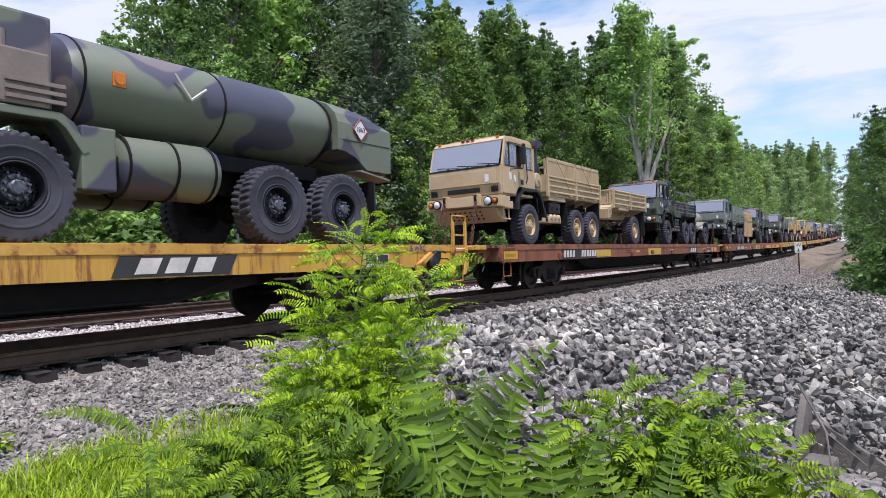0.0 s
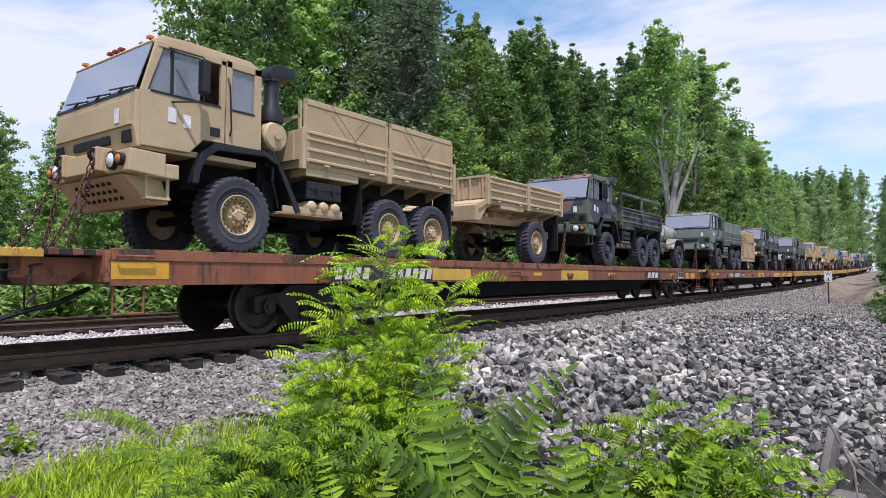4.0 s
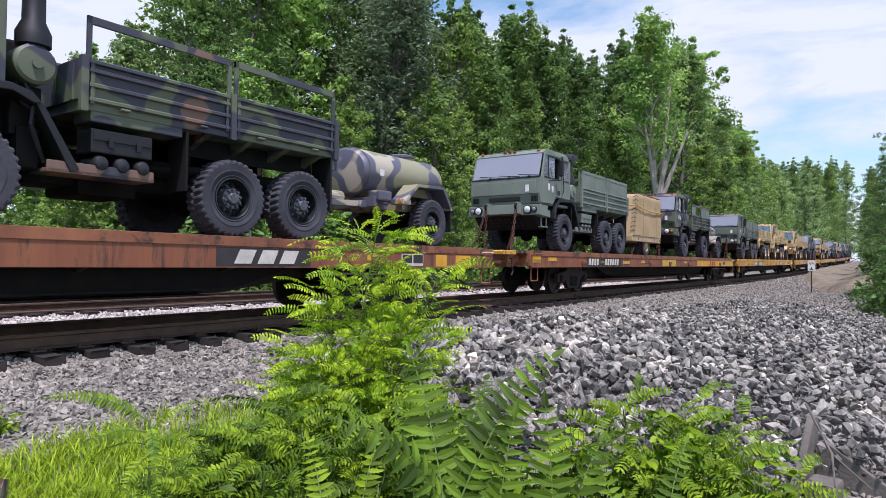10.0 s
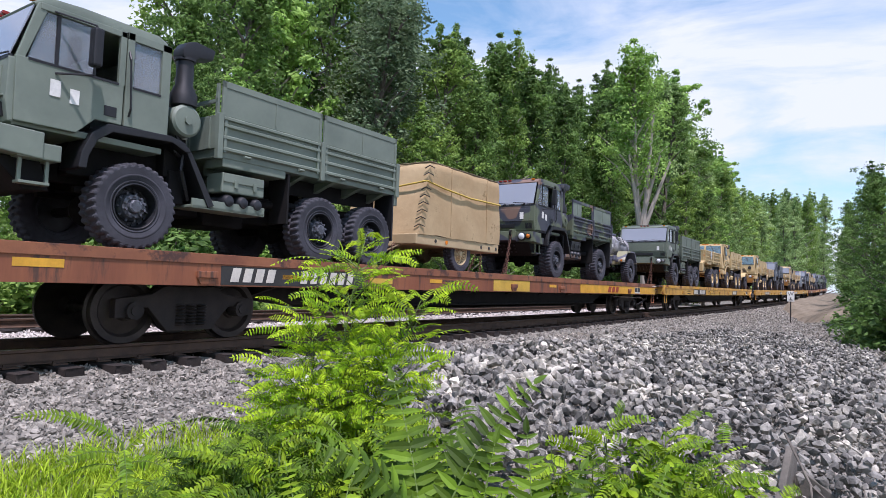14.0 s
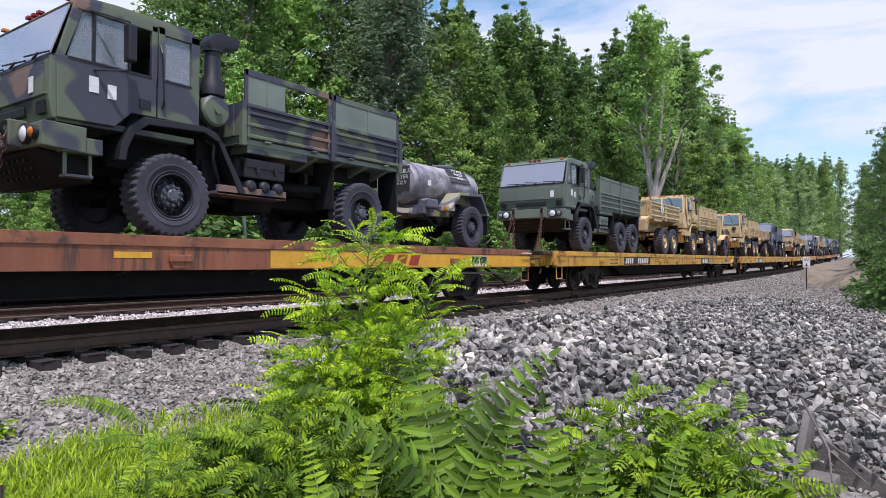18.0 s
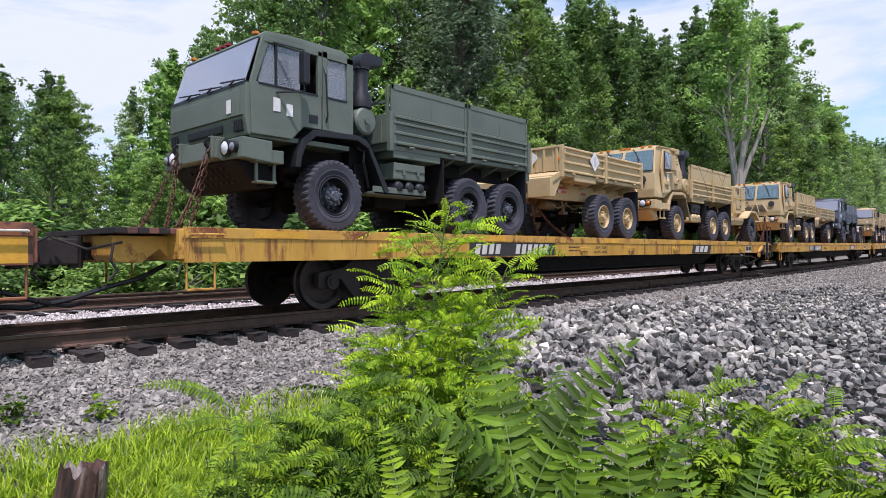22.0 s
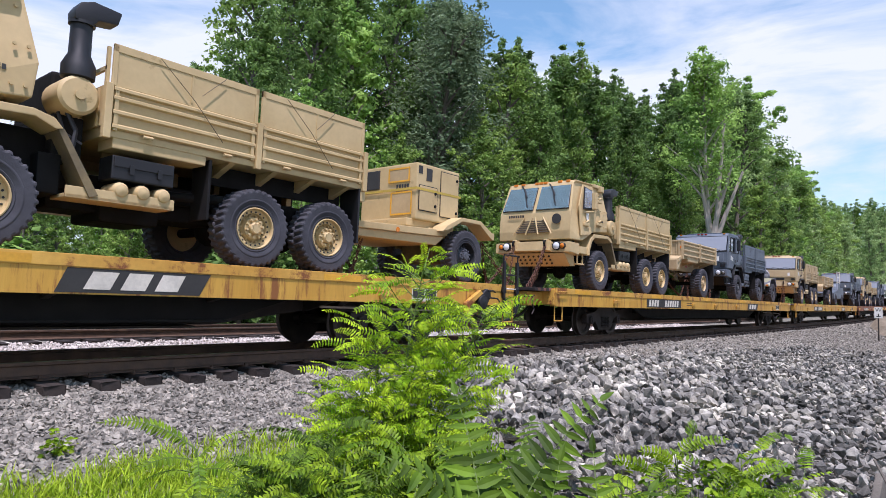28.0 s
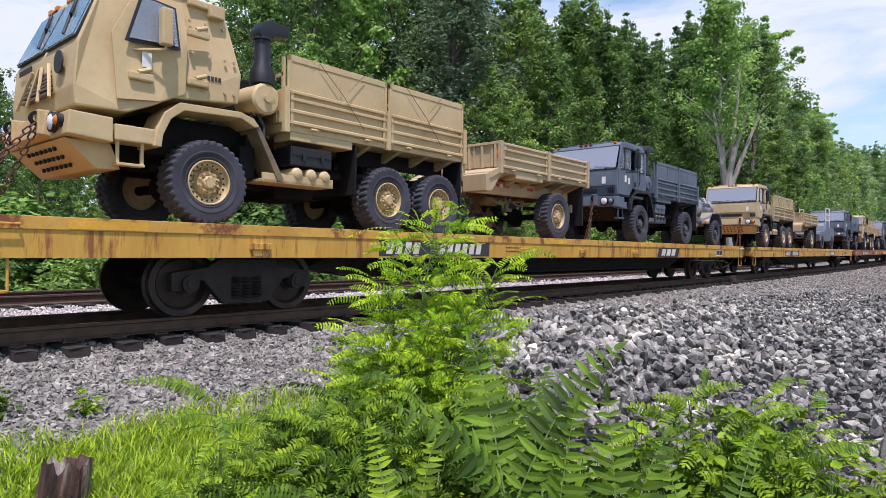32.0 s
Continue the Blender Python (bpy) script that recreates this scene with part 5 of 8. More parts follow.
def tanker(label):
    """The eight-wheel fuel tanker; origin on the deck under its third axle."""
    root = thing("fuel_tanker_truck", label, "truck", "trucks on the train")
    for x in (-5.35, -3.83, 0.0, 1.55):
        for s in (-1, 1):
            wheel(root, x, s, r=0.66, w=0.42, rim_r=0.31, mat=RIM_DARK, lugs=36, track=1.0)
        axle(root, x, 0.66, UNDER)
    bm = bmesh.new()
    lathe(bm, [(0.05, -3.26), (0.52, -3.22), (0.68, -3.12), (0.71, -3.0), (0.71, 1.3), (0.67, 1.42), (0.05, 1.5)], (0, 0, 2.19), "x", 44)
    for v in bm.verts:
        v.co.y *= 1.5
    part("tank", bm, CAMO_TANK, root, smooth=True)
    bm = bmesh.new()
    rings = []
    for x, low, k in ((1.5, 1.79, 1.0), (1.72, 1.77, 1.0), (2.0, 1.68, 0.97), (2.31, 1.47, 0.92), (2.6, 1.46, 0.8), (2.86, 1.46, 0.5), (3.03, 1.47, 0.28)):
        half = [(1.12, low), (1.14, 2.0), (1.14, 2.3)] + [(y, 2.3 + (z - 2.3) * k) for y, z in ((1.07, 2.48), (0.88, 2.66), (0.52, 2.82))]
        rings.append([bm.verts.new((x, y, z)) for y, z in [(-y, z) for y, z in half] + [(0, 2.3 + 0.58 * k)] + half[::-1]])
    for ra, rb in zip(rings, rings[1:]):
        for k in range(len(ra)):
            bm.faces.new((ra[k], ra[(k + 1) % len(ra)], rb[(k + 1) % len(ra)], rb[k]))
    bm.faces.new(rings[0])
    bm.faces.new(rings[-1][::-1])
    bmesh.ops.recalc_face_normals(bm, faces=bm.faces[:])
    part("pump_cabinet", bm, CAMO_TANK, root)
    for side in (-1, 1):
        bm = bmesh.new()
        box(bm, 1.62, 3.0, side * 1.138, side * 1.146, 1.975, 1.99)
        part("cabinet_seam", bm, BLACK, root)
        bm = bmesh.new()
        prism(bm, [(2.1, 1.46), (2.98, 1.34), (2.98, 1.3), (2.1, 1.42)], side * 0.78, side * 1.14, "y", 0.006)
        part("splash_plate", bm, GUARD, root)
        bm = bmesh.new()
        lathe(bm, [(0.06, 0.0), (0.06, 0.03), (0.01, 0.035)], (3.03, side * 1.0, 1.75), "x", 12)
        part("tail_light", bm, REDLENS, root)
    bm = bmesh.new()
    for x in (1.38, -0.9, -3.0):
        lathe(bm, [(0.7, x), (0.72, x), (0.72, x + 0.03), (0.7, x + 0.03)], (0, 0, 2.19), "x", 44, True)
    for v in bm.verts:
        v.co.y *= 1.5
    part_each("tank_band", bm, UNDER, root, smooth=True)
    bm = bmesh.new()
    for s in (-1, 1):
        tube(bm, [(0.9, s * 0.5, 2.82), (1.0, s * 0.55, 3.0), (2.6, s * 0.6, 2.98), (3.14, s * 0.6, 2.8), (3.14, s * 0.6, 2.3)], 0.016)
        for x in (1.6, 2.5):
            rod(bm, (x, s * 0.58, 2.6), (x, s * 0.58, 2.99), 0.015, 6)
        rod(bm, (3.14, s * 0.22 - 0.8, 1.2), (3.14, s * 0.22 - 0.8, 2.4), 0.02, 6)
    for k in range(6):
        rod(bm, (3.14, -1.02, 1.3 + 0.2 * k), (3.14, -0.58, 1.3 + 0.2 * k), 0.016, 6)
    part_each("guard_rail", bm, UNDER, root)
    for s in (-1, 1):
        bm = bmesh.new()
        box(bm, -3.12, -2.68, s * 0.72, s * 1.2, 0.68, 1.5, 0.03)
        part("tool_box", bm, CAMO_TANK, root)
        bm = bmesh.new()
        lathe(bm, [(0.03, -2.62), (0.3, -2.6), (0.42, -2.52), (0.43, -1.2), (0.4, -1.12), (0.03, -1.08)], (0, s * 0.84, 1.07), "x", 26)
        part("fuel_drum", bm, CAMO_TANK, root, smooth=True)
        bm = bmesh.new()
        for x in (-2.55, -1.85, -1.25):
            lathe(bm, [(0.432, x), (0.445, x), (0.445, x + 0.035), (0.432, x + 0.035)], (0, s * 0.84, 1.07), "x", 26, True)
        part_each("drum_strap", bm, UNDER, root)
        bm = bmesh.new()
        prism(bm, [(-6.1, 1.45), (-6.0, 1.6), (-3.35, 1.6), (-3.2, 1.5), (-3.02, 1.15), (-3.1, 1.12), (-3.3, 1.42), (-3.4, 1.5), (-5.95, 1.5), (-6.05, 1.4)], s * 0.7, s * 1.21, "y", 0.012)
        part("front_fender", bm, CAMO_TANK, root)
        bm = bmesh.new()
        box(bm, 2.4, 2.44, s * 0.75, s * 1.2, 0.35, 1.25, 0.004)
        part("mudflap", bm, BLACK, root)
    bm = bmesh.new()
    box(bm, -4.5, -3.4, -1.12, 1.12, 1.62, 2.76, 0.04)
    part("cab_rear_body", bm, CAMO_TANK, root)
    bm = bmesh.new()
    box(bm, -4.2, -3.46, -1.2, -1.12, 1.62, 2.28, 0.03)
    part("exhaust_guard", bm, GUARD, root, "dull grey-brown guard plate")
    bm = bmesh.new()
    for k in range(3):
        box(bm, -3.95, -3.3, -1.24, -1.2, 1.68 + 0.1 * k, 1.73 + 0.1 * k, 0.004)
    part_each("guard_slat", bm, GUARD, root)
    bm = bmesh.new()
    rod(bm, (-3.95, -1.1, 2.2), (-3.95, -1.1, 2.48), 0.06, 10)
    part("exhaust_pipe", bm, GUARD, root)
    bm = bmesh.new()
    prism(bm, [(-7.35, 1.2), (-7.4, 2.1), (-7.05, 2.66), (-4.6, 2.66), (-4.5, 1.62), (-4.6, 1.3)], -1.18, 1.18, "y", 0.04)
    part("cab", bm, CAMO_TANK, root)
    chassis(root, -7.3, 2.9, UNDER, 0.85, 1.25)
    bm = bmesh.new()
    box(bm, -3.0, 1.3, -0.75, 0.75, 1.2, 1.45, 0.02)
    part("tank_cradle", bm, UNDER, root)
    bm = bmesh.new()
    prism(bm, [(1.9, 2.22), (2.1, 2.01), (2.3, 2.22), (2.1, 2.43)], -1.158, -1.166)
    part("diamond_placard", bm, PAPER, root, "white and red diamond placard")
    bm = bmesh.new()
    for a in range(4):
        p = [(1.9, 2.22), (2.1, 2.01), (2.3, 2.22), (2.1, 2.43)]
        rod(bm, (p[a][0], -1.166, p[a][1]), (p[(a + 1) % 4][0], -1.166, p[(a + 1) % 4][1]), 0.012, 5)
    part("placard_edge", bm, REDMARK, root)
    ob = part("lettering", words("1863", 0.13, PANEL), None, root)
    ob.matrix_basis = pose(2.1, -1.17, 2.22)
    bm = bmesh.new()
    rod(bm, (-2.55, -1.0, 2.2), (-2.55, -1.1, 2.2), 0.07, 14)
    box(bm, -2.64, -2.46, -1.08, -1.02, 2.1, 2.3, 0.01)
    part("side_reflector", bm, AMBER, root)
    bm = bmesh.new()
    for a, b in (((-1.75, 2.46), (-1.5, 2.12)), ((-1.5, 2.12), (-1.25, 2.32))):
        rod(bm, (a[0], -1.09, a[1]), (b[0], -1.11, b[1]), 0.02, 5)
    part_each("tape_strip", bm, WHITE, root)
    return root


def scout_car(label):
    """A low four-wheel utility vehicle with a rack on its rear body."""
    root = thing("utility_vehicle", label, "truck", "trucks on the train")
    for x in (0.0, 3.3):
        for s in (-1, 1):
            wheel(root, x, s, r=0.47, w=0.31, rim_r=0.22, mat=UNDER, lugs=34, track=0.92)
        axle(root, x, 0.47, UNDER, 0.9)
    bm = bmesh.new()
    prism(bm, [(-0.75, 0.55), (-0.8, 1.0), (-0.6, 1.15), (0.85, 1.25), (1.15, 1.25), (1.15, 0.55)], -1.05, 1.05, "y", 0.04)
    part("hood", bm, DARKPAINT, root)
    bm = bmesh.new()
    prism(bm, [(1.0, 0.55), (1.0, 1.25), (1.35, 1.83), (2.4, 1.85), (2.45, 0.55)], -1.05, 1.05, "y", 0.04)
    part("cab", bm, DARKPAINT, root)
    bm = bmesh.new()
    prism(bm, [(1.06, 1.29), (1.03, 1.29), (1.31, 1.77), (1.34, 1.77)], -0.92, 0.92, "y")
    part("windscreen", bm, WINDSCREEN, root)
    bm = bmesh.new()
    box(bm, 2.4, 4.2, -1.05, 1.05, 0.6, 1.5, 0.04)
    part("rear_body", bm, DARKPAINT, root)
    bm = bmesh.new()
    for x in (2.6, 3.9):
        for s in (-0.8, 0.8):
            rod(bm, (x, s, 1.5), (x, s, 2.9), 0.035, 6)
    for z in (2.0, 2.4, 2.85):
        rod(bm, (2.6, -0.8, z), (3.9, -0.8, z), 0.03, 6)
        rod(bm, (2.6, 0.8, z), (3.9, 0.8, z), 0.03, 6)
    part("rack", bm, WHITE, root, "pale tubular rack")
    return root


def chain(bm, a, b, size=0.055):
    """Links from a to b with a slight sag."""
    a, b = Vector(a), Vector(b)
    n = max(int((b - a).length / (size * 1.5)), 2)
    for k in range(n):
        f = (k + 0.5) / n
        p = a.lerp(b, f) + Vector((0, 0, -0.12 * math.sin(math.pi * f)))
        m = Matrix.Translation(p) @ (b - a).to_track_quat("Z", "Y").to_matrix().to_4x4() @ Matrix.Rotation(radians(90 * (k % 2)), 4, "Z")
        ring = [(0.5, 0.7), (0.5, -0.7), (0, -1.0), (-0.5, -0.7), (-0.5, 0.7), (0, 1.0)]
        q = [m @ Vector((x * size, 0, z * size)) for x, z in ring]
        for i in range(6):
            rod(bm, q[i], q[(i + 1) % 6], size * 0.19, 5)


# ---- flat cars ----
LONG = 27.1


def bogie_wheels(car, x):
    """One wheelset, which turns as the car goes."""
    key = "wheelset"
    if key not in CACHE:
        bm = bmesh.new()
        for s in (-1, 1):
            lathe(bm, [(0.1, s * 0.84), (0.13, s * 0.84), (0.15, s * 0.8), (0.33, s * 0.76), (0.37, s * 0.82), (0.455, s * 0.82), (0.46, s * 0.72),
                       (0.49, s * 0.7), (0.49, s * 0.67), (0.36, s * 0.68), (0.15, s * 0.7), (0.1, s * 0.6)], (0, 0, 0), "y", 32)
        rod(bm, (0, -0.95, 0), (0, 0.95, 0), 0.075, 12)
        CACHE[key] = fill("wheelset", bm, WHEELSTEEL, True)
    ob = part("wheelset", CACHE[key], None, car)
    ob.matrix_basis = pose(x, 0, 0.46)
    return ob


def bogie(car, x):
    for s in (-1, 1):
        key = ("side_frame", s)
        if key not in CACHE:
            bm = bmesh.new()
            y0, y1 = sorted((s * 0.9, s * 1.04))
            top = [(-1.12, 0.36), (-1.12, 0.62), (-0.62, 0.68), (-0.42, 0.8), (0.42, 0.8), (0.62, 0.68), (1.12, 0.62), (1.12, 0.36), (0.98, 0.36),
                   (0.9, 0.5), (0.66, 0.5), (0.36, 0.16), (-0.36, 0.16), (-0.66, 0.5), (-0.9, 0.5), (-0.98, 0.36)]
            prism(bm, [(a, b) for a, b in top], y0, y1, "y", 0.015)
            for dx in (-0.87, 0.87):
                rod(bm, (dx, s * 0.86, 0.46), (dx, s * 1.1, 0.46), 0.12, 14)
                rod(bm, (dx, s * 1.1, 0.46), (dx, s * 1.12, 0.46), 0.07, 8)
            CACHE[key] = fill("side_frame", bm, STEEL_DARK)
            bm = bmesh.new()
            for dx in (-0.17, 0.0, 0.17):
                for k in range(7):
                    lathe(bm, [(0.055, 0.24 + 0.045 * k), (0.078, 0.255 + 0.045 * k), (0.055, 0.27 + 0.045 * k)], (dx, s * 1.05, 0), "z", 10)
            CACHE[("springs", s)] = fill("spring_nest", bm, STEEL_DARK, True)
        f = part("side_frame", CACHE[key], None, car)
        f.matrix_basis = pose(x, 0, 0)
        part("spring_nest", CACHE[("springs", s)], None, f)
    key = "bolster"
    if key not in CACHE:
        bm = bmesh.new()
        box(bm, -0.2, 0.2, -1.0, 1.0, 0.5, 0.74, 0.03)
        box(bm, -0.8, 0.8, -0.2, 0.2, 0.4, 0.5, 0.02)
        CACHE[key] = fill("bolster", bm, STEEL_DARK)
    part("bolster", CACHE[key], None, car).matrix_basis = pose(x, 0, 0)
    return [bogie_wheels(car, x - 0.87), bogie_wheels(car, x + 0.87)]


def flatcar(label, body, rusted, patches=(), logo=None, number=None, load_text=False, lead=0.0, tail=27.1, stand=None, board=False):
    """An 85-foot flat car; its origin lies at rail height under its leading end. Patches: (along, length, low, high, paint)."""
    car = thing("flat_car", label, "railway car", "flat cars of the train")
    L = LONG
    bm = bmesh.new()
    box(bm, lead, tail, -1.33, 1.33, DECK - 0.07, DECK, 0.006)
    for k in range(50):
        x = 0.4 + k * (L - 0.8) / 49
        box(bm, x - 0.012, x + 0.012, -1.32, 1.32, DECK - 0.075, DECK - 0.062)
    part("deck", bm, rusted, car)
    for s in (-1, 1):
        bm = bmesh.new()
        y = s * 1.38
        prism(bm, [(y, 0.82), (y - s * 0.14, 0.82), (y - s * 0.14, 0.86), (y - s * 0.03, 0.86), (y - s * 0.03, DECK - 0.13), (y, DECK - 0.13)], lead, tail, "x")
        part("side_sill", bm, body, car)
        bm = bmesh.new()
        prism(bm, [(y + s * 0.015, DECK - 0.135), (y - s * 0.05, DECK - 0.135), (y - s * 0.05, DECK + 0.012), (y + s * 0.015, DECK + 0.012)], lead, tail, "x", 0.006)
        part("top_chord", bm, YELLOW_EDGE if body is YELLOW else BROWN_EDGE, car)
        bm = bmesh.new()
        for x in (3.5, 10.3, 13.0, 16.2, 22.9):
            box(bm, x - 0.17, x + 0.17, y - s * 0.02, y + s * 0.05, 0.93, 1.03, 0.012)
            prism(bm, [(x - 0.16, 0.93), (x + 0.16, 0.93), (x + 0.11, 0.85), (x - 0.11, 0.85)], y - s * 0.02, y + s * 0.03, "y")
        part_each("stake_pocket", bm, body, car)
    bm = bmesh.new()
    prism(bm, [(0.3, 0.86), (0.3, 1.16), (L - 0.3, 1.16), (L - 0.3, 0.86), (23.4, 0.82), (20.2, 0.4), (6.8, 0.4), (3.5, 0.82)], -0.36, 0.36, "y", 0.012)
    prism(bm, [(7.2, 0.4), (7.2, 0.37), (19.8, 0.37), (19.8, 0.4)], -0.62, 0.62, "y")
    part("centre_sill", bm, STEEL_DARK, car)
    for s in (-1, 1):
        bm = bmesh.new()
        prism(bm, [(5.7, 0.84), (6.9, 0.5), (20.1, 0.5), (21.3, 0.84)], s * 0.86, s * 0.9, "y")
        prism(bm, [(6.9, 0.5), (6.9, 0.47), (20.1, 0.47), (20.1, 0.5)], s * 0.82, s * 0.98, "y")
        part("lower_girder", bm, UNDER, car)
    bm = bmesh.new()
    for k in range(9):
        x = 5.0 + k * 2.12
        prism(bm, [(-1.34, 0.86), (-1.34, 1.18), (1.34, 1.18), (1.34, 0.86), (0.4, 0.62), (-0.4, 0.62)], x - 0.04, x + 0.04, "x")
    part_each("cross_bearer", bm, STEEL_DARK, car)
    wheels = bogie(car, 3.5) + bogie(car, L - 3.55)
    edge = YELLOW_EDGE if body is YELLOW else BROWN_EDGE
    nose = lead - 0.75
    for s in (-1, 1):
        bm = bmesh.new()
        prism(bm, [(nose, 0.92), (nose, 1.17), (lead, 1.17), (lead, 0.84), (lead - 0.16, 1.0), (lead - 0.4, 0.82), (lead - 0.7, 0.84)], s * 0.34, s * 1.02, "y", 0.012)
        part("draft_box", bm, edge, car)
    bm = bmesh.new()
    box(bm, nose, lead, -0.34, 0.34, 1.1, 1.19, 0.01)
    box(bm, lead - 0.06, lead + 0.01, -1.36, 1.36, 0.86, 1.25, 0.01)
    box(bm, tail - 0.01, tail + 0.05, -1.36, 1.36, 0.84, 1.25, 0.01)
    part_each("end_sill", bm, edge, car)
    for k in range(6):
        bm = bmesh.new()
        x = nose - 0.05 + k * (lead - nose + 0.05) / 6
        box(bm, x, x + (lead - nose + 0.05) / 6 - 0.01, -1.28, 1.28, 1.19, DECK - 0.004, 0.008)
        part("edge_block", bm, STEEL_DARK if k % 2 == 0 else BROWN_RUST, car)
    if board:
        bm = bmesh.new()
        box(bm, lead - 1.42, lead - 0.72, -1.3, -0.95, 1.16, 1.24, 0.006)
        prism(bm, [(lead - 1.42, 1.235)] + [(lead - 1.42 + 0.0389 * k, 1.266 if k % 2 else 1.24) for k in range(19)] + [(lead - 0.72, 1.235)], -1.3, -0.95, "y")
        part("crossover_board", bm, YELLOW, car, "yellow toothed crossover board")
        bm = bmesh.new()
        box(bm, lead - 0.9, lead - 0.7, -1.15, -1.0, 0.95, 1.18, 0.01)
        part("board_bracket", bm, edge, car)
    for e in (0, 1):
        fx = (lambda x: nose + x) if e == 0 else (lambda x: tail - x)
        fs = (lambda x: lead + x) if e == 0 else (lambda x: tail - x)
        bm = bmesh.new()
        a, b = sorted((fx(0.3), fx(-0.5)))
        box(bm, a, b, -0.13, 0.13, 0.86, 1.08, 0.03)
        part("coupler_shank", bm, STEEL_DARK, car)
        bm = bmesh.new()
        b = [fx(v) for v in (-0.4, -0.82)]
        prism(bm, [(b[0], -0.2), (b[1], -0.26), (b[1], -0.05), (b[0] * 0.5 + b[1] * 0.5, 0.02), (b[1], 0.16), (b[0], 0.2)], 0.8, 1.14, "z", 0.02)
        rod(bm, (b[1], -0.15, 0.76), (b[1], -0.15, 1.18), 0.09, 12)
        part("coupler", bm, STEEL_DARK, car)
        bm = bmesh.new()
        tube(bm, [(fx(0.9), -0.5, 0.78), (fx(0.5), -0.55, 0.6), (fx(0.1), -0.52, 0.5), (fx(-0.3), -0.42, 0.36), (fx(-0.7), -0.25, 0.27), (fx(-0.95), -0.1, 0.3)], 0.032, 7)
        part("air_hose", bm, BLACK, car, smooth=True)
        bm = bmesh.new()
        for s in (-1, 1):
            y = s * 1.33
            for dx in (0.05, 0.44):
                rod(bm, (fs(dx), y, 0.95), (fs(dx), y, 0.46), 0.016, 6)
            rod(bm, (fs(0.05), y, 0.46), (fs(0.44), y, 0.46), 0.018, 6)
        part_each("step_iron", bm, edge, car)
        bm = bmesh.new()
        for s in (-1, 1):
            tube(bm, [(fs(0.06), s * 1.395, 1.17), (fs(0.06), s * 1.44, 1.19), (fs(0.52), s * 1.44, 1.19), (fs(0.52), s * 1.395, 1.17)], 0.013, 6)
        part_each("grab_iron", bm, WHITE if e else edge, car)
        bm = bmesh.new()
        tube(bm, [(fx(0.05), -1.2, 1.08), (fx(-0.06), -1.22, 1.06), (fx(-0.1), -0.5, 1.0), (fx(-0.45), -0.3, 1.15)], 0.016, 6)
        tube(bm, [(fx(-0.06), -1.22, 1.06), (fx(-0.1), -1.24, 0.86), (fx(-0.02), -1.24, 0.74), (fx(-0.12), -1.24, 0.62)], 0.016, 6)
        part_each("uncoupling_rod", bm, STEEL_DARK, car)
    if stand:
        for dx in (0.57, 0.06):
            bm = bmesh.new()
            box(bm, tail - dx - 0.035, tail - dx + 0.035, -1.46, -1.4, 0.98 if stand is BLACK else 1.1, 1.8, 0.008)
            box(bm, tail - dx - 0.06, tail - dx + 0.06, -1.465, -1.4, 1.1, 1.22, 0.01)
            rod(bm, (tail - dx, -1.43, 1.16), (tail - dx, -1.475, 1.16), 0.02, 6)
            part("stand_post", bm, stand, car)
            bm = bmesh.new()
            prism(bm, [(tail - dx + 0.04, 1.0), (tail - dx + 0.14, 1.0), (tail - dx + 0.1, 0.84), (tail - dx - 0.03, 0.6), (tail - dx - 0.1, 0.6), (tail - dx - 0.04, 0.82)], -1.45, -1.4, "y", 0.008)
            part("stand_leg", bm, stand, car)
        for z in (1.5, 1.94):
            bm = bmesh.new()
            tube(bm, [(tail - 0.59, -1.43, z - 0.14 if z > 1.8 else z), (tail - 0.59, -1.43, z), (tail - 0.04, -1.43, z), (tail - 0.04, -1.43, z - 0.14 if z > 1.8 else z)], 0.018, 6)
            part("stand_bar", bm, stand, car)
        bm = bmesh.new()
        prism(bm, [(tail - 1.5, 1.13), (tail - 1.42, 1.06), (tail - 1.85, 0.8), (tail - 1.85, 0.64), (tail - 1.98, 0.64), (tail - 1.98, 0.86)], -1.5, -1.4, "y", 0.012)
        part("brake_bracket", bm, edge, car)
        bm = bmesh.new()
        lathe(bm, [(0.03, -0.08), (0.14, -0.06), (0.16, 0), (0.14, 0.06)], (tail - 1.42, -1.46, 0.88), "y", 18)
        prism(bm, [(tail - 1.5, 0.8), (tail - 1.5, 1.0), (tail - 1.3, 1.16), (tail - 1.16, 1.14), (tail - 1.14, 1.0), (tail - 1.3, 0.78)], -1.5, -1.42, "y", 0.02)
        tube(bm, [(tail - 1.25, -1.5, 1.12), (tail - 1.1, -1.52, 1.13), (tail - 1.02, -1.52, 1.1)], 0.018, 6)
        tube(bm, [(tail - 1.25, -1.5, 0.98), (tail - 0.95, -1.53, 0.97), (tail - 0.84, -1.53, 0.88)], 0.016, 6)
        part("hand_brake", bm, BLACK, car, "black hand brake with a crank")
    bm = bmesh.new()
    tube(bm, [(L - 5.5, -1.2, 0.72), (L - 2.0, -1.2, 0.68), (L - 1.4, -1.15, 0.58), (L - 1.0, -1.05, 0.66)], 0.02)
    part("brake_rod", bm, GUARD, car)
    bm = bmesh.new()
    lathe(bm, [(0.04, -0.5), (0.22, -0.46), (0.22, 0.46), (0.04, 0.5)], (L - 7.0, 0.62, 0.62), "x", 16)
    box(bm, L - 8.6, L - 7.9, -0.75, -0.4, 0.5, 0.8, 0.03)
    part_each("brake_gear", bm, UNDER, car)
    for k, (x, w, z0, z1, paint) in enumerate(patches):
        bm = bmesh.new()
        box(bm, x, x + w, -1.384 if z0 < 1.13 else -1.399, -1.379, z0, z1)
        part("painted_patch", bm, paint, car)
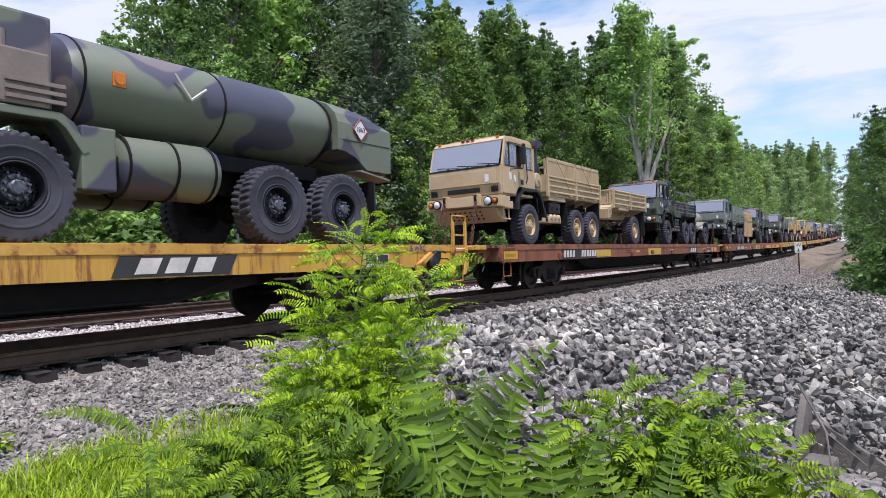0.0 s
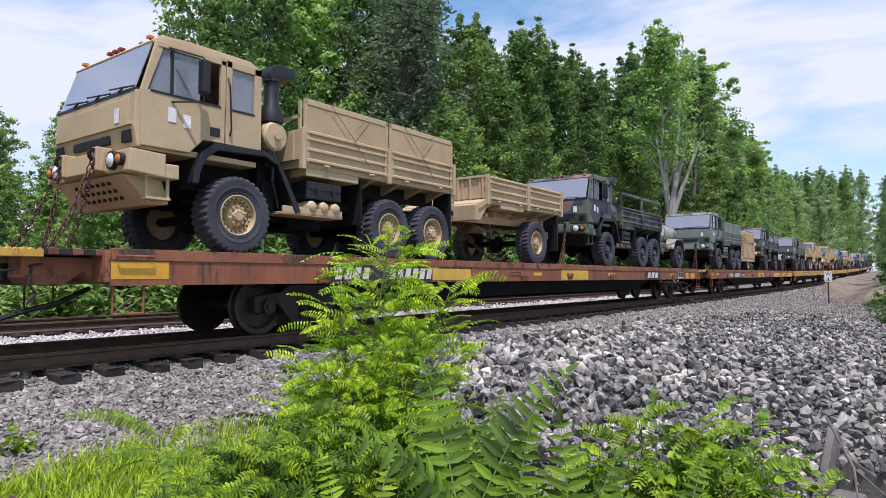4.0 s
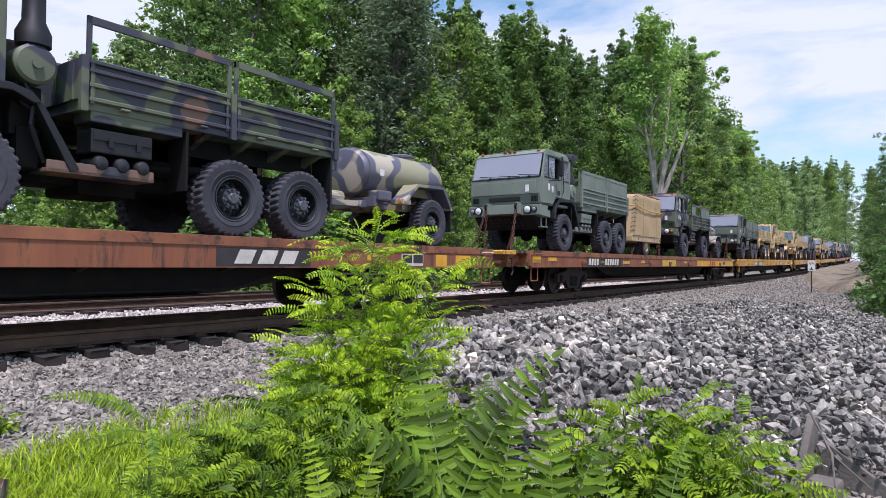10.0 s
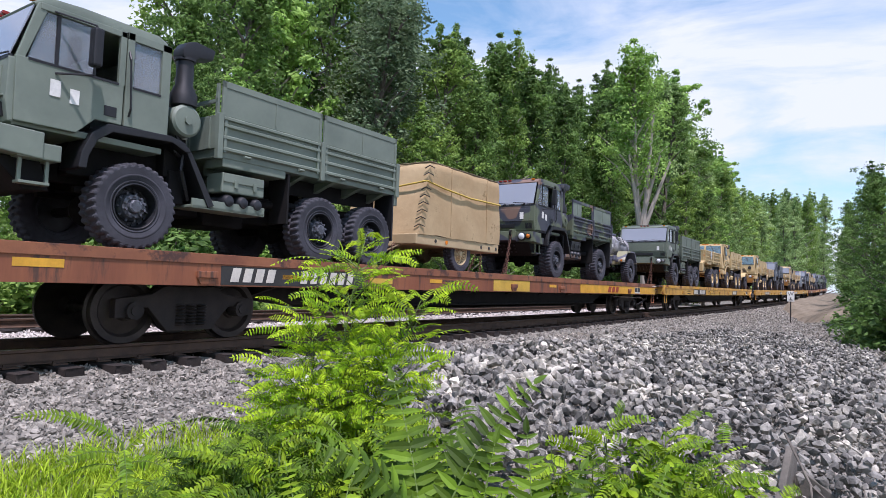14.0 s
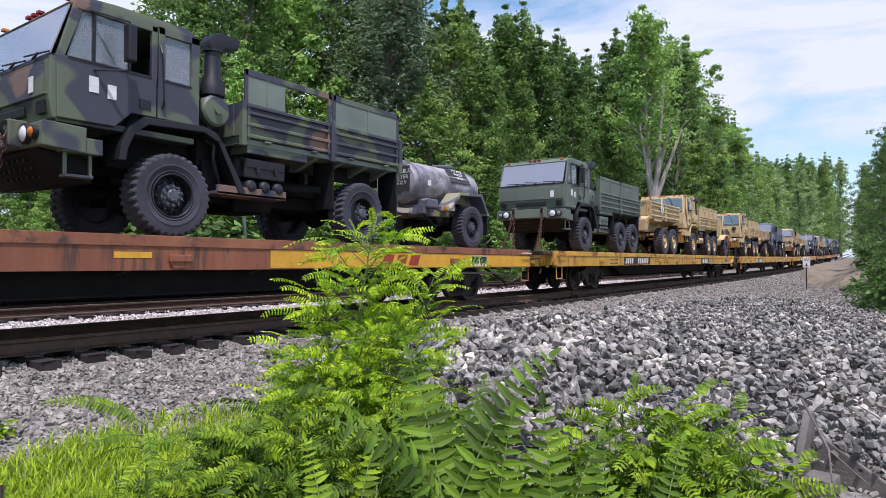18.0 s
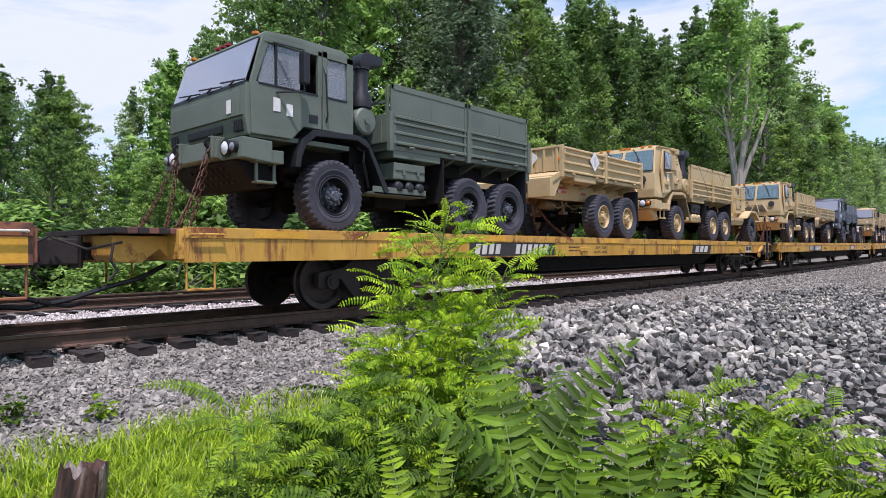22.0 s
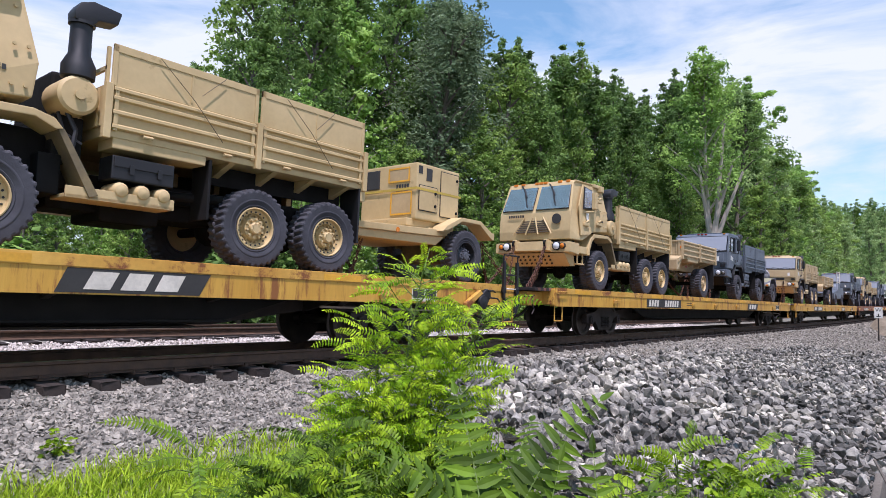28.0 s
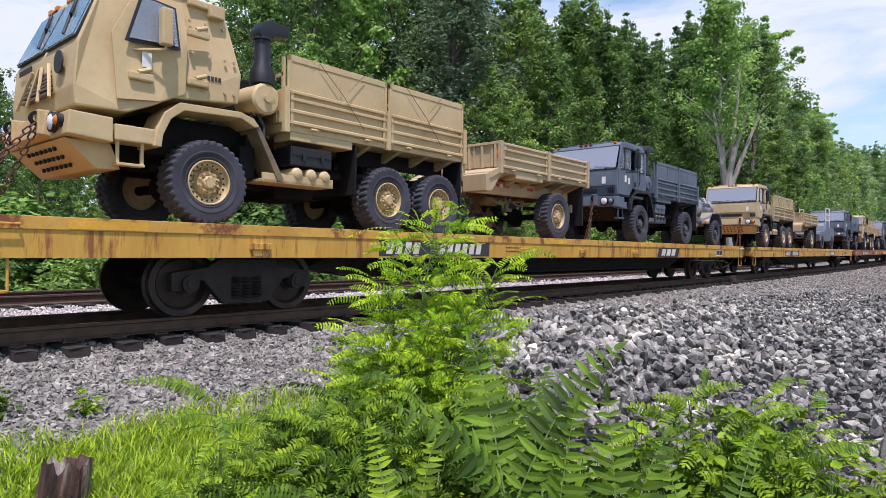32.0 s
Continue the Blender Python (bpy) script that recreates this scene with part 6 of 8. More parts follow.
    if logo:
        x, panel, mark = logo
        y = -1.386
        if panel:
            bm = bmesh.new()
            prism(bm, [(x, 0.84), (x + 1.75, 0.84), (x + 1.9, 1.125), (x + 0.12, 1.125)], -1.381, y)
            part("logo_panel", bm, PANEL, car, "dark slanted logo panel")
        bm = bmesh.new()
        for k in range(3):
            x0 = x + 0.3 + 0.42 * k
            prism(bm, [(x0, 0.88), (x0 + 0.3, 0.88), (x0 + 0.4, 1.09), (x0 + 0.1, 1.09)], y - 0.001, y - 0.005)
        part_each("logo_shape", bm, mark, car, "slanted block logo shape")
    if number:
        x, n, panel, mark = number
        if panel:
            bm = bmesh.new()
            box(bm, x - 0.16, x + 3.0, -1.386, -1.381, 0.85, 1.125)
            part("number_panel", bm, PANEL, car, "dark panel behind marking bars")
        bm = bmesh.new()
        for k in range(n):
            x0 = x + 0.225 * k + (0.5 if k > 3 else 0)
            prism(bm, [(x0, 0.885), (x0 + 0.15, 0.885), (x0 + 0.2, 1.095), (x0 + 0.05, 1.095)], -1.387, -1.391)
        part_each("marking_bar", bm, mark, car)
    if load_text:
        for k, t in enumerate(("LT.WT.  77600", "LD.LMT. 142400")):
            ob = part("lettering", words(t, 0.1, PANEL), None, car)
            ob.matrix_basis = pose(11.2, -1.387, 1.02 - 0.11 * k)
        for k, t in enumerate(("2 INCH H.F. COMP SHOES", "VALVE NOT REQUIRED")):
            ob = part("lettering", words(t, 0.075, PANEL), None, car)
            ob.matrix_basis = pose(4.7, -1.387, 1.03 - 0.13 * k)
    bm = bmesh.new()
    box(bm, L - 3.5, L - 2.8, -1.388, -1.38, 0.86, 1.1)
    part("notice_frame", bm, WHITE, car)
    bm = bmesh.new()
    for k in range(2):
        box(bm, L - 3.48 + 0.35 * k, L - 3.17 + 0.35 * k, -1.392, -1.387, 0.92, 1.085)
    part_each("notice_plate", bm, PANEL, car, "black consolidated notice plate")
    bm = bmesh.new()
    for k in range(10):
        box(bm, 9.6 + 0.06 * k, 9.64 + 0.06 * k, -1.383, -1.379, 1.02, 1.05)
        box(bm, 9.6 + 0.07 * k, 9.65 + 0.07 * k, -1.383, -1.379, 0.94, 0.97)
    part_each("stencil_bar", bm, PANEL, car)
    return car, wheels


def yellow_patches():
    return [(1.0, 0.9, 1.15, 1.25, PATCH), (6.2, 0.8, 1.15, 1.25, PATCH), (11.4, 0.8, 1.15, 1.25, PATCH), (16.6, 0.8, 1.15, 1.25, PATCH), (21.5, 0.8, 1.15, 1.25, PATCH)]


CARS = []    # (car, wheelsets, place of its leading end at the start)
RIDES = []   # (thing, place at the start, height above the rail)
STARTS = dict(A=-14.7, B=14.25, C=43.4, D=71.7, E=100.6, F=129.4, G=158.2, H=187.0)


def ride(ob, at, z=DECK):
    RIDES.append((ob, at, z))
    return ob


car_a = flatcar("rust-streaked yellow flat car with dark logo panel", YELLOW, YELLOW_RUST, [(0.9, 4.0, 0.84, 0.98, PATCH), (25.7, 0.75, 0.88, 1.1, PATCH)] + yellow_patches(), (18.85, True, WHITE), stand=YELLOW)
tag = part("lettering", words("& WRC", 0.17, GRAFFITI), None, car_a[0], "blue hand-painted lettering")
tag.matrix_basis = pose(25.25, -1.402, 1.205)
car_b = flatcar("worn brown flat car with yellow patches", BROWN, BROWN_RUST,
                [(0.0, 0.75, 0.9, 1.12, PATCH), (3.6, 2.87, 0.835, 1.125, PANEL), (6.5, 1.4, 0.86, 1.1, PATCH_PALE), (10.83, 0.46, 0.96, 1.04, PATCH), (12.46, 1.85, 0.84, 1.125, PATCH_PALE),
                 (15.9, 0.6, 0.96, 1.05, PATCH), (19.4, 1.8, 0.84, 1.12, PANEL), (22.6, 0.45, 0.96, 1.06, PATCH), (24.75, 0.4, 0.85, 1.1, PATCH), (25.5, 0.6, 0.85, 1.1, PATCH)], (19.4, False, WHITE), (3.75, 10, False, WHITE), board=True)
car_c = flatcar("worn brown flat car with dark number panel and yellow patches", BROWN, BROWN_RUST,
                [(0.05, 0.5, 0.95, 1.15, PATCH), (1.0, 0.55, 1.0, 1.1, PATCH), (3.74, 3.16, 0.84, 1.12, PANEL), (4.92, 0.42, 0.95, 1.02, PATCH), (7.1, 0.68, 0.93, 1.03, PATCH_PALE),
                 (9.09, 0.46, 0.98, 1.06, PATCH), (11.9, 2.06, 0.84, 1.125, PATCH_PALE), (15.3, 0.5, 0.98, 1.06, PATCH), (17.75, 8.8, 0.84, 1.125, PATCH)], (20.1, False, REDMARK), (3.9, 10, False, WHITE), tail=26.6, board=True)
car_d = flatcar("clean-sided yellow flat car with dark number panel", YELLOW, YELLOW_RUST, yellow_patches(), (17.65, True, WHITE), (5.95, 10, True, WHITE), True, stand=BLACK)
car_e = flatcar("yellow flat car with dark number panel", YELLOW, YELLOW_RUST, yellow_patches(), (17.9, True, WHITE), (6.0, 10, True, WHITE))
for k, (car, sets) in zip("ABCDE", (car_a, car_b, car_c, car_d, car_e)):
    CARS.append((car, sets, STARTS[k]))
for k, (car, sets) in zip("FGH", (car_e, car_c, car_b)):
    CARS.append((copy_thing(car, Matrix()), [], STARTS[k]))

# ---- loads ----
ride(tanker("camouflaged eight-wheel fuel tanker truck chained to the deck"), 7.04)
tan_truck = ride(truck("sand-coloured six-wheel cargo truck with boarded sides", TAN, TAN, dusty=TAN_DEEP, dark_fender=BLACK, lash=True, gear=TAN), 16.2)
tan_trailer = ride(tilt_trailer("sand-coloured single-axle drop-side trailer", TAN, TAN, (0.18,), -2.3, 1.64), 25.45)
camo_truck = ride(truck("dark camouflaged six-wheel cargo truck with open side rails", CAMO, RIM_DARK, upper="open", dark_fender=BLACK, gear=RIM_DARK), 30.64)
ride(water_trailer("pale camouflaged water tank trailer", CAMO_PALE, CAMO_PALE, RIM_DARK), 39.28)
green_truck = ride(truck("olive green six-wheel cargo truck with boarded sides", GREEN, RIM_DARK, dusty=GREEN, dark_fender=BLACK, gear=RIM_DARK), 45.89)
ride(covered_trailer("sand-coloured trailer under a laced canvas cover"), 54.28)
ride(truck("camouflaged four-wheel cargo truck with half-boarded sides", CAMO, RIM_DARK, axles=2, upper="part", dusty=GREEN, dark_fender=BLACK, gear=RIM_DARK), 59.61)
grey_tank = ride(water_trailer("worn grey water tank trailer with white stencilled lettering", GREY_WORN, CAMO_PALE, RIM_DARK, True), 67.55)
ride(truck("deep green six-wheel cargo truck with boarded sides", GREEN_DEEP, RIM_DARK, dusty=GREEN_DEEP, dark_fender=BLACK, gear=RIM_DARK), 74.3)
ride(tilt_trailer("sand-coloured two-axle drop-side trailer with white placards", SAND, SAND, (-0.08, 1.36), -2.26, 2.24, placard=True, z0=1.66, zd=2.27, r=0.605), 83.55)
arm_truck = ride(truck("sand-coloured armoured-cab six-wheel cargo truck", SAND, SAND, "armoured", dusty=SAND, lash=True, gear=SAND), 88.61)
ride(generator_trailer("sand-coloured generator trailer with a yellow strap"), 97.3)
ride(copy_thing(arm_truck, Matrix()), 103.42)
ride(copy_thing(tan_trailer, Matrix()), 112.53)
dark_truck = ride(truck("dark blue-green four-wheel cargo truck with boarded sides", DARKPAINT, RIM_DARK, axles=2, upper="boards", dusty=DARKPAINT, dark_fender=BLACK, gear=RIM_DARK), 117.64)
ride(copy_thing(grey_tank, Matrix()), 125.21)
ride(copy_thing(tan_truck, Matrix()), 132.25)
ride(copy_thing(tan_trailer, Matrix()), 142.58)
ride(scout_car("dark low utility vehicle with a pale tubular rack"), 146.75)
ride(copy_thing(dark_truck, Matrix()), 156.15)
for at, what in ((165.0, tan_truck), (174.0, tan_trailer), (179.0, dark_truck), (192.0, green_truck), (201.0, camo_truck), (209.5, dark_truck)):
    ride(copy_thing(what, Matrix()), at)

# ---- chains that hold the loads ----
CHAINS = {}


def lash_down(at, x, z, reach, spread=0.5, cross=0.15):
    """Two chains from a load's end to the deck."""
    key = (x, z, reach)
    for s in (-1, 1):
        if (key, s) not in CHAINS:
            bm = bmesh.new()
            chain(bm, (x, s * spread, z), (x + reach, s * (spread + cross), 0.04))
            chain(bm, (x + 0.02, s * spread, z - 0.03), (x + reach * 0.45, s * (spread - 0.12), 0.04))
            CHAINS[(key, s)] = fill("tie_down_chain", bm, CHAIN)
        ob = tagged(new("tie_down_chain", CHAINS[(key, s)]), "rusty tie-down chain between a load and the car deck", "chain", "tie-down chains")
        ride(ob, at)


for at in (16.2, 30.64, 45.89, 59.61, 74.3, 117.64, 132.25):
    lash_down(at, -1.8, 1.26, -0.55)
for at in (88.61, 103.42):
    lash_down(at, -1.9, 1.2, -1.1)
for at in (16.2, 30.64, 45.89, 74.3, 88.61, 103.42):
    lash_down(at, 5.4, 0.95, 0.5, 0.6, 0.1)
lash_down(7.04, 2.85, 0.95, 1.3, 0.7, 0.2)
for at in (25.45, 83.55, 112.53, 142.58):
    lash_down(at, -2.6, 1.0, 1.3, 0.5, 0.3)
lash_down(97.3, -2.6, 0.75, -0.5, 0.6, 0.25)
lash_down(97.3, 0.9, 0.95, 0.95, 0.8, 0.3)
lash_down(54.28, -2.0, 0.6, -0.7, 0.5, 0.3)


# ---- ground and tracks ----
TRACK2 = 5.85


def smooth(a, b, x):
    t = min(max((x - a) / (b - a), 0.0), 1.0)
    return t * t * (3 - 2 * t)


def ground_z(x, y):
    """Height of the bare ground."""
    base = rail_z(x)
    if y > -1.5:
        bed = -0.27
        drop = -1.0 * smooth(7.4, 9.6, y) + 0.5 * smooth(10, 16, y)
        z = base + bed + drop - 0.08 * smooth(0.95, 1.45, -y)
    else:
        z = base * smooth(-14, -3, y) - 0.27 - 0.5 * smooth(1.6, 6.2, -y) - 0.05 * smooth(6, 10, -y)
        z -= 0.08 + 0.05 * smooth(1.5, 2.2, -y)
        z += 0.16 * smooth(5, 8, x) * smooth(2.5, 4.0, -y) * (1 - smooth(7.0, 9.5, -y))
        z += 1.6 * smooth(30, 42, x) * smooth(5.5, 9.5, -y)
    far = smooth(14, 40, abs(y))
    z += 0.5 * far * noise.noise(Vector((x * 0.05, y * 0.05, 3)))
    z += 0.03 * noise.noise(Vector((x * 1.3, y * 1.3, 0))) + 0.015 * noise.noise(Vector((x * 4, y * 4, 5)))
    return z


def grid_axis(stops):
    out = []
    for a, b, step in stops:
        out += list(np.arange(a, b, step))
    return out + [stops[-1][1]]


def build_ground():
    xs = grid_axis([(-1500, -300, 200), (-300, -40, 20), (-40, -4, 2), (-4, 24, 0.28), (24, 70, 1.2), (70, 200, 5), (200, 1500, 130)])
    ys = grid_axis([(-1500, -200, 130), (-200, -30, 10), (-30, -11, 1.0), (-11, 8, 0.28), (8, 20, 0.8), (20, 100, 8), (100, 1500, 140)])
    verts = [(x, y, ground_z(x, y)) for x in xs for y in ys]
    n = len(ys)
    faces = [(i * n + j, (i + 1) * n + j, (i + 1) * n + j + 1, i * n + j + 1) for i in range(len(xs) - 1) for j in range(n - 1)]
    ob = new("ground", soup("ground", verts, faces, GROUND, True))
    tagged(ob, "grey gravel ground beside the railway", "ground", kind="structure")


build_ground()


def build_soil():
    """The bare brown bank that rises beside the track, ahead."""
    xs, ys = np.arange(30, 142, 1.0), np.arange(-10.4, -1.9, 0.4)
    verts, edges = [], []
    for x in xs:
        for y in ys:
            inner = -6.2 + 4.0 * smooth(35, 72, x) - 0.4 * noise.noise(Vector((x * 0.3, 0, 7)))
            edge = smooth(inner, inner - 1.4, y) * smooth(35, 43 + 3 * noise.noise(Vector((0, y, 8))), x)
            edges.append(edge)
            verts.append((x, y, ground_z(x, y) - 0.1 + (0.4 + 0.7 * smooth(42, 90, x)) * smooth(0, 0.5, edge) + 0.05 * noise.noise(Vector((x, y, 2)))))
    n = len(ys)
    faces = [(i * n + j, (i + 1) * n + j, (i + 1) * n + j + 1, i * n + j + 1) for i in range(len(xs) - 1) for j in range(n - 1)
             if max(edges[i * n + j], edges[(i + 1) * n + j], edges[i * n + j + 1], edges[(i + 1) * n + j + 1]) > 0.02]
    tagged(new("soil_bank", soup("soil_bank", verts, faces, SOIL, True)), "bare light-brown soil bank beside the track", "ground", kind="structure")


build_soil()


def rail_profile():
    return [(-0.075, 0.0), (0.075, 0.0), (0.075, 0.012), (0.012, 0.03), (0.009, 0.135), (0.036, 0.148), (0.036, 0.178), (0.03, 0.186),
            (-0.03, 0.186), (-0.036, 0.178), (-0.036, 0.148), (-0.009, 0.135), (-0.012, 0.03), (-0.075, 0.012)]


def rail(y, track):
    prof = rail_profile()
    xs = [-60 + 4 * k for k in range(80)]
    bm = bmesh.new()
    rings = [[bm.verts.new((x, y + a, rail_z(x) - 0.186 + b)) for a, b in prof] for x in xs]
    for ra, rb in zip(rings, rings[1:]):
        for k in range(len(prof)):
            f = bm.faces.new((ra[k], rb[k], rb[(k + 1) % len(prof)], ra[(k + 1) % len(prof)]))
            f.material_index = 1 if k in (7,) else 0
    bmesh.ops.recalc_face_normals(bm, faces=bm.faces[:])
    ob = part("rail", bm, RAIL, track)
    ob.data.materials.append(RAILTOP)
    return ob


def tie_mesh(seed):
    rng = random.Random(seed)
    bm = bmesh.new()
    box(bm, -0.115, 0.115, -1.3, 1.3, -0.18, 0.0, 0.012)
    for v in bm.verts:
        v.co += Vector((rng.uniform(-1, 1), rng.uniform(-2, 2), rng.uniform(-1, 0.6))) * 0.008
    return fill("tie", bm, TIE)


def tracks():
    ties = [tie_mesh(k) for k in range(5)]
    rng = random.Random(4)
    for name, y0 in (("track_1", 0.0), ("track_2", TRACK2)):
        track = tagged(new(name), "rusty rails on dark wooden ties in gravel" if y0 == 0 else "second pair of rusty rails beyond the train", "railway track", kind="structure")
        for s in (-1, 1):
            rail(y0 + s * 0.753, track)
        count = 280 if y0 == 0 else 130
        for k in range(count):
            x = -12 + 0.55 * k
            ob = part("tie", ties[rng.randrange(5)], None, track)
            ob.matrix_basis = pose(x + rng.uniform(-0.03, 0.03), y0 + rng.uniform(-0.06, 0.06), rail_z(x) - 0.205 + rng.uniform(-0.012, 0.006), 0, 0, rng.uniform(-1.2, 1.2))
        if y0 == 0:
            bm = bmesh.new()
            for k in range(140):
                x = -12 + 0.55 * k
                for s in (-1, 1):
                    box(bm, x - 0.09, x + 0.09, s * 0.753 - 0.17, s * 0.753 + 0.17, rail_z(x) - 0.206, rail_z(x) - 0.187)
                    for d in (-0.12, 0.12):
                        box(bm, x - 0.07, x - 0.045, s * 0.753 + d - 0.02, s * 0.753 + d + 0.02, rail_z(x) - 0.19, rail_z(x) - 0.155)
            part("tie_plate", bm, RAIL, track)
            bm = bmesh.new()
            for x in (10.4, 19.9, 29.3, 38.8):
                for d in (-0.05, 0.05):
                    box(bm, x - 0.45, x + 0.45, -0.753 + d - 0.014, -0.753 + d + 0.014, rail_z(x) - 0.15, rail_z(x) - 0.05, 0.004)
                    for k in range(6):
                        rod(bm, (x - 0.38 + 0.15 * k, -0.753 + d - 0.03, rail_z(x) - 0.1), (x - 0.38 + 0.15 * k, -0.753 + d + 0.03, rail_z(x) - 0.1), 0.018, 6)
            part("joint_bar", bm, RAIL, track)


tracks()


# ---- stones ----
def stone_template(seed, pts=9, flat=0.75):
    rng = random.Random(seed)
    bm = bmesh.new()
    sx, sy = rng.uniform(0.8, 1.25), rng.uniform(0.6, 1.0)
    for _ in range(pts):
        v = Vector((rng.gauss(0, 1), rng.gauss(0, 1), rng.gauss(0, 1))).normalized() * rng.uniform(0.75, 1.05)
        bm.verts.new((v.x * sx, v.y * sy, v.z * flat))
    r = bmesh.ops.convex_hull(bm, input=bm.verts[:])
    loose = [v for v in bm.verts if not v.link_faces]
    bmesh.ops.delete(bm, geom=loose, context="VERTS")
    bmesh.ops.triangulate(bm, faces=bm.faces[:])
    bmesh.ops.recalc_face_normals(bm, faces=bm.faces[:])
    return bm


def arrays(bm):
    bm.verts.index_update()
    v, f = np.array([x.co[:] for x in bm.verts]), np.array([[x.index for x in y.verts] for y in bm.faces])
    bm.free()
    return v, f


def turns(n, rng):
    q = rng.normal(size=(n, 4))
    q /= np.linalg.norm(q, axis=1)[:, None]
    w, x, y, z = q.T
    return np.stack([1 - 2 * (y * y + z * z), 2 * (x * y - z * w), 2 * (x * z + y * w), 2 * (x * y + z * w), 1 - 2 * (x * x + z * z), 2 * (y * z - x * w),
                     2 * (x * z - y * w), 2 * (y * z + x * w), 1 - 2 * (x * x + y * y)], 1).reshape(n, 3, 3)


def strew(name, places, sizes, templates, mat, seed):
    """One mesh of many stones."""
    rng = np.random.default_rng(seed)
    pick, rot = rng.integers(0, len(templates), len(places)), turns(len(places), rng)
    vs, fs, base = [], [], 0
    for k, (tv, tf) in enumerate(templates):
        sel = np.where(pick == k)[0]
        if len(sel) == 0:
            continue
        v = np.einsum("nij,kj->nki", rot[sel], tv) * sizes[sel][:, None, None] + places[sel][:, None, :]
        f = tf[None] + (np.arange(len(sel)) * len(tv))[:, None, None] + base
        vs.append(v.reshape(-1, 3))
        fs.append(f.reshape(-1, 3))
        base += len(sel) * len(tv)
    return soup(name, np.concatenate(vs), np.concatenate(fs), mat)


def rough_rock(tv, tf):
    """A rock whose faces are broken into uneven facets."""
    bm = bmesh.new()
    vs = [bm.verts.new(v) for v in tv]
    for f in tf:
        bm.faces.new([vs[i] for i in f])
    bmesh.ops.subdivide_edges(bm, edges=bm.edges[:], cuts=1, use_grid_fill=True)
    for v in bm.verts:
        v.co *= 1 + 0.16 * noise.noise(v.co * 2.3) + 0.07 * noise.noise(v.co * 6.0)
    bmesh.ops.triangulate(bm, faces=bm.faces[:])
    return fill("rock", bm, STONE)


def build_stones():
    rng = np.random.default_rng(7)
    small = [arrays(stone_template(k, 7)) for k in range(10)]

    def scatter(n, x0, x1, y0, y1, r0, r1, keep=None):
        x, y = rng.uniform(x0, x1, n), rng.uniform(y0, y1, n)
        if keep is not None:
            m = np.array([keep(a, b) for a, b in zip(x, y)])
            x, y = x[m], y[m]
        r = rng.uniform(r0, r1, len(x))
        z = np.array([ground_z(a, b) for a, b in zip(x, y)]) + r * 0.25
        return np.stack([x, y, z], 1), r

    def off_tie(x, y):
        return y < -1.44 or abs((x + 12.275) % 0.55 - 0.275) > 0.14

    def off_grass(x, y):
        return off_tie(x, y) and (-y < 3.85 + 0.5 * noise.noise(Vector((x, y, 9))) or x > 5.2 or rng.random() < 0.1)
    sets = [scatter(26000, -0.5, 9, -6.0, -1.0, 0.018, 0.042, off_grass), scatter(7000, -0.5, 9, -5.6, -1.2, 0.034, 0.058, off_grass), scatter(9000, 9, 18, -4.6, -1.1, 0.025, 0.05, off_tie), scatter(4200, 18, 40, -5, -1.2, 0.04, 0.07),
            scatter(3600, -1, 12, -1.2, 0.7, 0.025, 0.045, off_tie), scatter(8000, 5.0, 16, -11.5, -8.0, 0.02, 0.055), scatter(11000, 15, 32, -11, -4.3, 0.03, 0.065), scatter(10000, 26, 46, -8.5, -1.6, 0.035, 0.07), scatter(7000, 46, 90, -6.5, -1.5, 0.06, 0.11)]
    places, sizes = np.concatenate([s[0] for s in sets]), np.concatenate([s[1] for s in sets])
    tagged(new("ballast_gravel", strew("ballast_gravel", places, sizes, small, BALLAST, 3)), "loose grey-brown crushed ballast stones", "gravel", kind="stuff")
    # stones between the tracks, with the sunlight painted into their pale tone
    sets = [scatter(17000, 0, 16, 0.9, 5.0, 0.03, 0.05), scatter(6000, 16, 40, 0.9, 5.0, 0.05, 0.09)]
    places, sizes = np.concatenate([s[0] for s in sets]), np.concatenate([s[1] for s in sets])
    tagged(new("fresh_ballast", strew("fresh_ballast", places, sizes, small, BALLAST_SUNLIT, 4)), "ballast between the two tracks with sunlight put into its pale colour", "gravel", kind="stuff")

    def in_heap(x, y):
        top = -3.15 - 0.1 * (x - 7.3) + 0.35 * noise.noise(Vector((x * 0.7, 1, 0)))
        low = -9.5 + 0.8 * noise.noise(Vector((x * 0.5, 2, 0)))
        left = 4.2 + 0.55 * abs(y + 5.2) + 0.6 * noise.noise(Vector((y * 0.8, 3, 0)))
        return low < y < top and x > left
    px, rr = scatter(58000, 3.5, 26, -10.4, -3.0, 0.0, 1.0, in_heap)
    near = np.hypot(px[:, 0], px[:, 1] - EYE.y)
    core = np.exp(-((px[:, 0] - 6.9) / 4.5) ** 2 - ((px[:, 1] + 5.1) / 1.7) ** 2)
    r = (0.026 + 0.1 * rr ** 3.4) * (0.7 + 0.4 * core)
    r[near > 17] *= 0.8
    px[:, 2] += r * 0.15 + 0.17 * rng.random(len(r)) ** 1.6
    extra = np.array([(5.6, -4.0), (6.0, -4.4), (5.1, -3.8), (4.8, -4.3), (6.6, -3.9), (5.5, -4.8), (6.3, -5.0), (4.2, -3.7), (4.5, -3.5), (3.9, -4.0), (4.6, -3.95), (4.3, -4.2)])
    big = [arrays(stone_template(50 + k, 12, 0.74)) for k in range(14)]
    order = np.argsort(-(r / near))
    single, rest = order[:290], order[290:]
    tagged(new("riprap_heap", strew("riprap_heap", px[rest], r[rest], big, STONES, 11)), "heap of angular grey riprap stones", "rocks", kind="stuff")
    meshes = [rough_rock(tv, tf) for tv, tf in big]
    rnd = random.Random(12)
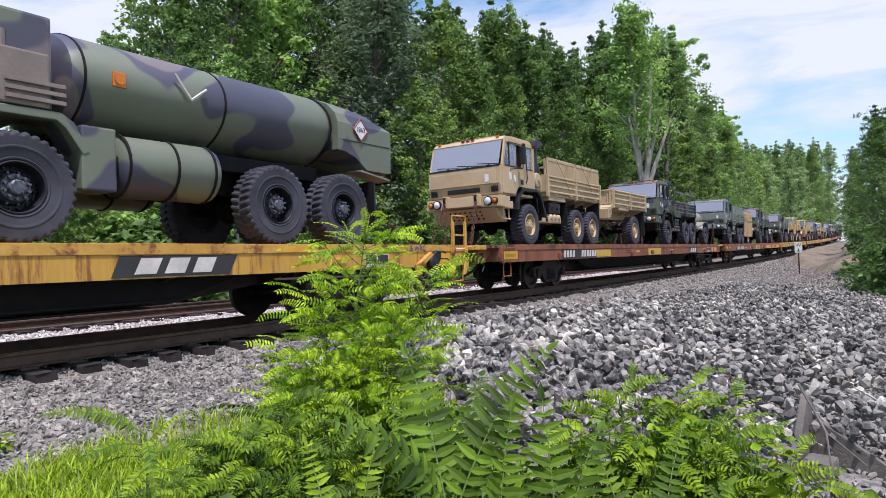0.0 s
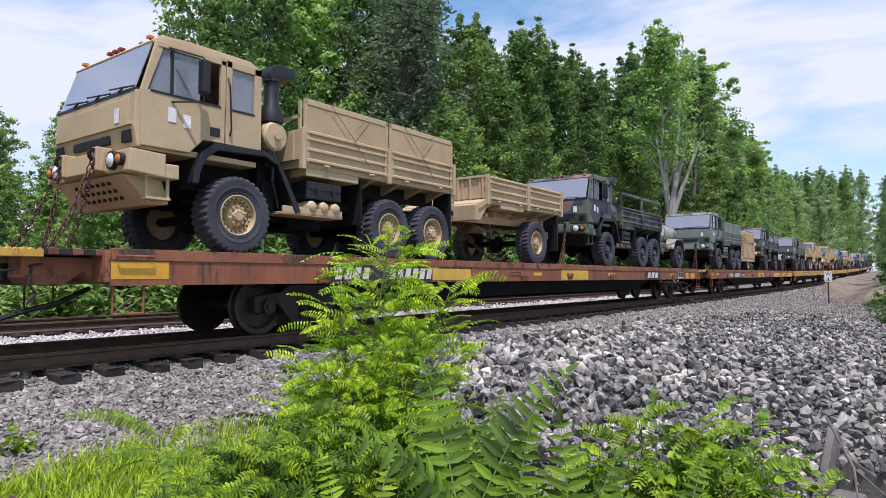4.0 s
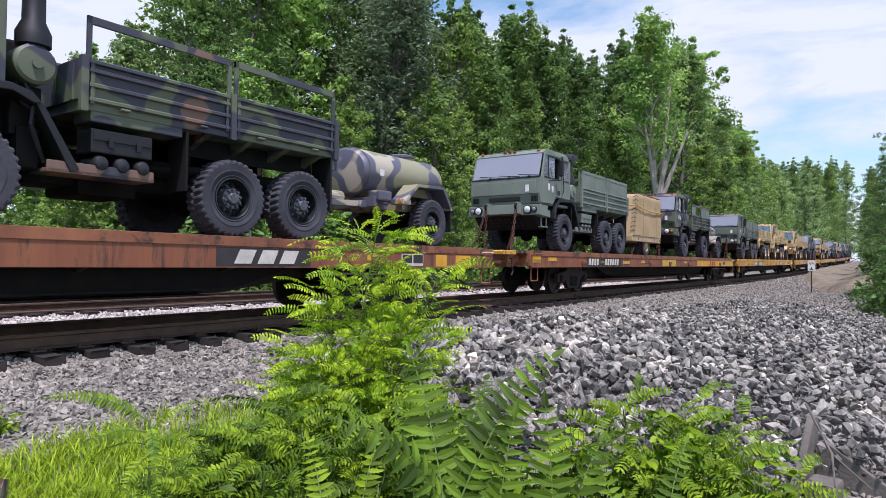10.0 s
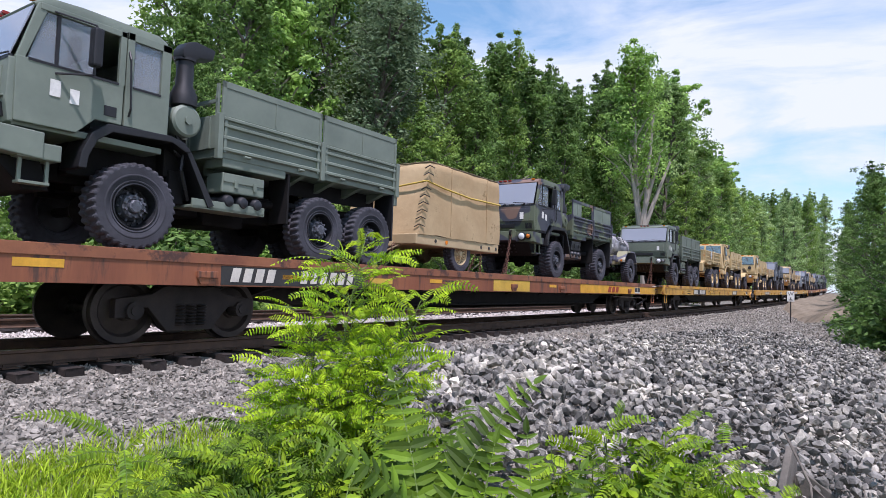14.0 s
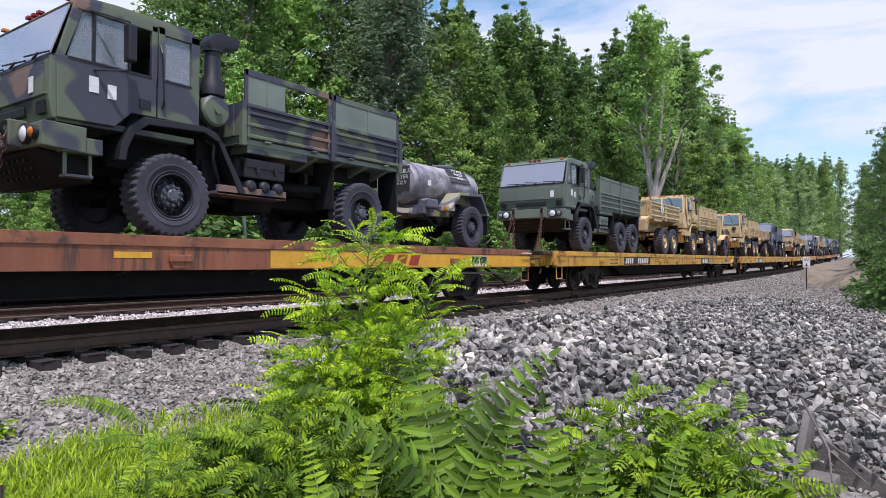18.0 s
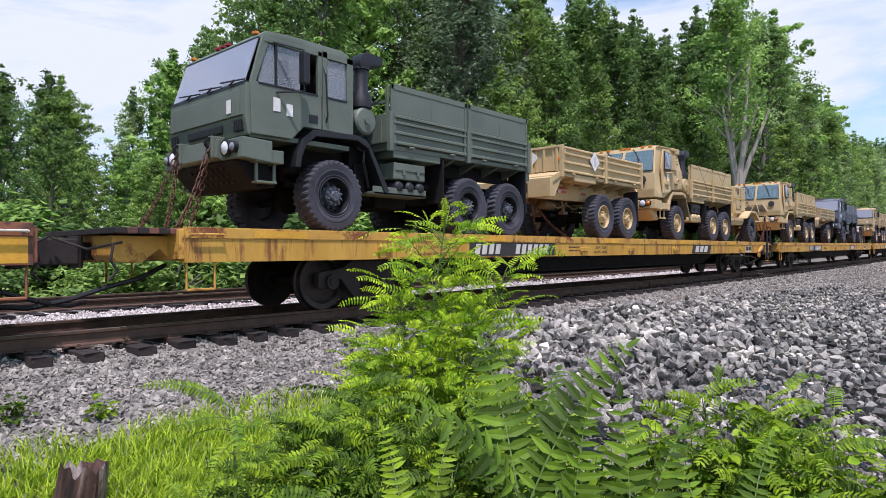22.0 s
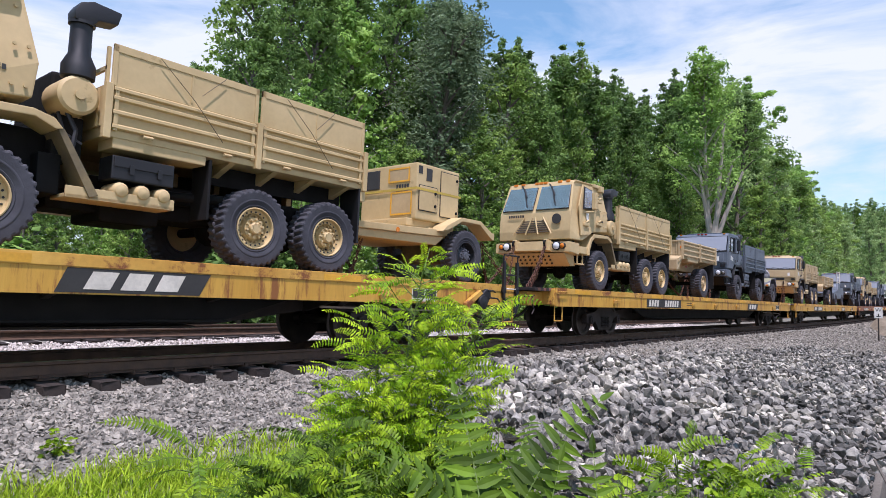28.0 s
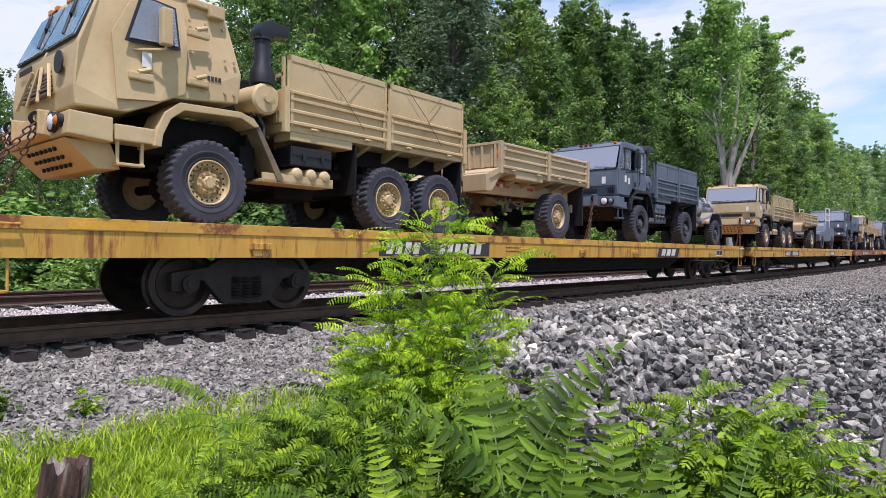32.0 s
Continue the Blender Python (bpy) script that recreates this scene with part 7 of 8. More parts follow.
    for i in list(single):
        ob = tagged(new("rock", meshes[rnd.randrange(len(meshes))]), "angular grey riprap rock in the heap", "rock", "riprap rocks")
        ob.matrix_basis = pose(*px[i], rnd.uniform(0, 360), rnd.uniform(0, 360), rnd.uniform(0, 360)) @ Matrix.Scale(float(r[i]), 4)
    for x, y in extra:
        s = rnd.uniform(0.06, 0.12)
        ob = tagged(new("rock", meshes[rnd.randrange(len(meshes))]), "angular grey riprap rock at the edge of the ballast", "rock", "riprap rocks")
        ob.matrix_basis = pose(x, y, ground_z(x, y) + s * 0.2, rnd.uniform(-30, 30), rnd.uniform(-30, 30), rnd.uniform(0, 360)) @ Matrix.Scale(s, 4)


build_stones()


# ---- trees ----
def leaf_cloud(centres, radii, per, size, rng, up=0.5, flat=0.6):
    """Small folded leaf cards in clumps: corners and faces."""
    n = len(centres) * per
    c = np.repeat(centres, per, 0)
    d = rng.normal(size=(n, 3))
    d /= np.linalg.norm(d, axis=1)[:, None]
    p = c + d * np.repeat(radii, per)[:, None] * np.abs(rng.normal(0.72, 0.36, n))[:, None] * np.array([1, 1, flat])
    nrm = d * 0.8 + rng.normal(size=(n, 3)) * 0.5 + np.array([0, 0, up])
    nrm /= np.linalg.norm(nrm, axis=1)[:, None]
    a = np.cross(nrm, rng.normal(size=(n, 3)))
    a /= np.linalg.norm(a, axis=1)[:, None]
    b = np.cross(nrm, a)
    s = (size * rng.uniform(0.55, 1.3, n))[:, None]
    v = np.stack([p - a * s, p - b * s * 0.6 - nrm * s * 0.2, p + a * s, p + b * s * 0.6 - nrm * s * 0.2], 1).reshape(-1, 3)
    return v, np.arange(n * 4).reshape(-1, 4)


def limb(bm, pts, r0, r1, seg=7):
    n = len(pts) - 1
    for k in range(n):
        rod(bm, pts[k], pts[k + 1], r0 + (r1 - r0) * k / n, seg, r0 + (r1 - r0) * (k + 1) / n)


def tree(label, seed, leaf, bark, low=0.2, wide=0.2, boughs=74, per=46, size=0.0068, trunk=0.013, taper=0.7, leaders=3, forks=(), lift=0.25):
    """A tree one metre tall, to be scaled: trunk, boughs that carry sprays of leaves with gaps between them, and pointed leaders."""
    rng, rnd = np.random.default_rng(seed), random.Random(seed)
    root = thing("tree", label, "tree", "trees of the wood")
    bm = bmesh.new()
    bend = (rnd.uniform(-0.03, 0.03), rnd.uniform(-0.03, 0.03))

    def core(z):
        return Vector((bend[0] * 2 * z + 0.008 * math.sin(9 * z + seed), bend[1] * 2 * z + 0.008 * math.cos(7 * z + seed), z))
    limb(bm, [core(0.93 * k / 7) for k in range(8)], trunk, trunk * 0.22)
    cs, rs = [], []
    for k in range(boughs):
        f = ((k + rnd.random()) / boughs) ** 0.9
        z = low + (0.97 - low) * f
        a = 2.399 * k + rnd.uniform(-0.5, 0.5)
        swell = 0.72 + 0.75 * noise.noise(Vector((math.cos(a) * 1.3 + seed, math.sin(a) * 1.3, z * 4.5)))
        reach = wide * min(0.55 + 1.8 * f, 1.0) * (1.04 - f) ** taper * max(swell, 0.25) * rnd.uniform(0.75, 1.2)
        start = core(max(z - 0.07 - 0.3 * reach, low * 0.6))
        tip = core(z) + Vector((math.cos(a) * reach, math.sin(a) * reach, lift * reach - 0.03))
        if k % 2 == 0:
            limb(bm, [start, start.lerp(tip, 0.55) + Vector((0, 0, 0.012)), tip], trunk * 0.34, trunk * 0.08, 5)
        for q in ((0.5, 0.78, 1.0) if reach > 0.05 else (0.6, 1.0)):
            c = start.lerp(tip, q) + Vector((rnd.gauss(0, 0.012), rnd.gauss(0, 0.012), rnd.gauss(0, 0.01)))
            cs.append(c[:])
            rs.append(rnd.uniform(0.024, 0.046) * (1.15 - 0.45 * f))
    for k in range(leaders):
        a, r = 2.1 * k + seed, 0.0 if k == 0 else rnd.uniform(0.02, 0.05)
        high = 1.0 if k == 0 else rnd.uniform(0.9, 0.985)
        for j in range(8):
            g = j / 7
            c = core(high - 0.15 + 0.15 * g) + Vector((math.cos(a) * r + rnd.gauss(0, 0.012) * (1.1 - g), math.sin(a) * r + rnd.gauss(0, 0.012) * (1.1 - g), rnd.gauss(0, 0.006)))
            cs.append(c[:])
            rs.append(0.03 - 0.016 * g)
    for turn, reach, foot, high in forks:
        a = radians(turn)
        p = [core(foot) + Vector((math.cos(a) * reach * g ** 1.1, math.sin(a) * reach * g ** 1.1, (high - foot) * g)) for g in (0, 0.25, 0.5, 0.75, 1.0)]
        limb(bm, p, trunk * 0.85, trunk * 0.3)
    part("trunk", bm, bark, root, smooth=True)
    v, f = leaf_cloud(np.array(cs), np.array(rs), per, size, rng)
    part("crown", soup("crown", v, f, leaf), None, root)
    return root


def from_eye(az, dist):
    """A place by bearing from the track's direction, in degrees, and metres from the eye."""
    return dist * math.cos(radians(az)), EYE.y + dist * math.sin(radians(az))


# height of the tree line over the horizon by bearing, in degrees
SKYLINE = [(-14, 10), (-3, 11.5), (3, 7.2), (8, 8.5), (10.2, 10.8), (11.4, 11.5), (13.0, 13.0), (14.6, 19.0), (19.2, 18.0), (21.3, 19.8), (23.6, 18.8), (25.8, 21.6),
           (28.8, 20.6), (31.1, 21.6), (34.4, 23.0), (37.5, 25.5), (45, 28.5), (57, 28.0), (60.2, 22.5), (62, 18.6), (65.5, 16.8), (69, 12.0), (71, 11.8), (73.2, 15.6), (77, 15.6), (85, 18), (115, 18)]


def skyline(az):
    return float(np.interp(az, [a for a, _ in SKYLINE], [e for _, e in SKYLINE]))


def build_wood():
    kinds = [tree("tall leafy green tree at the wood's edge", 21, LEAF_MID, BARK, 0.1, 0.25, taper=0.5),
             tree("dark green broadleaf tree in the wood", 22, LEAF_DARK, BARK, 0.08, 0.26, taper=0.45),
             tree("slender poplar-like tree with light leaves", 23, LEAF_MID, BARK_PALE, 0.12, 0.17, 76, 44, taper=0.6, leaders=4),
             tree("dark slender pointed tree in the wood", 24, LEAF_DARK, BARK, 0.08, 0.19, 80, 48, taper=0.7, leaders=4),
             tree("tall grey-green feathery cedar in the wood", 25, LEAF_OLIVE, BARK, 0.05, 0.19, 100, 48, 0.0054, taper=0.4, leaders=5, lift=0.6),
             tree("bright green young tree before the wood", 26, LEAF_LIGHT, BARK_PALE, 0.12, 0.3, 66, 52, 0.0105, taper=0.5, leaders=2),
             tree("leafy tree with layered boughs at the wood's edge", 27, LEAF_MID, BARK, 0.06, 0.28, 72, 56, 0.0076, taper=0.5, leaders=2),
             tree("pale green leafy tree with distance haze put into its leaf colour", 29, LEAF_PALE_HAZE, BARK, 0.08, 0.26, 70, 50, 0.0074, taper=0.5, leaders=3),
             tree("deep green pointed tree in the wood", 28, LEAF_DARK, BARK, 0.1, 0.22, 82, 46, taper=0.62, leaders=5)]
    used = [False] * len(kinds)
    rnd = random.Random(31)

    def plant(k, x, y, h, spin=None, fat=1.0):
        ob = kinds[k] if not used[k] else copy_thing(kinds[k], Matrix())
        used[k] = True
        ob.matrix_basis = pose(x, y, ground_z(x, y) - 0.1, 0, 0, rnd.uniform(0, 360) if spin is None else spin)
        w = h * fat * rnd.uniform(0.9, 1.12)
        ob.scale = (w, w, h)
        return ob
    rows = [(11.8, 3.6, 0.86, 0.3), (15.6, 3.6, 1.04, 0.16), (20.5, 4.6, 1.06, 0.12), (28.0, 7.0, 1.04, 0.12)]
    for y0, gap, full, vary in rows:
        x = -34.0 + rnd.uniform(0, 3)
        while x < (170 if y0 < 25 else 70):
            px, py = x + rnd.uniform(-1.2, 1.2), y0 + rnd.uniform(-1.3, 1.3)
            az, dist = math.degrees(math.atan2(py - EYE.y, px)), math.hypot(px, py - EYE.y)
            h = math.tan(radians(skyline(az) * rnd.uniform(full - vary, full))) * dist + 1.5
            k = rnd.choices(range(9), (3, 4, 2, 3, 0, 1, 3, 0, 3))[0]
            if az > 42 and k in (2, 3):
                k = 6 if k == 2 else 1
            # beyond 70 m mostly paler kinds, whose leaf colour carries the haze
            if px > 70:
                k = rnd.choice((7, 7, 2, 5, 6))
            if 19 < az < 34:
                k = rnd.choice((3, 8, 2, 8))
            if 37.0 < az < 42.5 and y0 < 22:
                k = 4
            if not 13.0 < az < 19.0 or px > 62 or y0 > 20:
                plant(k, px, py, max(h, 4), fat=1.25 if k == 4 else 1.0)
            x += gap * rnd.uniform(0.8, 1.25) * (1 if x < 60 else 2.0)
    for az, dist, h, k in ((62.5, 30, 12.0, 7), (65.0, 31, 11.0, 7), (67.5, 32, 9.4, 7), (62, 27, 8.0, 0), (64, 24, 6.4, 6), (66, 25, 5.8, 5), (68.5, 26, 5.6, 5), (71, 24, 5.6, 6), (74, 27, 7.6, 1), (66.5, 33, 7.2, 0), (69.5, 36, 7.6, 8), (77, 25, 7, 1), (80, 26, 8.2, 0), (84, 26, 8.2, 3),
                           (73, 38, 11.0, 3), (75.5, 40, 11.5, 8), (53.5, 27, 6.6, 5), (49, 27.5, 7.4, 6), (46, 28, 6.2, 5), (57, 26.5, 7.0, 6), (34, 31, 6.0, 6), (29, 34, 5.5, 5)):
        px, py = from_eye(az, dist)
        plant(k, px, py, h)
    # the pale forked tree that stands out of the wood
    tall = tree("tall pale-barked forked tree with a thin crown", 40, LEAF_LIGHT, BARK_PALE, 0.46, 0.16, 60, 44, 0.0066, 0.0125, 0.35, 4,
                ((-100, 0.04, 0.2, 0.7), (-75, 0.1, 0.24, 0.53), (100, 0.045, 0.25, 0.56), (-90, 0.07, 0.28, 0.55)), 0.5)
    tx, ty = from_eye(16.4, 52)
    tall.matrix_basis = pose(tx, ty, ground_z(tx, ty), 0, 0, 0)
    tall.scale = (21.5,) * 3
    for az, dist, h, k in ((11.6, 60, 10.5, 1), (12.9, 60, 12.5, 6), (15.0, 64, 21.5, 1), (17.5, 66, 20.5, 8), (18.8, 58, 18.0, 3)):
        px, py = from_eye(az, dist)
        plant(k, px, py, h)
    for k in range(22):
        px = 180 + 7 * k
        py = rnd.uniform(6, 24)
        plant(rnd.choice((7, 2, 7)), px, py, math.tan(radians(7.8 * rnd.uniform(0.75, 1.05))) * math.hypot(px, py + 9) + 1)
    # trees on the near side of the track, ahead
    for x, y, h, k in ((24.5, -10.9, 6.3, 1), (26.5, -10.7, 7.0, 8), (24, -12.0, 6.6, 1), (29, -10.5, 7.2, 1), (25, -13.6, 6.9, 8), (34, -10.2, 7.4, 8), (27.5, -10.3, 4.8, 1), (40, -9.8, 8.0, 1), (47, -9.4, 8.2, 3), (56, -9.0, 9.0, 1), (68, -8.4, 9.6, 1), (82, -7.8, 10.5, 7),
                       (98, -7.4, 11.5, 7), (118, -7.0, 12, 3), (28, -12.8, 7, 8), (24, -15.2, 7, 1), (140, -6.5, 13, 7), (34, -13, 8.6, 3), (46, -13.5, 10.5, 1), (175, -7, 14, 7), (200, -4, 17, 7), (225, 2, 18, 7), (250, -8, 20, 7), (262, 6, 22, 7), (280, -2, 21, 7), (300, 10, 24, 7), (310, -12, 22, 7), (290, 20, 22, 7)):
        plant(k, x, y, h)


def shrub(label, seed, leaf, clumps=28, per=62, size=0.04):
    """A bush one metre tall, to be scaled."""
    rng, rnd = np.random.default_rng(seed), random.Random(seed)
    root = thing("shrub", label, "shrub", "undergrowth shrubs")
    bm = bmesh.new()
    cs, rs = [], []
    for k in range(clumps):
        a, q, z = rnd.uniform(0, 6.28), math.sqrt(rnd.random()), rnd.uniform(0.1, 0.9)
        cs.append((math.cos(a) * q * 0.62 * (1.1 - z * 0.5), math.sin(a) * q * 0.62 * (1.1 - z * 0.5), z))
        rs.append(rnd.uniform(0.12, 0.24))
        if k % 3 == 0:
            limb(bm, [Vector((0, 0, 0)), Vector(cs[-1]) * 0.5 + Vector((0, 0, 0.08)), Vector(cs[-1])], 0.018, 0.006, 5)
    part("branchwork", bm, BARK, root)
    v, f = leaf_cloud(np.array(cs), np.array(rs), per, size, rng, 0.6, 0.75)
    part("foliage", soup("foliage", v, f, leaf), None, root)
    return root


def build_undergrowth():
    kinds = [shrub("dense mid-green undergrowth shrub", 61, LEAF_MID), shrub("light green undergrowth shrub", 62, LEAF_LIGHT), shrub("dark green undergrowth shrub", 63, LEAF_DARK)]
    used = [False] * 3
    rnd = random.Random(64)
    spots = []
    x = -16.0
    while x < 120:
        spots.append((x, 9.0 + rnd.uniform(-0.7, 0.9), rnd.uniform(1.6, 3.2)))
        spots.append((x + 1, 11.4 + rnd.uniform(-0.8, 0.8), rnd.uniform(2.6, 4.6)))
        x += rnd.uniform(1.6, 2.6) * (1 if x < 40 else 1.8)
    for k in range(26):
        spots.append((rnd.uniform(-14, 14), rnd.uniform(10, 15), rnd.uniform(2.5, 4.5)))
    spots += [(25.6, -9.9, 1.3), (24.0, -10.5, 1.4), (26.2, -10.0, 2.2), (23.5, -11.0, 1.6), (24, -11.6, 2.1), (27.5, -9.7, 1.5), (25.4, -10.9, 2.8), (29.5, -9.7, 2.0), (32, -9.7, 2.2), (36, -9.5, 2.2), (22.8, -12, 1.5), (42, -9.4, 2.0)]
    for x, y, s in spots:
        k = rnd.choices(range(3), (4, 1, 4))[0] if y > 0 else 2
        ob = kinds[k] if not used[k] else copy_thing(kinds[k], Matrix())
        used[k] = True
        ob.matrix_basis = pose(x, y, ground_z(x, y) - 0.1, 0, 0, rnd.uniform(0, 360))
        ob.scale = (s * 1.25, s * 1.25, s)


build_wood()
build_undergrowth()


# ---- plants in the foreground ----
class Leaves:
    """Gathers leaflets as folded strips of quads, and stalks as three-sided bars."""

    def __init__(self, seed):
        self.v, self.f, self.n, self.rng = [], [], 0, random.Random(seed)
        self.sv, self.sf = [], []

    def stick(self, pts, r0, r1):
        m = len(pts) - 1
        for k, p in enumerate(pts):
            d = (pts[min(k + 1, m)] - pts[max(k - 1, 0)]).normalized()
            a = d.orthogonal().normalized()
            b = d.cross(a)
            r = r0 + (r1 - r0) * k / m
            base = len(self.sv)
            self.sv += [p + a * r, p - a * r * 0.5 + b * r * 0.87, p - a * r * 0.5 - b * r * 0.87]
            if k:
                self.sf += [(base - 3 + i, base - 3 + (i + 1) % 3, base + (i + 1) % 3, base + i) for i in range(3)]

    def leaflet(self, p, way, up, long, wide, fold=0.25, droop=0.12, shape=((0.0, 0.18), (0.3, 1.0), (0.68, 0.86), (1.0, 0.08))):
        way = way.normalized()
        side = way.cross(up)
        if side.length < 1e-4:
            side = way.orthogonal()
        side.normalize()
        nrm = side.cross(way)
        base = self.n
        for f, w in shape:
            c = p + way * long * f - nrm * droop * long * f * f
            h = wide * 0.5 * w
            self.v += [c - side * h + nrm * h * fold, c, c + side * h + nrm * h * fold]
        for k in range(len(shape) - 1):
            a = base + 3 * k
            self.f += [(a, a + 1, a + 4, a + 3), (a + 1, a + 2, a + 5, a + 4)]
        self.n += 3 * len(shape)

    def frond(self, p, way, long, pairs, leaf_long, leaf_wide, droop=0.35, stem=0.003, taper=0.35, start=0.15, angle=62, shape=None, hang=0.35, twist=55, face=None):
        """A pinnate leaf: a bowed stalk with paired leaflets and one at the tip."""
        r, pts, d = self.rng, [Vector(p)], Vector(way).normalized()
        steps = 8
        for k in range(steps):
            d = (d + Vector((0, 0, -droop / steps * (0.5 + k / steps)))).normalized()
            pts.append(pts[-1] + d * long / steps)
        self.stick(pts[::2], stem, stem * 0.4)
        kw = {"shape": shape} if shape else {}
        roll = radians(r.uniform(-twist, twist))

        def at(f):
            i = min(int(f * steps), steps - 1)
            return pts[i].lerp(pts[i + 1], f * steps - i), (pts[i + 1] - pts[i]).normalized()
        for k in range(pairs):
            f = start + (0.97 - start) * k / (pairs - 1)
            q, d = at(f)
            side = d.cross(Vector((0, 0, 1)))
            side = side.normalized() if side.length > 1e-3 else d.orthogonal().normalized()
            up = side.cross(d)
            size = (1 - taper * abs(f - 0.45) * 1.6) * r.uniform(0.88, 1.1)
            t = roll + (math.atan2(-face.dot(side), face.dot(up)) if face else 0.0)
            side, up = side * math.cos(t) + up * math.sin(t), up * math.cos(t) - side * math.sin(t)
            for s in (-1, 1):
                a = radians(angle + r.uniform(-9, 9))
                w = d * math.cos(a) + side * s * math.sin(a) - up * r.uniform(0.0, hang)
                self.leaflet(q, w, up, leaf_long * size, leaf_wide * size, **kw)
        q, d = at(0.999)
        self.leaflet(q, d, d.cross(Vector((0, 1, 0.2))), leaf_long * 0.6, leaf_wide * 0.7, **kw)

    def put(self, root, leaf, stem_name="branchwork"):
        stems = part(stem_name, soup(stem_name, [v[:] for v in self.sv], self.sf, STEM), None, root)
        if stem_name == "stemwork":
            tagged(stems, kind="stuff")
        part("foliage", soup("foliage", [v[:] for v in self.v], self.f, leaf), None, root)


SMALL_LEAF = ((0.0, 0.45), (0.5, 1.0), (1.0, 0.3))
BROAD_LEAF = ((0.0, 0.5), (0.22, 1.0), (0.6, 0.78), (1.0, 0.05))


def locust(x, y, stems, seed, mat=None, label="bright green leafy locust sapling with pinnate leaves", leaf=0.032, long=(0.13, 0.22)):
    """A young locust: dark thin stems, side shoots and flat sprays of small pinnate leaves. Stems: (lean x, lean y, height, side shoots, reach)."""
    rnd, lv = random.Random(seed), Leaves(seed)
    root = thing("locust_sapling", label, "sapling")
    root.matrix_basis = pose(x, y, ground_z(x, y))
    bright = Vector((-x, EYE.y - y, 0)).normalized() * 0.45 + Vector((0, 0, 0.9))
    for k, (lx, ly, high, shoots, reach) in enumerate(stems):
        st = [Vector((lx * g ** 1.25 + 0.012 * math.sin(6 * g + k), ly * g ** 1.25 + 0.012 * math.cos(5 * g + k), high * g)) for g in [i / 9 for i in range(10)]]
        lv.stick(st, 0.01, 0.0025)

        def on(f):
            i = min(int(f * 9), 8)
            return st[i].lerp(st[i + 1], f * 9 - i)
        for j in range(shoots):
            f = 0.34 + 0.64 * (j + rnd.random()) / shoots
            p = on(f)
            b = 2.4 * j + rnd.uniform(-0.5, 0.5) + k
            r = reach * (1.08 - 0.8 * f) * rnd.uniform(0.7, 1.2)
            rise = rnd.uniform(0.5, 1.25)
            tip = p + Vector((math.cos(b) * r, math.sin(b) * r, r * rise))
            mid = p.lerp(tip, 0.5) + Vector((0, 0, -0.06 * r))
            lv.stick([p, mid, tip], 0.004, 0.0014)
            count = max(int(r / 0.038), 2)
            for c in range(count):
                g = (c + 1) / count
                q = p.lerp(mid, g * 2) if g < 0.5 else mid.lerp(tip, g * 2 - 1)
                turn = b + (1 if c % 2 else -1) * rnd.uniform(0.5, 1.15) * (1 - 0.6 * (g > 0.95))
                lv.frond(q, (math.cos(turn), math.sin(turn), rnd.uniform(0.1, 0.9)), rnd.uniform(*long), rnd.randint(9, 12), leaf * rnd.uniform(0.9, 1.15), leaf * 0.48, 0.75, 0.0013,
                         angle=74, twist=60, hang=0.3, shape=SMALL_LEAF, face=bright)
        for c in range(5):
            turn = 1.3 * c + k
            lv.frond(on(0.9 + 0.1 * c / 4), (math.cos(turn), math.sin(turn), 0.9), rnd.uniform(*long) * 0.75, 8, leaf * 0.85, leaf * 0.42, 0.7, 0.0013, angle=76, twist=30, hang=0.15, shape=SMALL_LEAF, face=bright)
    lv.put(root, mat or LOCUST)
    return root


def heaven(az, dist, z, fronds, seed, leaf=0.1, mat=None, label="deep green shrub with long pinnate fronds"):
    """A young tree of heaven: a stem whose top carries long pinnate leaves. Fronds: bearing from the eye, distance and height of each tip."""
    rnd, lv = random.Random(seed), Leaves(seed)
    root = thing("sumac_shrub", label, "shrub", "sumac shrubs on the bank")
    x, y = from_eye(az, dist)
    g = ground_z(x, y)
    root.matrix_basis = pose(x, y, g)
    bright = (Vector((-x, EYE.y - y, 0)).normalized() * 0.5 + Vector((0, 0, 0.85)))
    top = Vector((0, 0, z - g))
    lv.stick([Vector((0, 0, 0)), Vector((0.02, 0.01, top.z * 0.5)), top], 0.009, 0.005)
    for k, (taz, td, tz) in enumerate(fronds):
        tx, ty = from_eye(taz, td)
        tip = Vector((tx - x, ty - y, tz - g))
        start = top - Vector((0, 0, 0.04 * (k % 4)))
        span = tip - start
        way = span.normalized() + Vector((0, 0, 0.5))
        lv.frond(start, way, span.length * 1.05, max(int(span.length / (leaf * 0.38)), 7), leaf * rnd.uniform(0.9, 1.1), leaf * 0.36, 0.95, 0.0034, 0.7, 0.14, 72, BROAD_LEAF, 0.35, 34, bright)
    lv.put(root, mat or SUMAC)
    return root


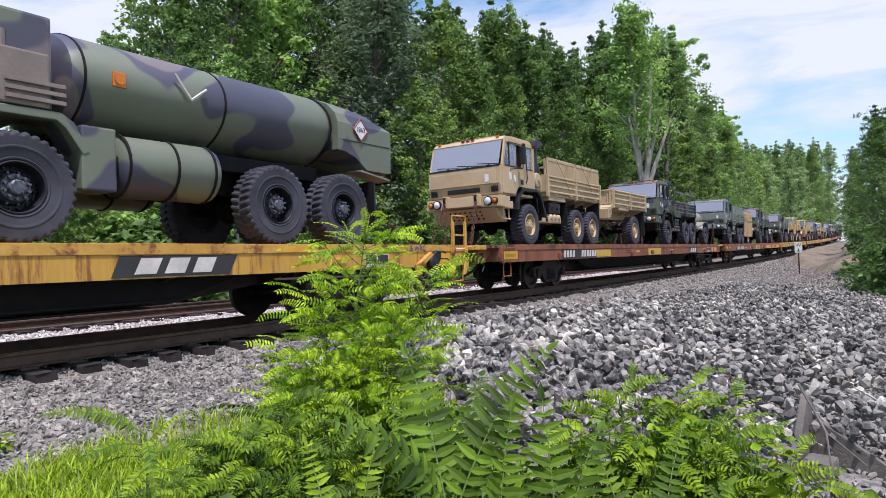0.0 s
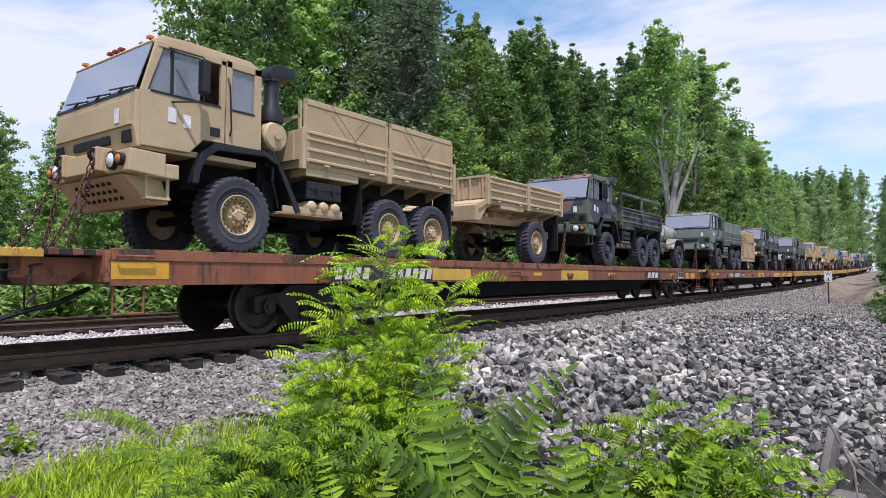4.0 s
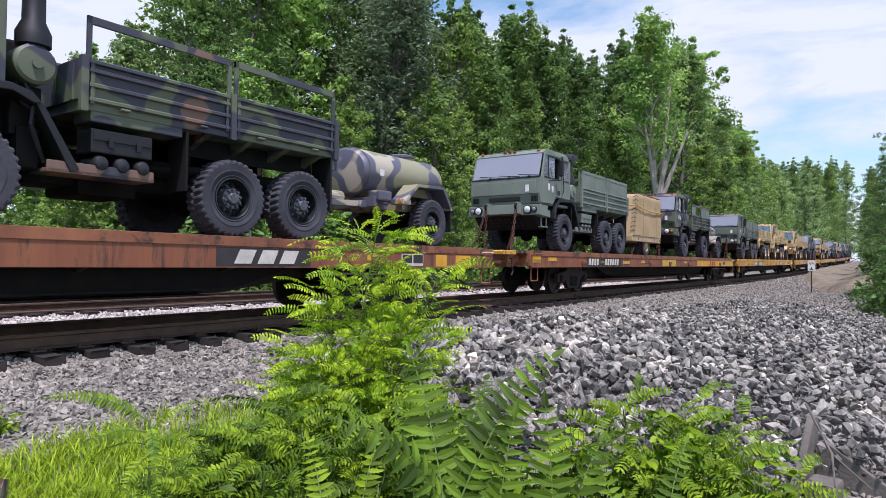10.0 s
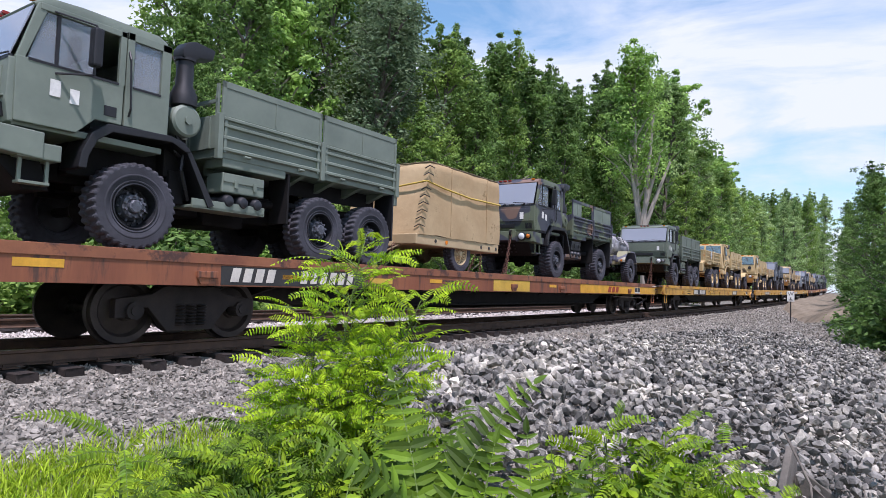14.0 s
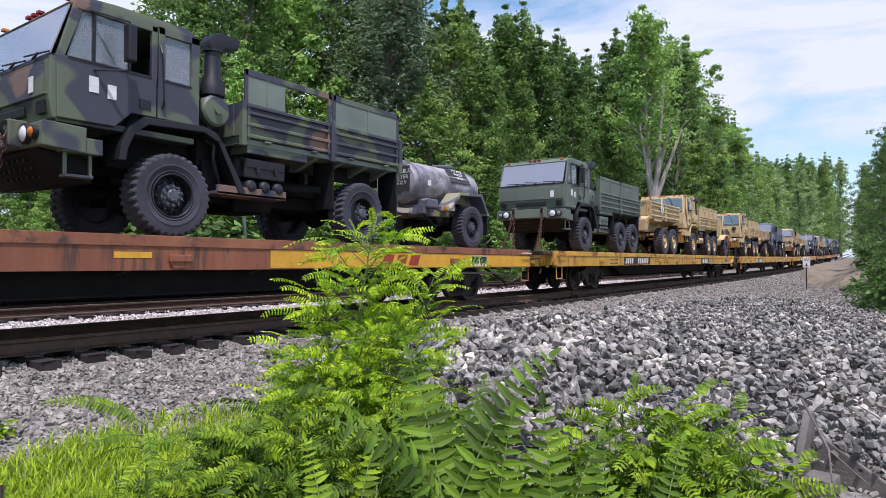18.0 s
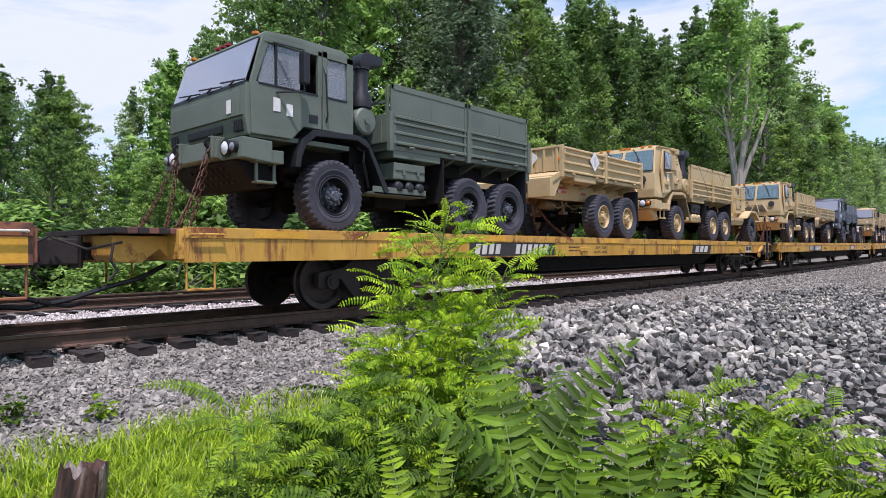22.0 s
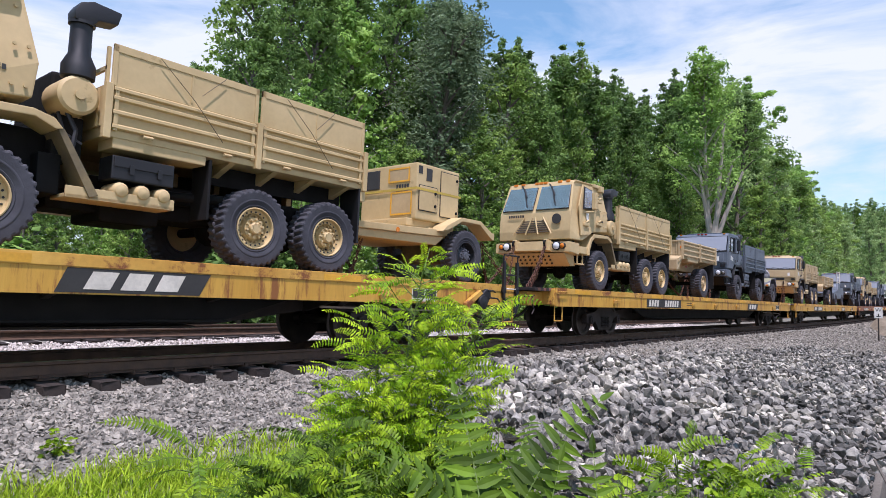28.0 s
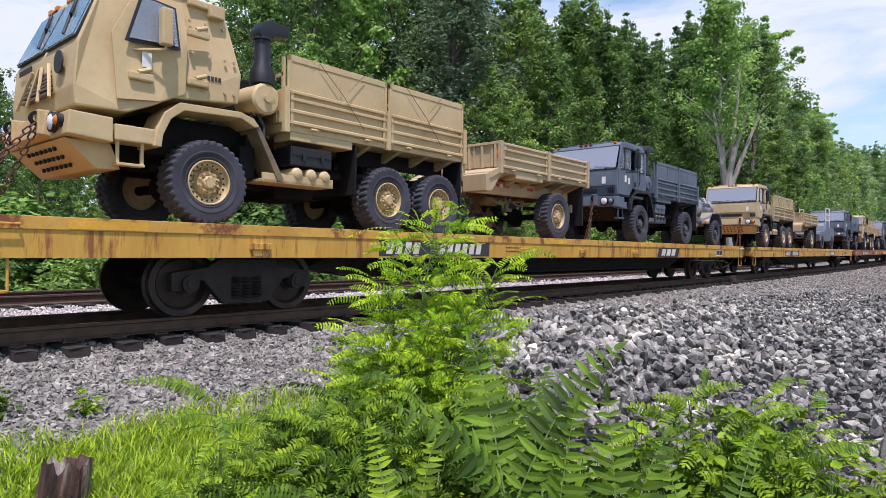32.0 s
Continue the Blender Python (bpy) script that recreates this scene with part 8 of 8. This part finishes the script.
def weeds(x, y, tall, wide, count, seed, mat):
    """A tangle of vine leaves on thin stalks."""
    rnd, lv = random.Random(seed), Leaves(seed)
    root = thing("weed_clump", "tangled green weeds and vine leaves", "weeds", "weed clumps on the bank")
    root.matrix_basis = pose(x, y, ground_z(x, y) - 0.02)
    for k in range(count // 12):
        a, q = rnd.uniform(0, 6.28), math.sqrt(rnd.random()) * wide
        b = Vector((math.cos(a) * q * 0.6, math.sin(a) * q * 0.6, 0))
        t = Vector((math.cos(a) * q, math.sin(a) * q, tall * rnd.uniform(0.74, 1.0) * (1 - 0.22 * (q / wide) ** 2)))
        lv.stick([b, b.lerp(t, 0.6) + Vector((0, 0, 0.05)), t], 0.004, 0.0015)
        for j in range(12):
            p = b.lerp(t, rnd.uniform(0.3, 1.02)) + Vector((rnd.gauss(0, 0.06), rnd.gauss(0, 0.06), rnd.gauss(0, 0.05)))
            w = Vector((rnd.gauss(0, 1), rnd.gauss(0, 1), rnd.uniform(-0.6, 0.3)))
            s = rnd.uniform(0.025, 0.06)
            for d in (0, -1, 1):
                if d == 0 or rnd.random() < 0.75:
                    w2 = Matrix.Rotation(d * 1.1, 3, "Z") @ w
                    lv.leaflet(p, w2, Vector((rnd.gauss(0, 0.8), rnd.gauss(0, 0.8), 1)), s * (1 - 0.15 * abs(d)), s * (0.75 - 0.12 * abs(d)))
    lv.put(root, mat, "stemwork")
    return root


def build_foreground():
    x, y = from_eye(46.0, 3.15)
    locust(x, y, [(0.2, -0.17, 1.99, 64, 0.44), (0.4, -0.4, 1.74, 52, 0.4), (0.12, 0.04, 1.62, 44, 0.38), (0.28, -0.2, 1.5, 40, 0.4), (0.02, -0.1, 1.3, 24, 0.36), (0.3, -0.34, 1.36, 30, 0.34)], 5, None, "bright green leafy locust sapling with pinnate leaves", 0.026, (0.13, 0.21))
    low = "low dark green locust shoots beside the sapling"
    for az, d, tall, mat, shoots in ((59.5, 2.45, 0.9, SUMAC, 7), (57.0, 2.35, 0.95, VINE, 8), (61.0, 2.7, 0.86, VINE, 5), (54.0, 2.75, 1.06, SUMAC, 12), (52.0, 2.6, 1.1, VINE, 12), (50.0, 2.75, 1.2, SUMAC, 12), (48.5, 2.5, 1.16, VINE, 9), (45.5, 2.35, 1.16, SUMAC, 9), (41, 2.5, 1.22, VINE, 8), (50.5, 2.1, 1.0, SUMAC, 8), (53.0, 2.2, 0.92, SUMAC, 7), (37, 2.7, 1.26, VINE, 8)):
        x, y = from_eye(az, d)
        locust(x, y, [(0.1, 0.05, tall, shoots * 2, 0.3), (-0.08, 0.1, tall * 0.92, shoots * 2, 0.28), (0.16, -0.14, tall * 0.9, shoots * 2, 0.28)], int(az * 17), mat, low, 0.031, (0.13, 0.22))
    # the shoot that arches over the grass
    heaven(60.0, 2.5, 0.34, ((67.0, 2.45, 0.46), (64.6, 2.35, 0.3), (63.6, 2.55, 0.22), (61.6, 2.35, 0.14), (59.4, 2.3, 0.12), (57.0, 2.5, 0.4), (56.2, 2.3, 0.26)), 77, 0.036, VINE, "arching bright green shoot with pinnate leaves over the grass")
    # large fronds in the middle
    heaven(34.5, 1.85, 0.2, ((44.2, 1.75, 0.5), (26.0, 2.05, 0.62), (37.8, 2.1, 0.6), (31.5, 2.3, 0.5), (41.0, 1.5, 0.2), (39.5, 2.2, 0.42)), 11, 0.1)
    heaven(30.6, 1.75, 0.06, ((29.0, 1.85, 0.46), (34.5, 1.5, 0.2), (27.5, 1.6, 0.26), (32.5, 2.0, 0.4)), 15, 0.084)
    heaven(25.0, 1.85, 0.04, ((25.9, 1.95, 0.47), (21.5, 2.05, 0.36), (28.5, 1.65, 0.2), (19.0, 1.85, 0.2), (22.6, 1.6, 0.1)), 12, 0.092)
    heaven(17.5, 1.95, -0.2, ((11.5, 2.05, 0.22), (14.5, 2.35, 0.3), (22.5, 1.75, 0.1), (10.0, 1.8, 0.02), (13.0, 1.6, -0.06), (21.0, 2.2, 0.24)), 13, 0.08)
    heaven(44.0, 1.8, -0.1, ((50.5, 1.75, 0.2), (47.0, 2.1, 0.34), (38.5, 1.6, 0.14), (52.5, 1.95, 0.1), (41.0, 2.1, 0.36)), 14, 0.066, VINE)
    clumps = [(60.5, 2.45, 0.74, 0.2), (58.0, 2.45, 0.86, 0.26), (55.5, 2.5, 0.98, 0.28), (52.5, 2.6, 1.1, 0.36), (48.5, 2.6, 1.2, 0.38), (44.5, 2.75, 1.3, 0.4), (40, 2.9, 1.4, 0.4), (36, 2.7, 1.36, 0.38), (32.5, 2.5, 1.24, 0.36), (28, 2.5, 1.22, 0.36),
              (24, 2.6, 1.28, 0.36), (20.5, 2.65, 1.34, 0.36), (17, 2.6, 1.36, 0.36), (14, 2.65, 1.34, 0.34), (11, 2.6, 1.32, 0.28), (8.2, 2.5, 1.18, 0.22), (5.5, 2.3, 0.96, 0.2), (2, 2.2, 0.84, 0.2), (-3, 2.4, 0.9, 0.24),
              (57.5, 2.0, 0.8, 0.22), (53, 1.9, 0.98, 0.3), (49, 1.85, 1.1, 0.32), (45, 2.0, 1.16, 0.34), (40.5, 1.85, 1.1, 0.34), (36, 2.0, 1.12, 0.34), (31, 1.9, 1.0, 0.34), (25, 2.0, 1.08, 0.34), (20, 2.05, 1.14, 0.34), (15, 2.15, 1.14, 0.32), (10.5, 2.15, 1.06, 0.26)]
    for k, (az, d, t, w) in enumerate(clumps):
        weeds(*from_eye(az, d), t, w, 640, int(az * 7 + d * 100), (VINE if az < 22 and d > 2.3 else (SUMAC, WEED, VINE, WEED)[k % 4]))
    for az, d, tall in ((18.5, 2.6, 1.3), (13.5, 2.65, 1.28), (9.8, 2.6, 1.22), (15.8, 2.3, 1.12)):
        x, y = from_eye(az, d)
        locust(x, y, [(0.08, 0.06, tall, 14, 0.3), (-0.1, 0.1, tall * 0.92, 13, 0.28), (0.1, -0.16, tall * 0.88, 13, 0.28)], int(az * 31), VINE, "yellow-green leafy locust shoots among weeds", 0.03, (0.12, 0.2))
    weeds(1.6, -2.9, 0.22, 0.14, 96, 501, WEED)
    weeds(2.2, -3.2, 0.16, 0.1, 60, 502, VINE)
    # grass on the bank
    n = 52000
    rng = np.random.default_rng(8)
    xs, ys = rng.uniform(-1.0, 5.0, n), rng.uniform(-7.4, -3.5, n)
    dens = np.array([1.2 * smooth(3.5, 4.4, -b + 0.5 * noise.noise(Vector((a, b, 9)))) * (1.1 - smooth(3.4, 4.8, a)) * smooth(-1.0, 0.4, a) * smooth(-7.4, -5.6, b) for a, b in zip(xs, ys)])
    n2 = 80000
    x2, y2 = rng.uniform(-9.0, 4.6, n2), rng.uniform(-13.5, -3.6, n2)
    d2 = np.array([0.9 * smooth(3.5, 4.4, -b + 0.5 * noise.noise(Vector((a, b, 9)))) * (1.1 - smooth(2.6, 4.4, a - 0.4 * noise.noise(Vector((b, a, 4))))) * smooth(-9, -4, a) * (1 - smooth(11, 13.5, -b)) for a, b in zip(x2, y2)])
    xs, ys, dens, n = np.concatenate([xs, x2]), np.concatenate([ys, y2]), np.concatenate([dens, d2]), n + n2
    keep = rng.random(n) < dens
    xs, ys = xs[keep], ys[keep]
    m = len(xs)
    h = rng.uniform(0.06, 0.24, m)
    a = rng.uniform(0, 6.28, m)
    lean = rng.uniform(0.15, 0.8, m) * h
    w = rng.uniform(0.003, 0.007, m)
    p = np.stack([xs, ys, [ground_z(u, v) - 0.01 for u, v in zip(xs, ys)]], 1)
    out, sd = np.stack([np.cos(a), np.sin(a), 0 * a], 1), np.stack([-np.sin(a), np.cos(a), 0 * a], 1)
    sec = []
    for f, wf in ((0, 1.0), (0.45, 0.9), (0.8, 0.55), (1.0, 0.1)):
        c = p + out * (lean * f * f)[:, None] + np.array([0, 0, 1]) * (h * f * (1 - 0.25 * f))[:, None]
        sec += [c - sd * (w * wf)[:, None], c + sd * (w * wf)[:, None]]
    v = np.stack(sec, 1).reshape(-1, 3)
    quad = np.array([(0, 1, 3, 2), (2, 3, 5, 4), (4, 5, 7, 6)])
    f = (quad[None] + (np.arange(m) * 8)[:, None, None]).reshape(-1, 4)
    tagged(new("grass", soup("grass", v, f, GRASS)), "bright yellow-green grass on the bank", "grass", kind="stuff")


build_foreground()


# ---- sign, culvert wall, stump, pond and twigs ----
def small_things():
    x, y = from_eye(5.1, 44.0)
    z = ground_z(x, y)
    sign = thing("trackside_sign", "white metal trackside sign on a thin grey post", "sign")
    sign.matrix_basis = pose(x, y, z, 0, 0, -78)
    bm = bmesh.new()
    box(bm, -0.035, 0.035, -0.03, 0.03, -0.3, 1.9, 0.006)
    part("post", bm, STEEL_DARK, sign)
    bm = bmesh.new()
    box(bm, -0.2, 0.2, -0.045, -0.031, 1.3, 1.92, 0.01)
    part("plate", bm, PAPER, sign)
    ob = part("lettering", words("W", 0.3, PANEL), None, sign)
    ob.matrix_basis = pose(0, -0.048, 1.75)
    bm = bmesh.new()
    box(bm, -0.1, 0.1, -0.05, -0.046, 1.37, 1.42)
    box(bm, -0.03, 0.03, -0.05, -0.046, 1.42, 1.55)
    part_each("marking_bar", bm, PANEL, sign)

    x, y = 5.95, -8.72
    g = ground_z(x, y)
    wing = thing("culvert_headwall", "weathered grey concrete culvert wing wall among gravel", "culvert")
    wing.matrix_basis = pose(x, y, g - 0.1, 0, 0, -8) @ Matrix.Scale(0.72, 4)
    bm = bmesh.new()
    prism(bm, [(-0.75, 0.0), (0.5, 0.0), (0.5, 0.92), (0.3, 0.95), (-0.1, 0.5), (-0.75, 0.12)], 0.02, 0.1, "y", 0.012)
    part("wing_wall", bm, CONCRETE, wing)
    bm = bmesh.new()
    prism(bm, [(-0.95, 0.0), (0.05, 0.0), (0.05, 0.62), (-0.05, 0.66), (-0.7, 0.25), (-0.95, 0.1)], 0.42, 0.5, "x", 0.012)
    part("end_wall", bm, CONCRETE, wing)
    bm = bmesh.new()
    box(bm, -0.3, 0.1, -0.32, -0.02, 0.0, 0.36, 0.04)
    part("block", bm, CONCRETE, wing)

    stump = thing("rotten_stump", "rotten grey-brown ragged wooden stump in the grass", "stump")
    x, y = from_eye(71.8, 4.8)
    stump.matrix_basis = pose(x, y, ground_z(x, y) - 0.05, 4, 6, 20) @ Matrix.Diagonal((0.82, 0.82, 1.1, 1))
    bm = bmesh.new()
    rings = []
    for k, z in enumerate((0.0, 0.08, 0.16, 0.24, 0.3, 0.34)):
        ring = []
        for i in range(36):
            a = 2 * math.pi * i / 36
            r = (0.2 - 0.1 * z) * (1 + 0.09 * math.sin(9 * a + 6 * z) * math.sin(4 * a) + 0.28 * noise.noise(Vector((math.cos(a) * 2.5, math.sin(a) * 2.5, z * 2))))
            ring.append(bm.verts.new((r * math.cos(a), r * math.sin(a), z + ((0.13 * noise.noise(Vector((math.cos(a) * 2, math.sin(a) * 2, 4))) + 0.05 * noise.noise(Vector((math.cos(a) * 9, math.sin(a) * 9, 4)))) if k > 3 else 0))))
        rings.append(ring)
    inner = [bm.verts.new((v.co.x * 0.6, v.co.y * 0.6, v.co.z - 0.1)) for v in rings[-1]]
    rings.append(inner)
    for ra, rb in zip(rings, rings[1:]):
        for i in range(36):
            bm.faces.new((ra[i], ra[(i + 1) % 36], rb[(i + 1) % 36], rb[i]))
    bm.faces.new(inner)
    bmesh.ops.recalc_face_normals(bm, faces=bm.faces[:])
    part("rotten_wood", bm, ROT, stump)

    bm = bmesh.new()
    shore = [(4.5 + math.cos(a) * (1.35 + 0.2 * math.sin(3 * a + 1)), -11.0 + math.sin(a) * (1.15 + 0.15 * math.sin(4 * a))) for a in [math.pi * k / 18 for k in range(36)]]
    prism(bm, shore, -1.03, -0.93, "z")
    tagged(part("water", bm, WATER), "shallow brown ditch water", "water", kind="structure")

    rnd = random.Random(9)
    vine = thing("bare_vine", "thin bare brown vine hanging before the view", "vine")
    vx, vy = from_eye(-2.0, 2.3)
    vine.matrix_basis = pose(vx, vy, 0)
    bm = bmesh.new()
    g = ground_z(vx, vy)
    limb(bm, [Vector((0, 0.12, g)), Vector((0, 0.06, g + 0.6)), Vector((0, 0.035, 0.25)), Vector((0, 0.0, 0.5)), Vector((0, -0.012, 0.75)), Vector((0, -0.05, 1.0)), Vector((0, -0.05, 1.18))], 0.0034, 0.002, 6)
    part("stalk", bm, BARK, vine)
    fallen = thing("fallen_branch", "bare forked dry branch lying on the rocks", "branch")
    fallen.matrix_basis = pose(5.3, -8.95, ground_z(5.3, -8.95))
    bm = bmesh.new()
    limb(bm, [Vector((0.6, 0.25, 0.75)), Vector((0.3, 0.05, 0.45)), Vector((0.0, 0.0, 0.15)), Vector((-0.4, -0.1, 0.02))], 0.01, 0.006, 6)
    limb(bm, [Vector((0.3, 0.05, 0.45)), Vector((0.1, -0.2, 0.3))], 0.008, 0.004, 5)
    limb(bm, [Vector((0.0, 0.0, 0.15)), Vector((0.2, -0.25, 0.05))], 0.008, 0.004, 5)
    part("branch", bm, BARK, fallen)
    thin = tree("slender pale-trunked young tree at the wood's edge", 71, LEAF_LIGHT, BARK_PALE, 0.5, 0.11, 44, 44, 0.0072, 0.0085, 0.5, 2, ((20, 0.1, 0.5, 0.74),))
    tx, ty = from_eye(52.3, 23.5)
    thin.matrix_basis = pose(tx, ty, ground_z(tx, ty) - 0.1, 0, 0, 30)
    thin.scale = (10.0,) * 3


CONCRETE = material("weathered_concrete", [(0.3, srgb("57534b")), (0.7, srgb("777166"))], scale=2.5, rough=0.9, fine=0.35, bump=0.4, bump_scale=20)
ROT = material("rotten_wood", [(0.38, srgb("261a15")), (0.54, srgb("5a4136")), (0.66, srgb("9c9186"))], scale=7, rough=0.95, fine=0.5, stretch=(1, 1, 0.25), bump=0.8, bump_scale=24)
WATER = plain("ditch_water", "5d5138", rough=0.06)
small_things()


# ---- what moves ----
def gone(t):
    """Metres the train has gone by second t."""
    ts, ds = zip(*GONE)
    return float(np.interp(t, ts, ds))


def on_track(x, z, length=0.0):
    """A pose at x along the track, level with its slope."""
    slope = math.degrees(math.atan(1.48e-4 * max(x + length / 2, 0.0)))
    return pose(x, 0, rail_z(x) + z, 0, -slope, 0)


def motions():
    for car, sets, at in CARS:
        walk(car, [(t, on_track(at - d, 0.0, LONG)) for t, d in GONE])
        for ob in sets:
            x = ob.matrix_basis.translation.x
            steps_t = [k * 0.16 for k in range(201)]
            walk(ob, [(t, pose(x, 0, 0.46, 0, -math.degrees(gone(t) / 0.46), 0)) for t in steps_t])
    for ob, at, z in RIDES:
        walk(ob, [(t, on_track(at - d, z)) for t, d in GONE])


motions()
